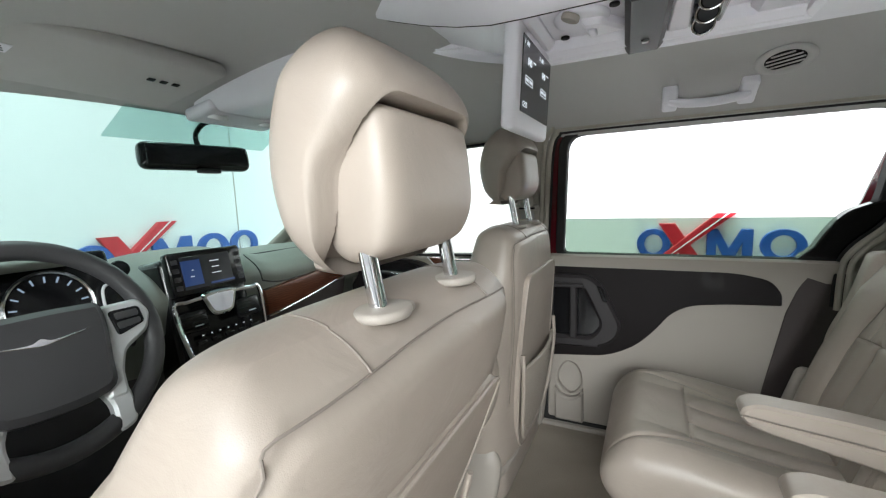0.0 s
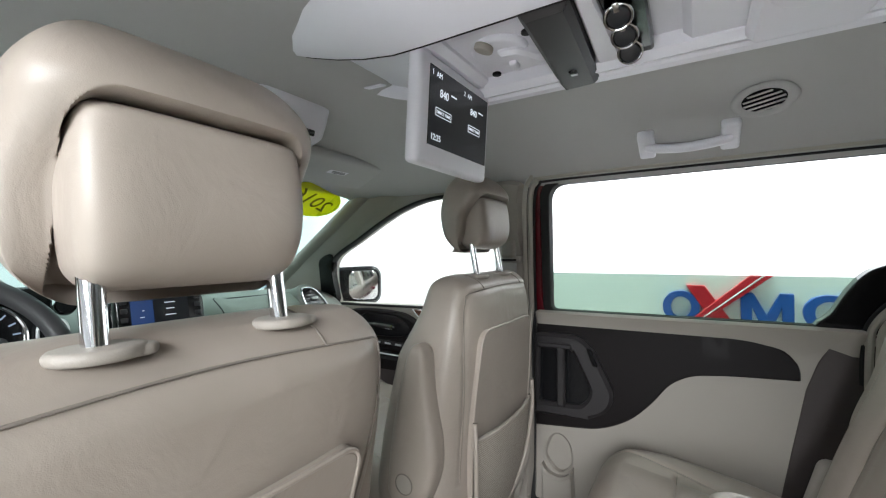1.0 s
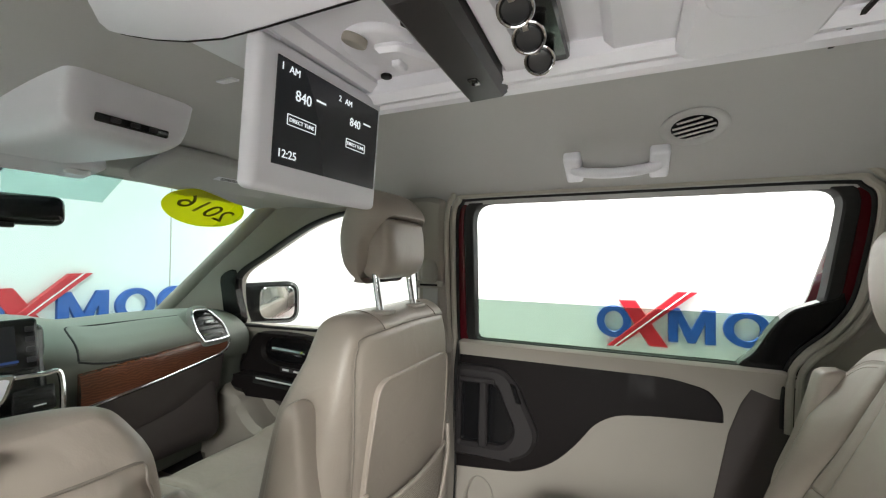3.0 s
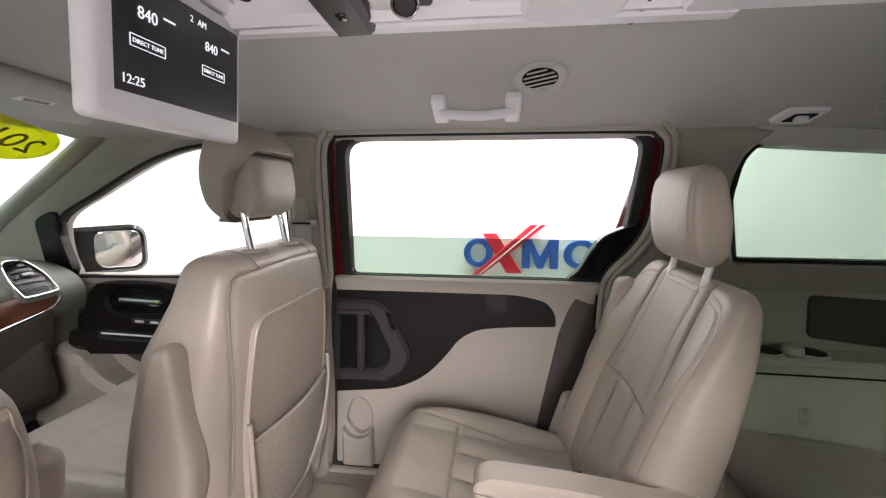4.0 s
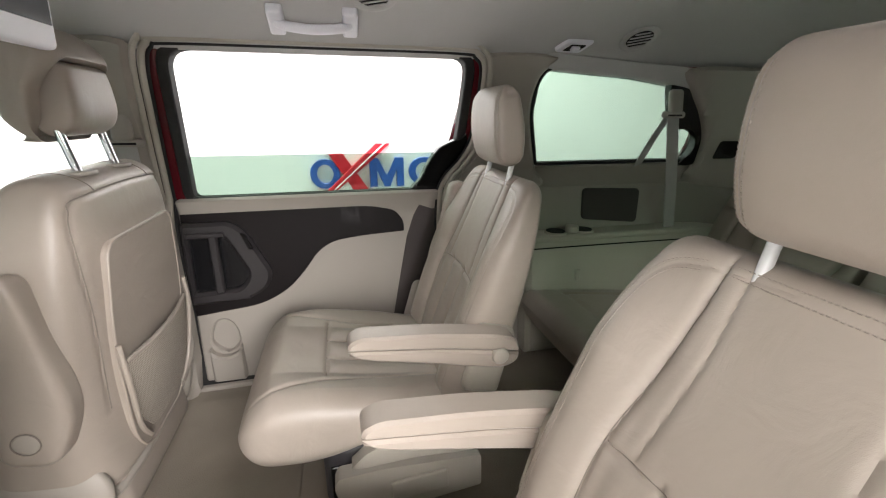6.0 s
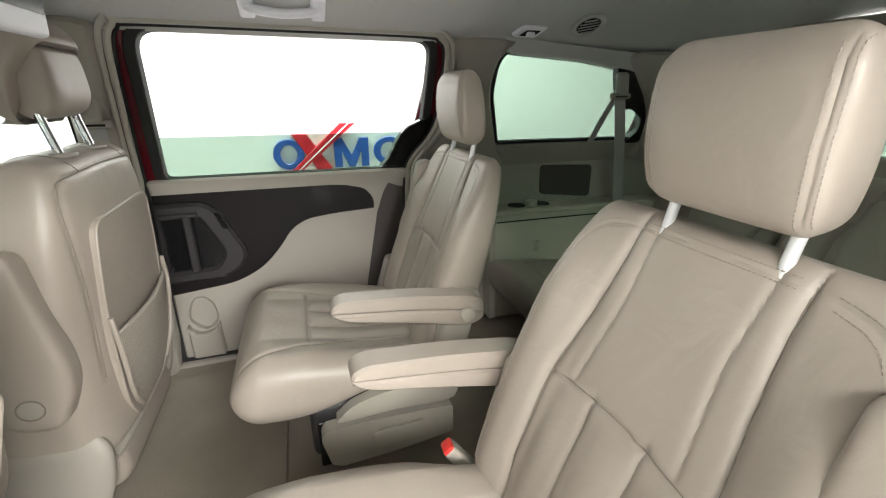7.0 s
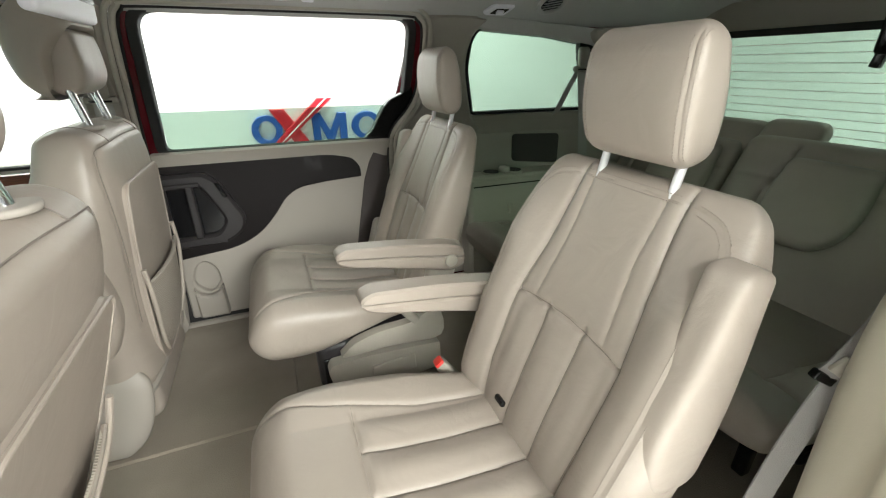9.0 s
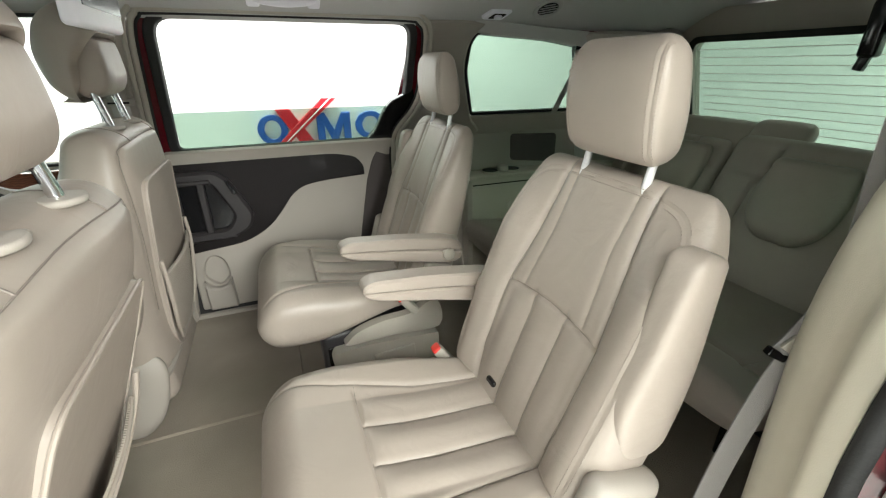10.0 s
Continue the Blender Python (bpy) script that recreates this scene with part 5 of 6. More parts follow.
def front_console():
    """Overhead console between the sun visors."""
    root = thing("overhead_bin", "pale grey overhead sunglasses bin between the sun visors", "overhead console", (-0.5, 0, 1.58))
    prof = smooth([(-0.325, 1.645), (-0.328, 1.605), (-0.336, 1.588), (-0.352, 1.536), (-0.366, 1.522), (-0.41, 1.515), (-0.55, 1.517), (-0.68, 1.522), (-0.74, 1.53), (-0.74, 1.645)], 5)
    loops = []
    for y, draw in ((-0.137, 0.50), (-0.134, 0.30), (-0.126, 0.12), (-0.115, 0.03), (-0.09, 0.0), (0.035, 0.0), (0.062, 0.06), (0.080, 0.20), (0.090, 0.42), (0.094, 0.68)):
        loops.append([(x + (-0.50 - x) * 0.10 * draw, (y + 0.0215) * 0.80 - 0.014, z + (1.645 - z) * 0.55 * draw) for x, z in prof])
    link("shell", lofted(loops), CONSOLE, root, "pale grey sunglasses bin")
    slot = part("slot", rbox((-0.350, -0.015, 1.543), (0.008, 0.105, 0.013), 0.003, 3, (0, 16, 0)), BLACK, root)
    for k in range(3):
        part("slot_button", rbox((-0.346, -0.042 + 0.027 * k, 1.543), (0.007, 0.014, 0.007), 0.002, 2, (0, 16, 0)), DARK, slot)
    part("lamp_panel", rbox((-0.715, 0.0, 1.528), (0.10, 0.22, 0.03), 0.012, 4, (0, -8, 0)), CONSOLE, root)
    for y in (-0.07, 0.07):
        part("map_lamp", cyl((-0.70, y, 1.515), 0.022, 0.012, (0, 14, 0), 24, 0.003), SATIN, root)
    return root


front_console()


def sun_visor(y, turn):
    root = thing("sun_visor", "folded grey cloth sun visor under the roof edge", "sun visor", (-0.65, y, 1.52), "sun visors")
    m = pose(-0.610, y, 1.549, 0, -11, turn)
    def put(bm):
        bm.transform(m)
        return bm
    part("board", put(rbox((0, 0, 0), (0.20, 0.50, 0.028), 0.013, 4)), LINER, root)
    part("warning_label", put(rbox((0.012, -0.07, -0.0145), (0.024, 0.07, 0.0012), 0.0)), CONSOLE, root, "small printed label")
    for k in range(3):
        part("print_bar", put(rbox((0.018 - 0.006 * k, -0.07 + 0.003 * k, -0.0153), (0.0025, 0.05, 0.0006), 0.0)), DARKTRIM, root)
    for k in range(3):
        part("button", put(rbox((0.02, 0.15 + 0.022 * k, -0.0145), (0.010, 0.012, 0.003), 0.001)), BLACK, root)
    return root


sun_visor(-0.42, 3)
sun_visor(0.42, -3)


def door_mirror():
    root = thing("door_mirror", "black door mirror outside the passenger window", "door mirror", (-1.1, 1.0, 1.13))
    out = Matrix(((0, 0, 1, 0), (1, 0, 0, 0), (0, 1, 0, 0), (0, 0, 0, 1)))
    m = pose(-1.110, 0.945, 1.135, 0, 0, -27) @ out
    bm = sheet(rounded([(-0.205, -0.080), (0.134, -0.098), (0.134, 0.092), (-0.205, 0.085)], 0.062, 8), -0.075, 0.058, 0.014)
    bm.transform(m)
    part("housing", bm, BLACK, root)
    bm = sheet(rounded([(-0.040, -0.064), (0.108, -0.074), (0.108, 0.068), (-0.040, 0.070)], 0.040, 8), 0.052, 0.062, 0.002)
    bm.transform(m)
    part("mirror_glass", bm, MIRROR, root, "clear mirror glass")
    part("foot", rbox((-1.13, 0.86, 1.055), (0.08, 0.16, 0.05), 0.015, 3), BLACK, root)
    return root


door_mirror()


# ---------------------------------------------------------------- seats
def post_pair(root, x, y, half, z0, z1, lean=0.0, r=0.007, mat=None):
    for s in (-1, 1):
        link("headrest_post", tube([(x, y + s * half, z0), (x + lean * (z1 - z0), y + s * half, z1)], r, 14), mat or CHROME, root, "chrome headrest post")


def collar(root, x, y, z, r=0.028):
    bm = cyl((x, y, z), r, 0.009, (0, 0, 0), 28, 0.004)
    for v in bm.verts:
        v.co.x = x + (v.co.x - x) * 0.8
    bm2 = cyl((x + 0.004, y + r * 0.75, z - 0.001), r * 0.42, 0.008, (0, 0, 0), 18, 0.003)
    part("post_collar", merged(bm, bm2), TRIM, root, "cream plastic post collar")


def front_seat(yc, xp, inner, head_z, tilt, deep, outer=0.0):
    """A front bucket seat; inner is the sign of y towards the middle of the van."""
    root = thing("bucket_seat", "cream leather front seat with chrome-posted headrest and map pocket", "seat", (xp - 0.3, yc, 0.44), "front seats")
    z0, H = 0.60, 0.636
    xb = xp + 0.050
    m = Matrix.Translation((xb, yc - inner * outer, z0))
    lean = Matrix.Translation((xp, yc, 1.19 - 0.0009 * tilt)) @ Matrix.Rotation(radians(tilt), 4, "Y") @ Matrix.Translation((-xp, -yc, -1.19))

    def leaned(shape):
        """A piece of the backrest, leaned back with it."""
        shape.transform(lean)
        return shape

    wide = steps(*[(v, a + outer) for v, a in ((0, 0.235), (0.15, 0.25), (0.35, 0.25), (0.45, 0.240), (0.53, 0.222), (0.59, 0.203), (H, 0.185))])
    front = steps((0, 0.21), (0.2, 0.195), (0.4, 0.17), (0.55, 0.15), (H, 0.135))
    back = steps((0, -0.01), (0.15, 0.0), (0.45, 0.0), (0.56, 0.006), (H, 0.020))
    top = 0.604 + 1.1 * outer
    half = [(0.186 + outer, 0.20), (0.192 + outer, 0.36), (0.196 + outer, 0.48), (0.194 + outer, 0.545 + 1.1 * outer), (0.184 + outer, 0.582 + 1.1 * outer), (0.160 + outer, top)]
    seam = [(-a, v) for a, v in half] + [(0, top + 0.008)] + half[::-1]
    sides = [[(s * 0.14, 0.05), (s * 0.145, 0.35), (s * 0.12, 0.60)] for s in (-1, 1)]
    rear = [(seam, 0.005, 0.0045)]
    backrest = link("backrest", leaned(pad(H, wide, front, back, m, [(l, 0.008, 0.008) for l in sides], lambda a, v: 0.03 * np.clip((np.abs(a) - 0.13) / 0.08, 0, 1) * np.clip(v / 0.1, 0, 1) * np.clip((0.55 - v) / 0.1, 0, 1), (0.05, 0.034), 3.8, 150, 260, rear)), LEATHER, root)
    bspec = dict(length=H, wide=wide, front=front, back=back, m=m, end=(0.05, 0.034), boxy=3.8)
    seams = [smooth(seam, 6, False)]
    for s in (-1, 1):
        rise = [H - (H - top - 0.005) * (1 - k) ** 2.5 for k in np.linspace(0, 1, 16)]
        over = behind_pad([(s * 0.112, v) for v in rise], 0.0002, **bspec) + on_pad([(s * 0.110, v) for v in rise[-2::-1]], 0.0002, **bspec)
        link("seam", leaned(tube(over, 0.0012, 6)), SEAM, backrest, "dark stitched seam")
    for line in seams:
        link("seam", leaned(tube(behind_pad([tuple(q) for q in line], -0.0004, **bspec), 0.0012, 6)), SEAM, backrest, "dark stitched seam")
    # back panel: a smooth board with a raised rim, and the net pocket
    rimline = rounded([(-0.150, 0.520), (0.150, 0.520), (0.176, 0.33), (0.150, 0.10), (0.10, 0.03), (-0.10, 0.03), (-0.150, 0.10), (-0.176, 0.33)], [0.035, 0.035, 0.12, 0.06, 0.05, 0.05, 0.06, 0.12], 7)
    bm = sheet([(q[0], q[1]) for q in rimline], -0.012, 0.006, 0.004)
    bm.transform(Matrix(((0, 0, 1, xb), (1, 0, 0, yc), (0, 1, 0, z0), (0, 0, 0, 1))))
    board = part("back_panel", leaned(bm), LEATHER, root, "smooth cream back panel")
    link("panel_piping", leaned(tube([(xb + 0.005, yc + q[0], z0 + q[1]) for q in rimline], 0.0030, 8, True)), LEATHER, board)
    net = [(-0.165, 0.290), (0.165, 0.290), (0.165, 0.23), (0.140, 0.14), (0.085, 0.075), (-0.085, 0.075), (-0.140, 0.14), (-0.165, 0.23)]
    bm = sheet(rounded(net, 0.02, 4), 0.0, 0.004, 0.0)
    bmesh.ops.subdivide_edges(bm, edges=list(bm.edges), cuts=3, use_grid_fill=True)
    for v in bm.verts:
        v.co.z += 0.018 * max(0, 1 - (v.co.x / 0.17) ** 2) * max(0, min(1, (v.co.y - 0.03) / 0.2))
    bm.transform(Matrix(((0, 0, 1, xb + 0.009), (1, 0, 0, yc), (0, 1, 0, z0), (0, 0, 0, 1))))
    part("net_pocket", leaned(bm), NET, board, "stretch net map pocket")
    link("pocket_hem", leaned(tube([(xb + 0.014 + 0.018 * (1 - (k / 0.165) ** 2), yc + k, z0 + 0.286) for k in np.linspace(-0.165, 0.165, 20)], 0.0045, 8)), LEATHER, board)
    for s in (-1, 1):
        link("pocket_rail", leaned(tube(smooth([(xb + 0.012, yc + s * 0.178, z0 + 0.33), (xb + 0.02, yc + s * 0.176, z0 + 0.25), (xb + 0.018, yc + s * 0.150, z0 + 0.13), (xb + 0.012, yc + s * 0.10, z0 + 0.065)], 5, False), 0.0055, 8)), LEATHER, board)
    # pale lip round the bottom of the back, with tips that flare out, and rounded side shields below
    lip = smooth([(0.030, -0.190, 0.600), (0.035, -0.10, 0.606), (0.035, 0.06, 0.616), (0.045, 0.160, 0.650), (0.055, 0.215, 0.71), (0.045, 0.222, 0.78)], 6, False)
    n = len(lip)
    link("rear_lip", leaned(tube([(xb - 0.06 + p[0], yc + p[1], p[2]) for p in lip], [0.004 + 0.022 * math.sin(math.pi * (0.10 + 0.88 * k / (n - 1))) ** 0.7 for k in range(n)], 12, False, 0.75)), TRIM, root, "pale plastic lip under the map pocket")
    part("rear_cover", leaned(rbox((xb - 0.06, yc, z0 - 0.02), (0.10, 0.40, 0.16), 0.04, 5, (0, -10, 0), (1, 0.95))), LEATHER, root)
    for s in (-1, 1):
        link("side_shield", leaned(pad(0.245, steps((0, 0.050), (0.08, 0.086), (0.17, 0.100), (0.245, 0.096)), lambda v: 0.026, lambda v: -0.02, Matrix.Translation((xb - 0.108, yc + s * 0.238, 0.452)) @ Matrix.Rotation(radians(-90 * s), 4, "Z") @ Matrix.Rotation(radians(4), 4, "Y"), end=(0.06, 0.05), boxy=2.8, rows=36, cols=60)), TRIM, root, "rounded cream plastic side shield")
    # cushion
    mc = Matrix.Translation((xb - 0.13 - 0.0078 * tilt, yc, 0.735)) @ Matrix.Rotation(radians(-84), 4, "Y") @ Matrix.Diagonal((-1, 1, 1, 1))
    cw = steps((0, 0.235), (0.2, 0.25), (0.4, 0.25), (0.5, 0.235))
    link("cushion", pad(0.50, cw, lambda v: 0.02 + 0.0 * v, lambda v: -0.14, mc @ Matrix.Diagonal((1, 1, 1, 1)), [([(s * 0.15, 0.02), (s * 0.15, 0.36), (s * 0.19, 0.47)], 0.008, 0.008) for s in (-1, 1)] + [([(-0.15, 0.34), (0.15, 0.34)], 0.007, 0.006)],
                             lambda a, v: 0.035 * np.clip((np.abs(a) - 0.13) / 0.08, 0, 1), (0.04, 0.07), 3.6, 60, 88), LEATHER, root)
    part("seat_base", rbox((xb - 0.40, yc, 0.53), (0.44, 0.42, 0.20), 0.03, 4), PALE, root)
    # armrest folded up beside the backrest
    yi = yc + inner * 0.255
    ma = Matrix.Translation((xb - 0.092, yi, 0.755)) @ Matrix.Rotation(radians(4), 4, "Y")
    arm = link("armrest", leaned(pad(0.345, steps((0, 0.032), (0.15, 0.030), (0.345, 0.024)), steps((0, 0.042), (0.1, 0.052), (0.25, 0.046), (0.345, 0.034)), steps((0, -0.042), (0.1, -0.062), (0.25, -0.026), (0.345, 0.002)), ma, end=(0.03, 0.022), boxy=4.2, rows=40, cols=48)), LEATHER, root, "folded-up cream leather armrest")
    part("pivot_cap", leaned(cyl((xb - 0.086, yi + inner * 0.030, 0.815), 0.020, 0.008, (90, 0, 0), 28, 0.003)), TRIM, arm)
    link("cap_groove", leaned(tube([(xb - 0.086 + 0.0205 * math.cos(w), yi + inner * 0.0335, 0.815 + 0.0205 * math.sin(w)) for w in np.linspace(0, 2 * math.pi, 28, endpoint=False)], 0.0012, 6, True)), SEAM, arm)
    # headrest: shell round the front and top, pad let into the back
    hx, hz = xp, head_z
    hm = Matrix.Translation((hx - 0.034, yc, hz)) @ Matrix.Rotation(radians(3), 4, "Y")

    def ease(q):
        q = np.clip(q, 0, 1)
        return q * q * (3 - 2 * q)

    def hollow(a, v):
        """How far the shell's rear is let in: deep where the pad sits, less at its sides, not at all along the top."""
        dx, dz = np.maximum(0, np.abs(a) - 0.060), np.maximum(0, v - 0.114)
        inside = ease((0.033 - np.hypot(dx, dz)) / 0.013)
        return np.maximum(0.050 * inside, 0.034 * ease((0.150 - v) / 0.07))

    shell = pad(0.200, steps((0, 0.098), (0.05, 0.110), (0.10, 0.112), (0.15, 0.109), (0.200, 0.094)), steps((0, deep - 0.026), (0.1, deep), (0.200, deep - 0.026)), steps((0, -0.034), (0.06, -0.046), (0.165, -0.046), (0.200, -0.030)),
                hm, end=(0.045, 0.050), boxy=3.4, rows=260, cols=420, rear_shape=hollow)
    head = link("headrest", shell, LEATHER, root, "cream leather headrest with inset rear pad")
    inset = pad(0.131, steps((0, 0.076), (0.04, 0.084), (0.10, 0.085), (0.131, 0.080)), lambda v: 0.020, steps((0, -0.034), (0.025, -0.050), (0.09, -0.052), (0.131, -0.044)),
                hm @ Matrix.Translation((0, 0, 0.010)), end=(0.020, 0.012), boxy=5.0, rows=70, cols=110)
    link("rear_pad", inset, LEATHER, head, "inset rear pad")
    post_pair(root, hx, yc, 0.070, 1.20, head_z + 0.035, -0.18, 0.0078)
    for s in (-1, 1):
        collar(root, hx, yc + s * 0.070, 1.231 - 0.0004 * tilt)
    return root


front_seat(-0.39, 0.010, 1, 1.250, 21.5, 0.068, 0.014)
front_seat(0.393, -0.104, -1, 1.284, 5, 0.076)


def stitch_row(points, root, step=0.0052, r=0.0007):
    """A row of stitches along points, joined."""
    p = np.array([tuple(q) for q in points])
    d = np.r_[0, np.cumsum(np.linalg.norm(np.diff(p, axis=0), axis=1))]
    bms, verts, faces = [], [], []
    for s in np.arange(0.002, d[-1] - step, step):
        a, b = (np.array([np.interp(q, d, p[:, k]) for k in range(3)]) for q in (s, s + step * 0.6))
        t = (b - a) / (np.linalg.norm(b - a) + 1e-9)
        u = np.cross(t, (0.3, 0.5, 0.8))
        u /= np.linalg.norm(u)
        w = np.cross(t, u)
        o = len(verts)
        for e in (a, b):
            verts += [e + r * u, e + r * w, e - r * u, e - r * w]
        faces += [(o + k, o + (k + 1) % 4, o + 4 + (k + 1) % 4, o + 4 + k) for k in range(4)] + [(o + 3, o + 2, o + 1, o), (o + 4, o + 5, o + 6, o + 7)]
    ob = link("stitching", data(verts, faces), STITCH, root)
    return tagged(ob, kind="stuff")


def middle_seat(yc, inner, dx=0.0):
    """A middle-row captain's chair; inner is the sign of y towards the middle of the van."""
    root = thing("captain_chair", "cream leather captain's chair with fluted back and armrests", "seat", (0.4, yc, 0.44), "middle row seats")
    m = Matrix.Translation((0.572, yc, 0.66)) @ Matrix.Rotation(radians(17), 4, "Y")
    H = 0.572
    wide = steps((0, 0.205), (0.08, 0.220), (0.25, 0.230), (0.40, 0.226), (0.50, 0.210), (H, 0.182))
    front = steps((0, 0.02), (0.12, 0.022), (0.30, 0.012), (0.45, 0.0), (H, -0.012))
    back = steps((0, -0.095), (0.3, -0.085), (0.5, -0.066), (H, -0.058))
    zs = 0.300
    g = [([(-0.128, zs + 0.006), (0, zs + 0.018), (0.128, zs + 0.006)], 0.005, 0.005)]
    edge = [tuple(p) for p in smooth([(0.192, 0.06), (0.198, 0.18), (0.200, 0.30), (0.197, 0.42), (0.186, 0.49), (0.164, 0.527), (0.130, 0.541), (0.08, 0.546), (0.03, 0.548)], 8, False)]
    for s in (-1, 1):
        g.append(([(s * 0.112, 0.0), (s * 0.128, 0.15), (s * 0.130, zs), (s * 0.112, 0.42), (s * 0.103, 0.50), (s * 0.101, H)], 0.0085, 0.008))
        g.append(([(s * 0.042, 0.02), (s * 0.044, zs + 0.02)], 0.007, 0.005))
        g.append(([(s * 0.085, zs + 0.02), (s * 0.070, 0.45), (s * 0.074, H)], 0.007, 0.0035))
        g.append(([(s * q, v) for q, v in edge], 0.003, 0.0016))

    def swell(a, v):
        flute = 0.0025 * np.cos(np.clip(np.abs(a), 0, 0.126) / 0.086 * 2 * np.pi) * np.clip((zs - v) / 0.02, 0, 1) * np.clip((0.128 - np.abs(a)) / 0.02, 0, 1)
        k = np.clip((np.abs(a) - 0.10) / 0.085, 0, 1)
        bolster = 0.027 * k * k * (3 - 2 * k) * np.clip(v / 0.08, 0.3, 1) * np.clip((H - v) / 0.16, 0.15, 1)
        crease = 0.0006 * np.sin(a * 41 + 9 * v + yc) * np.sin(v * 33 - 17 * a)
        return flute + bolster + crease

    spec = dict(length=H, wide=wide, front=front, back=back, m=m, grooves=g, swell=swell, end=(0.05, 0.030), boxy=4.6, rows=190, cols=250)
    back_ob = link("backrest", pad(**spec), LEATHER, root)
    folds = [[(q, zs + 0.018 - 0.012 * (q / 0.128) ** 2) for q in np.linspace(-0.128, 0.128, 24)]]
    folds += [[tuple(q) for q in smooth([(s * a, v) for a, v in line], 6, False)] for s in (-1, 1) for line in
              ([(0.120, 0.10), (0.128, 0.18), (0.130, zs), (0.112, 0.42), (0.103, 0.50), (0.101, 0.55)], [(0.043, 0.08), (0.044, zs)])]
    for line in folds:
        link("seam", tube(on_pad(line, 0.0002, **spec), 0.0008, 6), SEAM, back_ob, "dark stitched seam")
    # rows of stitches on both sides of the seam round the edge
    p = np.array(edge)
    t = np.gradient(p, axis=0)
    nrm = np.stack([t[:, 1], -t[:, 0]], 1) / np.linalg.norm(t, axis=1)[:, None]
    for s in (-1, 1):
        for off in (-0.006, 0.006):
            row = p + nrm * off
            row = row[row[:, 0] > 0.115]
            stitch_row(on_pad([(s * q, v) for q, v in row], 0.0004, **spec), back_ob)
    for v in (0.542, 0.553):
        stitch_row(on_pad([(q, v) for q in np.linspace(-0.092, 0.092, 16)], 0.0004, **spec), back_ob)
    # cushion
    CL = 0.500
    mc = Matrix.Translation((0.630, yc, 0.706)) @ Matrix.Rotation(radians(-85), 4, "Y") @ Matrix.Diagonal((-1, 1, 1, 1))
    cw = steps((0, 0.190), (0.10, 0.205), (0.20, 0.238), (0.35, 0.246), (CL, 0.238))
    cf = steps((0, 0.02), (0.2, 0.022), (0.35, 0.036), (0.44, 0.040), (CL, 0.026))
    cb = steps((0, -0.05), (0.2, -0.075), (0.33, -0.128), (CL, -0.142))
    cg = [([(-0.126, 0.325), (0.126, 0.325)], 0.006, 0.006)]
    for s in (-1, 1):
        cg.append(([(s * 0.118, 0.0), (s * 0.128, 0.2), (s * 0.155, 0.36), (s * 0.178, 0.44), (s * 0.185, CL)], 0.0065, 0.006))
        cg.append(([(s * 0.043, 0.0), (s * 0.043, 0.32)], 0.007, 0.006))
    def cswell(a, v):
        return 0.0006 * np.sin(a * 57 + 21 * v + yc) * np.sin(v * 47 - 13 * a) + 0.0035 * np.cos(np.clip(np.abs(a), 0, 0.126) / 0.086 * 2 * np.pi) * np.clip((0.32 - v) / 0.02, 0, 1) * np.clip((0.128 - np.abs(a)) / 0.02, 0, 1) + 0.024 * np.clip((np.abs(a) - 0.11) / 0.08, 0, 1) * np.clip((CL - v) / 0.15, 0.3, 1)
    cspec = dict(length=CL, wide=cw, front=cf, back=cb, m=mc, grooves=cg, swell=cswell, end=(0.04, 0.070), boxy=3.6, rows=220, cols=330)
    cush = link("cushion", pad(**cspec), LEATHER, root)
    lines = [[(q, 0.325) for q in np.linspace(-0.138, 0.138, 16)]]
    lines += [[tuple(q) for q in smooth([(s * a, v) for a, v in ((0.122, 0.08), (0.128, 0.2), (0.155, 0.36), (0.178, 0.44))], 6, False)] for s in (-1, 1)]
    lines += [[(s * 0.043, v) for v in np.linspace(0.06, 0.32, 14)] for s in (-1, 1)]
    for line in lines:
        link("seam", tube(on_pad(line, 0.0002, **cspec), 0.0008, 6), SEAM, cush, "dark stitched seam")
    # base with side valances
    part("seat_base", rbox((0.46, yc, 0.545), (0.34, 0.40, 0.16), 0.02, 3), DARK, root, "dark folding seat base")
    for s in (-1, 1):
        yv = yc + s * 0.222
        def shape(pts, name, t, soft, mat=PALE):
            bm = sheet(smooth(pts, 4) if soft else rounded(pts, 0.008, 3), -t, t, 0.006)
            bm.transform(Matrix(((1, 0, 0, 0), (0, 0, -s, yv), (0, 1, 0, 0), (0, 0, 0, 1))))
            part(name, bm, mat, root)
        shape([(0.362, 0.600), (0.366, 0.618), (0.40, 0.642), (0.47, 0.660), (0.56, 0.668), (0.64, 0.70), (0.65, 0.600), (0.50, 0.603)], "side_valance", 0.018, 3)
        shape([(0.312, 0.560), (0.322, 0.584), (0.42, 0.590), (0.645, 0.578), (0.648, 0.490), (0.50, 0.474), (0.355, 0.468), (0.330, 0.482)], "side_valance", 0.022, 0)
        if s == inner:
            part("release_lever", rbox((0.50, yv + s * 0.024, 0.53), (0.13, 0.010, 0.05), 0.004, 3, (0, -4, 0)), PALE, root)
        part("seat_leg", rbox((0.32, yc + s * 0.19, 0.51), (0.03, 0.03, 0.14), 0.005), BLACK, root)
    # armrest lowered on the inner side
    yi = yc + inner * 0.263
    arm_z = 0.900

    def arm_piece(outline, half, bevel):
        bm = merged(sheet(outline, 0, half, bevel), sheet(outline, 0, -half, bevel))
        bm.transform(Matrix(((1, 0, 0, 0), (0, 0, 1, yi), (0, 1, 0, 0), (0, 0, 0, 1))))
        return bm

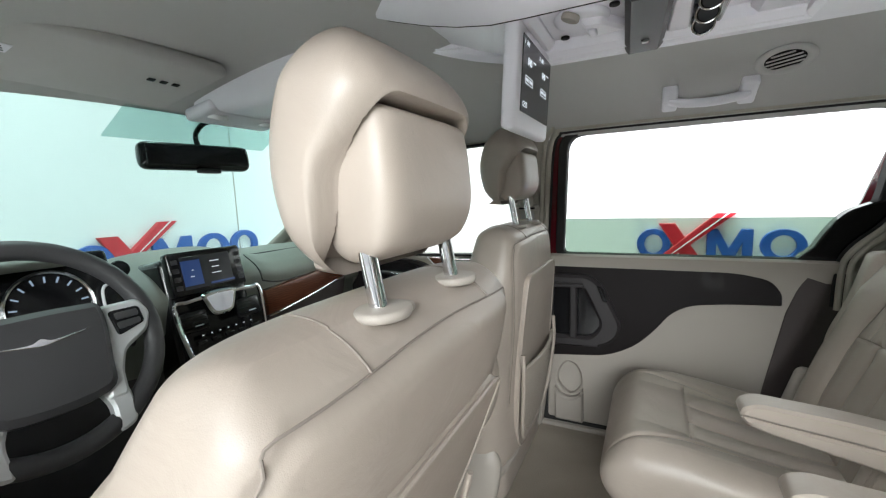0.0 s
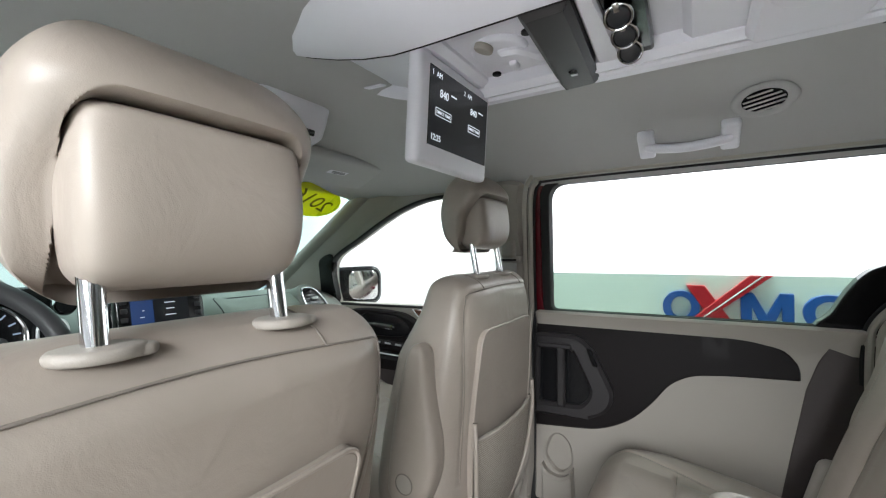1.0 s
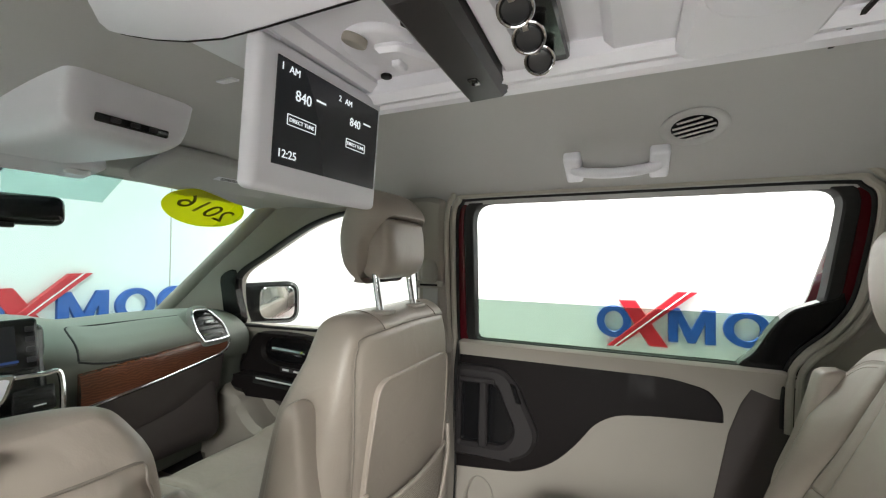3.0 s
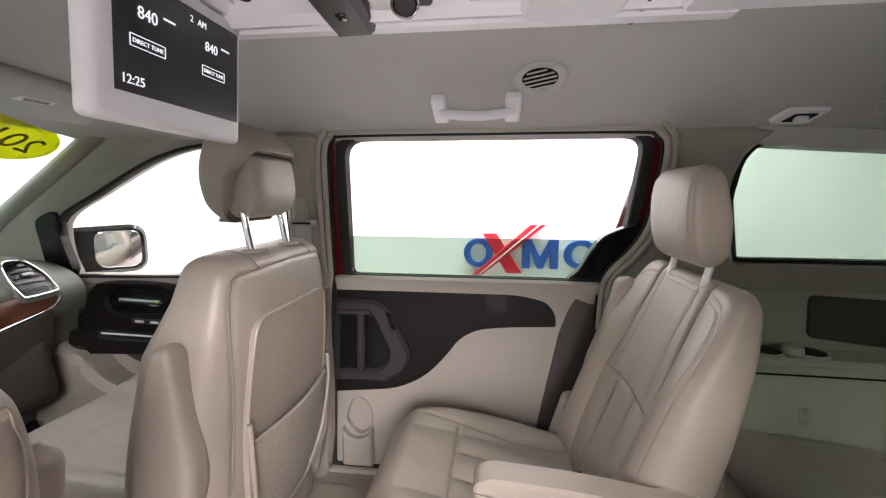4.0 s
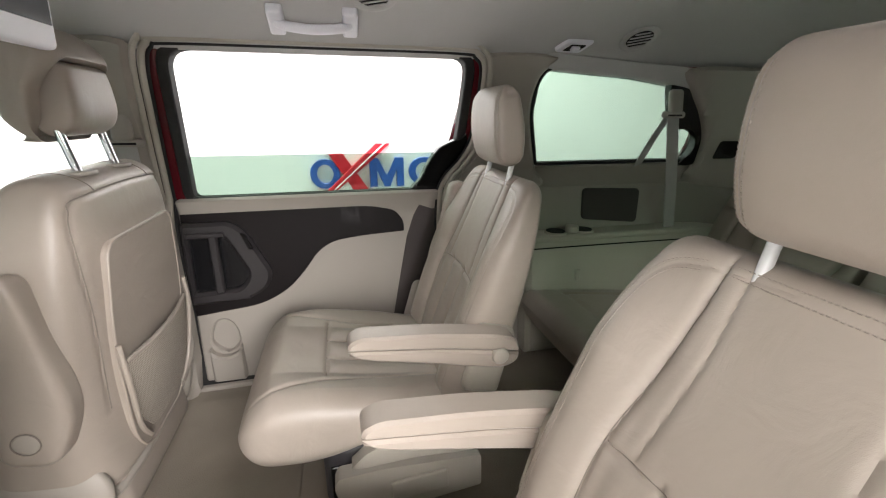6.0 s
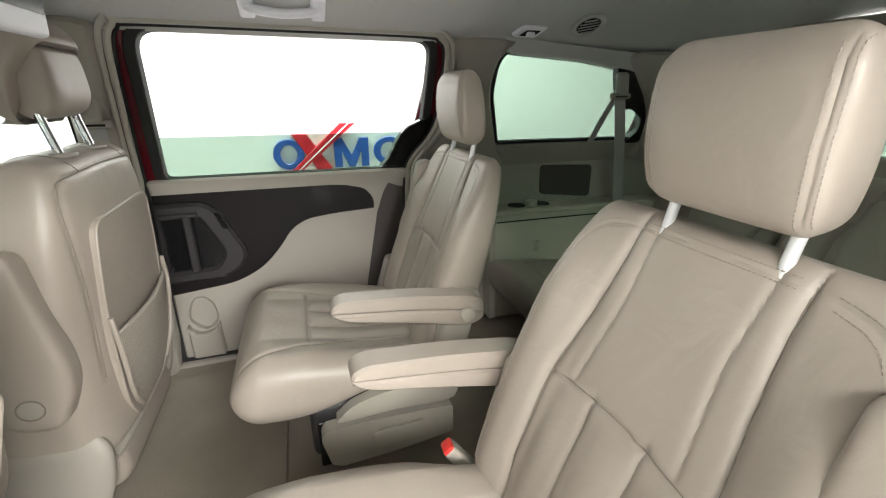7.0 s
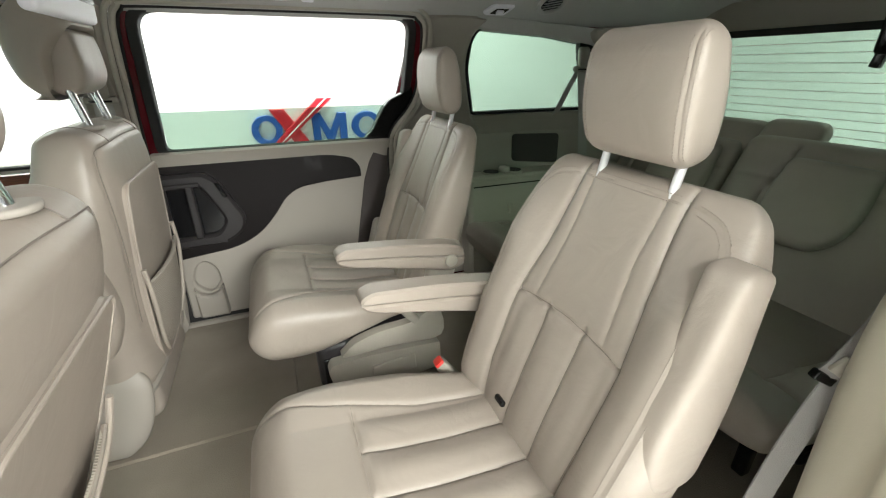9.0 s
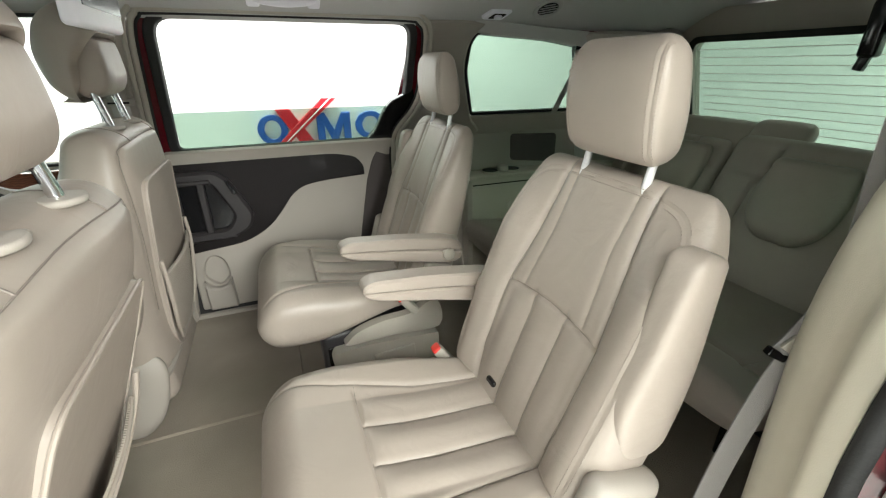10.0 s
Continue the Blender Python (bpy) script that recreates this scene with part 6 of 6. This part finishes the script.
    top = rounded([(0.362, 0.918), (0.366, 0.933), (0.388, 0.943), (0.52, 0.934), (0.66, 0.914), (0.700, 0.900), (0.705, 0.870), (0.55, 0.897)], [0.006, 0.010, 0.02, 0.05, 0.05, 0.02, 0.003, 0.05], 4)
    arm = part("armrest", arm_piece(top, 0.0265, 0.005), LEATHER, root, "lowered cream leather armrest")
    low = rounded([(0.363, 0.9165), (0.55, 0.8955), (0.705, 0.8685), (0.702, 0.850), (0.680, 0.838), (0.645, 0.840), (0.56, 0.860), (0.47, 0.879), (0.405, 0.892), (0.374, 0.903)], [0.003, 0.05, 0.003, 0.02, 0.02, 0.02, 0.05, 0.05, 0.02, 0.012], 4)
    part("armrest_shell", arm_piece(low, 0.026, 0.0045), LEATHER, arm)
    part("pivot_cap", cyl((0.662, yi + inner * 0.025, arm_z - 0.032), 0.018, 0.014, (90, 0, 0), 28, 0.004), PALE, arm)
    part("armrest_bracket", rbox((0.655, yc + inner * 0.235, 0.83), (0.085, 0.035, 0.16), 0.016, 4, (0, 14, 0)), PALE, root)
    # armrest folded up on the outer side
    yo = yc - inner * 0.206
    mo = Matrix.Translation((0.690, yo, 0.812)) @ Matrix.Rotation(radians(6), 4, "Y")
    link("armrest", pad(0.335, lambda v: 0.027, steps((0, 0.058), (0.068, 0.080), (0.216, 0.056), (0.335, 0.038)), steps((0, -0.018), (0.095, -0.034), (0.335, -0.018)), mo, end=(0.040, 0.018), boxy=4.5, rows=44, cols=56), LEATHER, root, "folded-up cream leather armrest")
    part("recliner_cover", rbox((0.615, yc - inner * 0.236, 0.735), (0.13, 0.05, 0.17), 0.022, 4, (0, 16, 0)), TRIM, root, "rounded cream recliner cover")
    # hinge rail between cushion and back
    part("hinge_cover", rbox((0.605, yc, 0.685), (0.03, 0.40, 0.03), 0.008, 3, (0, 17, 0)), BLACK, root)
    part("fold_latch", rbox((0.566, yc + inner * 0.04, 0.784), (0.010, 0.028, 0.012), 0.004, 3, (0, 17, 0)), BLACK, root)
    # headrest
    hm = Matrix.Translation((0.762, yc - 0.004, 1.220)) @ Matrix.Rotation(radians(-6), 4, "Y")
    hseam = [(0.083, 0.012), (0.087, 0.06), (0.087, 0.125), (0.083, 0.166)]
    hspec = dict(length=0.176, wide=steps((0, 0.090), (0.04, 0.097), (0.12, 0.098), (0.176, 0.093)), front=steps((0, 0.038), (0.06, 0.048), (0.12, 0.045), (0.168, 0.034)), back=steps((0, -0.022), (0.08, -0.028), (0.168, -0.018)), m=hm,
                 grooves=[([(s * q, v) for q, v in hseam], 0.0025, 0.0016) for s in (-1, 1)], end=(0.028, 0.032), boxy=5.6, rows=110, cols=220)
    head = link("headrest", pad(**hspec), LEATHER, root, "cream leather headrest with side piping")
    for s in (-1, 1):
        for off in (-0.0055, 0.0055):
            stitch_row(on_pad([(s * (q + off), v) for q, v in smooth(hseam, 6, False)], 0.0004, **hspec), head)
    post_pair(root, 0.749, yc, 0.070, 1.17, 1.25, 0.2, 0.0065, SATIN)
    # belt buckle on the inner side
    mb = pose(0.550, yc + inner * 0.236, 0.700, -inner * 10, -38, 0)
    bm = rbox((0, 0, 0), (0.026, 0.034, 0.085), 0.007, 3)
    bm.transform(mb)
    buckle = part("buckle", bm, PALE, root, "grey belt buckle with red button")
    bm = rbox((0, 0, 0.036), (0.022, 0.030, 0.022), 0.004, 2)
    bm.transform(mb)
    part("release_button", bm, REDPLASTIC, buckle, "red release button")
    for ob in root.children_recursive:
        if ob.type == "MESH":
            ob.data.transform(Matrix.Translation((dx, 0, 0)))
    return root


middle_seat(-0.372, 1)
middle_seat(0.380, -1, -0.012)


def rear_bench():
    for yc, w, reach in ((-0.19, 0.375, 0.675), (0.455, 0.255, 0.735)):
        root = thing("bench_seat", "cream leather third-row seat in the shade with folded headrest", "seat", (1.35, yc, 0.44), "third row seats")
        m = Matrix.Translation((1.648, yc, 0.62)) @ Matrix.Rotation(radians(28), 4, "Y")
        g = [([(s * w * 0.6, 0.07), (s * w * 0.58, 0.368), (s * w * 0.5, 0.518)], 0.010, 0.012) for s in (-1, 1)] + [([(-w * 0.9, 0.408), (w * 0.9, 0.408)], 0.009, 0.008)]
        link("backrest", pad(0.528 if w < 0.3 else 0.563, lambda v: w, lambda v: 0.04, lambda v: -0.08, m, g, None, (0.04, 0.05), 4.0, 80, 120), LEATHER, root)
        mc = Matrix.Translation((1.700, yc, 0.639)) @ Matrix.Rotation(radians(-83), 4, "Y") @ Matrix.Diagonal((-1, 1, 1, 1))
        link("cushion", pad(reach, steps((0, w), (0.4, w), (reach, w - 0.02)), lambda v: 0.02, steps((0, -0.11), (0.35, -0.095), (reach, -0.095)), mc, [([(-w * 0.9, reach - 0.14), (w * 0.9, reach - 0.14)], 0.009, 0.008)] + [([(s * w * 0.62, 0.0), (s * w * 0.66, reach - 0.14)], 0.010, 0.010) for s in (-1, 1)], None, (0.04, 0.035), 4.0, 80, 120), LEATHER, root)
        part("seat_frame", rbox((1.36, yc, 0.580), (0.42, w * 1.9, 0.02), 0.006, 2, (0, 7, 0)), BLACK, root)
        part("seat_base", rbox((1.48, yc, 0.54), (0.34, w * 1.7, 0.20), 0.02), DARK, root)
        for s in (-1, 1):
            part("leg", rbox((1.18, yc + s * w * 0.7, 0.515), (0.03, 0.03, 0.15), 0.006), BLACK, root)
        for y in ((yc - 0.10,) if w < 0.3 else (-0.13,)):
            hm = Matrix.Translation((1.90, y if w < 0.3 else 0.085, 1.030 if w < 0.3 else 1.045)) @ Matrix.Rotation(radians(40), 4, "Y")
            link("headrest", pad(0.15, lambda v: 0.100 if w > 0.3 else 0.20, lambda v: 0.035, lambda v: -0.045, hm, end=(0.04, 0.04), boxy=3.4, rows=30, cols=60), LEATHER, root)
            fm = Matrix.Translation((1.755, y, 0.79)) @ Matrix.Rotation(radians(28), 4, "Y")
            link("head_flap", pad(0.28, steps((0, 0.075), (0.06, 0.112), (0.28, 0.122)), lambda v: 0.100, lambda v: 0.03, fm, end=(0.05, 0.03), boxy=3.2, rows=40, cols=60), LEATHER, root)


rear_bench()


# ---------------------------------------------------------------- overhead console with the screen
def overhead_console():
    root = thing("overhead_console", "long pale grey roof console with lamps and bins", "overhead console", (0.2, -0.02, 1.58))
    z = 1.563
    yc = -0.02
    # outline in (x, y): pointed front, long body
    def lift(bm):
        """The nose rises to the headliner."""
        for v in bm.verts:
            v.co.z += 0.075 * max(0, (0.01 - v.co.x) / 0.23) ** 1.6
        return bm

    body = smooth([(-0.215, yc - 0.09), (-0.17, yc - 0.125), (0.0, yc - 0.140), (0.5, yc - 0.150), (1.0, yc - 0.150), (1.55, yc - 0.14), (1.62, yc), (1.55, yc + 0.15), (1.0, yc + 0.160), (0.5, yc + 0.160), (0.0, yc + 0.150), (-0.14, yc + 0.13), (-0.205, yc + 0.06)], 6)
    well = rounded([(0.042, yc - 0.120), (0.332, yc - 0.120), (0.332, yc + 0.125), (0.042, yc + 0.125)], 0.012)
    part("shell", lift(sheet(body, 1.66, z + 0.006, 0.010, [well])), CONSOLE, root)
    part("well_floor", sheet(rounded([(0.02, yc - 0.14), (0.36, yc - 0.14), (0.36, yc + 0.15), (0.02, yc + 0.15)], 0.02), 1.655, z + 0.022, 0.0), CONSOLE, root)
    # flanks that roll up to the headliner, parted from the underside by a fine joint
    for s in (-1, 1):
        loops = []
        for x in np.r_[np.linspace(-0.296, -0.19, 10), np.linspace(-0.17, 1.58, 34)]:
            f = math.sqrt(max(0.0004, 1 - max(0, (-0.02 - x) / 0.279) ** 2.6))
            up = 0.075 * max(0, (0.01 - x) / 0.27) ** 1.6
            sec = [(0.222, 1.665), (0.214, 1.632), (0.196, 1.602), (0.170, 1.574), (0.146, 1.560), (0.130, 1.556), (0.120, 1.566), (0.115, 1.665)]
            base = -0.105 if s < 0 else 0.06
            loops.append([(x, base + (s * w - base + (0.005 if s < 0 else -0.045)) * f, min(1.665, q + up)) for w, q in sec])
        link("flank", lofted(loops), CONSOLE, root, "glossy pale grey flank")
        if s < 0:
            link("flank_joint", tube([Vector(l[5]) + Vector((0, 0.004, 0.001)) for l in loops[9:31]], 0.0010, 6), DARKTRIM, root)
    part("lamp_floor", sheet(rounded([(0.230, yc - 0.112), (0.248, yc - 0.112), (0.255, yc + 0.123), (0.220, yc + 0.123)], 0.004), z + 0.024, z + 0.002, 0.003), CONSOLE, root)
    part("ledge", sheet(rounded([(-0.01, yc + 0.126), (0.66, yc + 0.126), (0.66, yc + 0.155), (-0.01, yc + 0.150)], 0.010), z + 0.012, z - 0.006, 0.004), CONSOLE, root)
    part("label_strip", rbox((-0.125, -0.027, 1.572), (0.060, 0.010, 0.002), 0.0, 1, (0, 12, -20)), CONSOLE, root, "small white label")
    # lamp field behind the screen: bowl, latch and screw holes
    part("lamp_bowl", cyl((0.10, yc + 0.01, z + 0.020), 0.042, 0.014, (0, 0, 0), 36, 0.006), CONSOLE, root)
    part("bowl_lens", cyl((0.088, yc - 0.02, z + 0.012), 0.014, 0.010, (0, 20, 0), 24, 0.003), TRIM, root)
    part("screen_latch", sheet(rounded([(0.10, yc - 0.005), (0.13, yc + 0.0), (0.165, yc + 0.055), (0.105, yc + 0.065)], 0.008), z + 0.02, z + 0.004, 0.005), CONSOLE, root)
    part("latch_pin", rbox((0.115, yc + 0.03, z + 0.002), (0.012, 0.020, 0.010), 0.003, 3), CONSOLE, root)
    for x, y in ((0.064, yc - 0.085), (0.150, yc - 0.015), (0.062, yc + 0.085), (0.150, yc + 0.105)):
        part("screw_hole", cyl((x, y, z + 0.020), 0.0075, 0.004, (0, 0, 0), 20, 0.001), DARKTRIM, root)
    # dark infrared band
    band = rounded([(0.168, yc - 0.100), (0.228, yc - 0.100), (0.216, yc + 0.140), (0.156, yc + 0.144)], 0.008)
    dark = part("dark_band", sheet(band, z + 0.024, z - 0.012, 0.008), CHARCOAL, root, "charcoal band across the console")
    part("button", rbox((0.190, yc + 0.075, z - 0.0125), (0.012, 0.018, 0.004), 0.002), BLACK, dark)
    # black strip with three swivelling lamps
    strip = part("lamp_strip", sheet(rounded([(0.250, yc - 0.080), (0.300, yc - 0.080), (0.296, yc + 0.108), (0.258, yc + 0.108)], 0.006), z + 0.024, z + 0.004, 0.003), BLACK, root, "gloss black strip with three lamps")
    for k in range(3):
        y = yc - 0.034 + 0.053 * k
        mm = pose(0.268, y, z + 0.002, -34 - 6 * k, -8, 0)
        lamp = part("swivel_lamp", cyl((0, 0, -0.004), 0.0150, 0.020, (0, 0, 0), 32, 0.003), BLACK, strip, "chrome-ringed swivel lamp")
        lamp.data.transform(mm)
        link("lamp_ring", tube([mm @ Vector((0.0150 * math.cos(w), 0.0150 * math.sin(w), -0.014)) for w in np.linspace(0, 2 * math.pi, 36, endpoint=False)], 0.0015, 8, True), CHROME, lamp, "chrome ring")
        bm = cyl((0, 0, -0.0145), 0.0120, 0.003, (0, 0, 0), 28, 0.001)
        bm.transform(mm)
        part("lens", bm, SCREENBLACK, lamp)
        bm = rbox((0.0, -0.0145, -0.018), (0.007, 0.012, 0.006), 0.002, 2)
        bm.transform(mm)
        part("lamp_tab", bm, CHROME, lamp)
    # raised walls, bins with finger slots, dividing joints
    part("bin", sheet(rounded([(0.40, yc - 0.10), (0.52, yc - 0.10), (0.52, yc + 0.12), (0.40, yc + 0.12)], 0.02), z + 0.004, z - 0.012, 0.008), CONSOLE, root)
    part("finger_slot", rbox((0.455, yc + 0.138, z + 0.003), (0.105, 0.022, 0.012), 0.004, 3), DASHTOP, root)
    part("dome_cover", cyl((0.46, yc - 0.01, z - 0.010), 0.05, 0.014, (0, 0, 0), 32, 0.006), CONSOLE, root)
    for x in (0.545, 0.86, 1.2):
        part("joint", rbox((x, yc, z - 0.0005), (0.004, 0.33, 0.003), 0.0), DARKTRIM, root)
    for x in (0.70, 1.03):
        part("bin", sheet(rounded([(x - 0.12, yc - 0.12), (x + 0.12, yc - 0.12), (x + 0.12, yc + 0.12), (x - 0.12, yc + 0.12)], 0.02), z + 0.004, z - 0.010, 0.007), CONSOLE, root)
    return root


overhead_console()


def drop_screen():
    root = thing("roof_screen", "white-framed flip-down screen showing radio stations", "screen", (0.035, 0, 1.49))
    tilt = radians(4)
    m = Matrix.Translation((0.024, -0.002, 1.489)) @ Matrix.Rotation(tilt, 4, "Y")
    # local: x towards the rear, y across, z up
    def put(bm):
        bm.transform(m)
        return bm
    part("frame", put(rbox((-0.012, 0, 0), (0.024, 0.218, 0.158), 0.008, 4)), CONSOLE, root, "pale grey screen frame")
    part("display", put(rbox((0.0005, 0.006, 0.006), (0.002, 0.184, 0.112), 0.0, 1)), SCREENBLACK, root, "dark lit display")
    for s in (-1, 1):
        part("hinge", put(cyl((-0.012, s * 0.095, 0.082), 0.010, 0.03, (90, 0, 0), 18, 0.002)), CONSOLE, root)
    face = m @ Matrix(((0, 0, 1, 0.0022), (1, 0, 0, 0.006), (0, 1, 0, 0.006), (0, 0, 0, 1)))
    def text(s, size, a, b):
        words(s, size, face @ Matrix.Translation((a, b, 0)), SCREENTEXT, root, "screen_text", 0.0003)
    text("1", 0.011, -0.086, 0.046)
    text("AM", 0.011, -0.069, 0.046)
    text("840", 0.0165, -0.054, 0.022)
    text("2", 0.010, 0.007, 0.044)
    text("AM", 0.010, 0.024, 0.044)
    text("840", 0.0150, 0.040, 0.022)
    text("DIRECT TUNE", 0.0060, -0.054, -0.006)
    text("DIRECT TUNE", 0.0057, 0.044, -0.006)
    text("12:25", 0.0125, -0.073, -0.044)
    for a, w in ((-0.054, 0.043), (0.044, 0.040)):
        for b in (-0.0005, -0.0115):
            bm = rbox((a, b, 0), (w, 0.0008, 0.0006), 0.0)
            bm.transform(face)
            part("text_frame", bm, SCREENTEXT, root)
        for e in (-0.5, 0.5):
            bm = rbox((a + e * w, -0.006, 0), (0.0008, 0.011, 0.0006), 0.0)
            bm.transform(face)
            part("text_frame", bm, SCREENTEXT, root)
    for a in (-0.026, 0.066):
        bm = rbox((a, 0.028, 0), (0.016, 0.002, 0.0006), 0.0)
        bm.transform(face)
        part("text_bar", bm, SCREENTEXT, root)
    return root


drop_screen()


# ---------------------------------------------------------------- roof fittings
def roof_frame(x, y):
    """A frame on the headliner: local z points down into the cabin."""
    n = Vector((-(roof_z(x + 0.01, y) - roof_z(x - 0.01, y)) / 0.02, -(roof_z(x, y + 0.01) - roof_z(x, y - 0.01)) / 0.02, 1)).normalized() * -1
    ux = Vector((1, 0, 0))
    ux = (ux - n * ux.dot(n)).normalized()
    uy = n.cross(ux)
    return Matrix(((ux.x, uy.x, n.x, x), (ux.y, uy.y, n.y, y), (ux.z, uy.z, n.z, roof_z(x, y)), (0, 0, 0, 1)))


def grab_handle(x, y):
    root = thing("grab_handle", "pale grey plastic grab handle on the headliner edge", "grab handle", (x, y, roof_z(x, y)))
    m = roof_frame(x, y)
    for s in (-1, 1):
        bm = rbox((s * 0.084, 0.0, 0.010), (0.036, 0.084, 0.026), 0.007, 4)
        bm.transform(m)
        part("foot", bm, CONSOLE, root)
    bar = smooth([(-0.084, 0, 0.016), (-0.06, 0, 0.026), (0, 0, 0.032), (0.06, 0, 0.026), (0.084, 0, 0.016)], 6, False)
    link("bar", tube([m @ Vector(tuple(q)) for q in bar], 0.014, 12, flat=0.8), CONSOLE, root)
    return root


def roof_vent(x, y, spin):
    root = thing("roof_vent", "round slatted air vent in the headliner", "air vent", (x, y, roof_z(x, y)), "roof vents")
    m = roof_frame(x, y) @ Matrix.Rotation(radians(spin), 4, "Z")
    link("rim", tube([m @ Vector((0.046 * math.cos(w), 0.046 * math.sin(w), 0.003)) for w in np.linspace(0, 2 * math.pi, 40, endpoint=False)], 0.010, 10, True, 0.5), LINER, root)
    bm = cyl((0, 0, 0.001), 0.038, 0.006, (0, 0, 0), 36)
    bm.transform(m)
    part("backing", bm, BLACK, root)
    for k in range(-2, 3):
        w = math.sqrt(max(0.0001, 0.035 ** 2 - (0.014 * k) ** 2))
        bm = rbox((0, 0.014 * k, 0.007), (2 * w, 0.007, 0.003), 0.001, 1, (24, 0, 0))
        bm.transform(m)
        part("slat", bm, LINER, root)
    return root


def coat_hook(x, y):
    root = thing("coat_hook", "small pale grey folding coat hook", "coat hook", (x, y, roof_z(x, y)))
    m = roof_frame(x, y)
    bm = sheet(rounded([(-0.055, -0.012), (-0.03, 0.026), (0.055, 0.026), (0.03, -0.022), (-0.045, -0.022)], 0.010), 0.0, 0.010, 0.004)
    bm.transform(m)
    part("plate", bm, CONSOLE, root)
    bm = sheet(rounded([(-0.032, -0.012), (-0.015, 0.015), (0.034, 0.015), (0.018, -0.012)], 0.006), 0.008, 0.0115, 0.001)
    bm.transform(m)
    part("recess", bm, DARKTRIM, root)
    bm = rbox((0.002, 0.002, 0.014), (0.028, 0.018, 0.010), 0.005, 3)
    bm.transform(m)
    part("hook", bm, CONSOLE, root)
    return root


grab_handle(0.328, 0.550)
roof_vent(0.463, 0.466, 20)
coat_hook(1.045, 0.602)
roof_vent(1.235, 0.565, 20)


# ---------------------------------------------------------------- belts
def shoulder_belt(name, label, anchor, foot, side, width=0.047, extra=None):
    root = thing(name, label, "seat belt", anchor)
    a, b = Vector(anchor), Vector(foot)
    pts = [a.lerp(b, k) + Vector((0, -0.004 * math.sin(math.pi * k), 0)) for k in np.linspace(0, 1, 12)]
    link("webbing", strap(pts, (1, 0, 0.0), width), WEBBING, root)
    loop = part("anchor_loop", rbox(tuple(a + Vector((0, -side * 0.002, -0.006))), (0.088, 0.018, 0.022), 0.0085, 4), TRIM, root, "beige plastic belt guide")
    part("webbing_slot", rbox(tuple(a + Vector((0, -side * 0.0105, -0.008))), (0.056, 0.004, 0.006), 0.0015, 2), DARKTRIM, loop)
    part("anchor_cover", rbox(tuple(a + Vector((0, -side * 0.004, 0.036))), (0.050, 0.026, 0.078), 0.0125, 5, (-side * 8, 0, 0)), TRIM, root, "rounded belt anchor cover")
    return root


belt1 = shoulder_belt("rear_seat_belt", "pale grey third-row seat belt hanging from its pillar guide", (1.470, 0.652, 1.338), (1.565, 0.690, 0.925), 1)
link("lower_webbing", strap([(1.462, 0.662, 1.33), (1.445, 0.700, 1.25), (1.430, 0.742, 1.155)], (1, 0, 0.4), 0.038), WEBBING, belt1)
shoulder_belt("front_seat_belt", "pale grey front seat belt at the door pillar", (-0.176, 0.690, 1.268), (-0.185, 0.735, 0.70), 1)


def loose_belt():
    """The driver's side middle belt that hangs by the doorway pillar."""
    root = thing("middle_seat_belt", "grey seat belt with black latch tongue by the pillar", "seat belt", (0.80, -0.66, 1.1))
    upper = smooth([(0.985, -0.600, 1.36), (0.918, -0.634, 1.25), (0.905, -0.647, 1.15), (0.888, -0.651, 1.08), (0.855, -0.646, 1.02), (0.836, -0.640, 0.995)], 6, False)
    link("webbing", strap(upper, (0.80, -0.6, -0.1), 0.034), WEBBING, root)
    lower = smooth([(0.846, -0.646, 0.992), (0.838, -0.640, 0.940), (0.815, -0.638, 0.862), (0.792, -0.638, 0.760), (0.775, -0.636, 0.60), (0.77, -0.634, 0.46)], 6, False)
    link("lower_webbing", strap([q + np.array((0.006, 0.0, 0.0)) for q in np.array([tuple(e) for e in lower])], (0.85, -0.5, 0.0), 0.034), WEBBING, root)
    part("tongue", rbox((0.836, -0.636, 0.992), (0.032, 0.012, 0.013), 0.003, 3, (0, 28, -20)), BLACK, root, "black latch tongue")
    part("tongue_plate", rbox((0.848, -0.650, 1.010), (0.030, 0.008, 0.026), 0.003, 2, (0, 32, -38)), PALE, root)
    return root


loose_belt()


def tail_belt():
    root = thing("centre_belt", "black belt tongue hanging from the rear roof", "seat belt", (2.0, 0.0, 1.5))
    part("holder", rbox((2.01, -0.06, 1.47), (0.05, 0.05, 0.20), 0.012, 3), BLACK, root)
    part("tongue", rbox((2.005, -0.055, 1.362), (0.024, 0.028, 0.06), 0.004, 3, (12, 0, 0)), BLACK, root)
    return root


tail_belt()
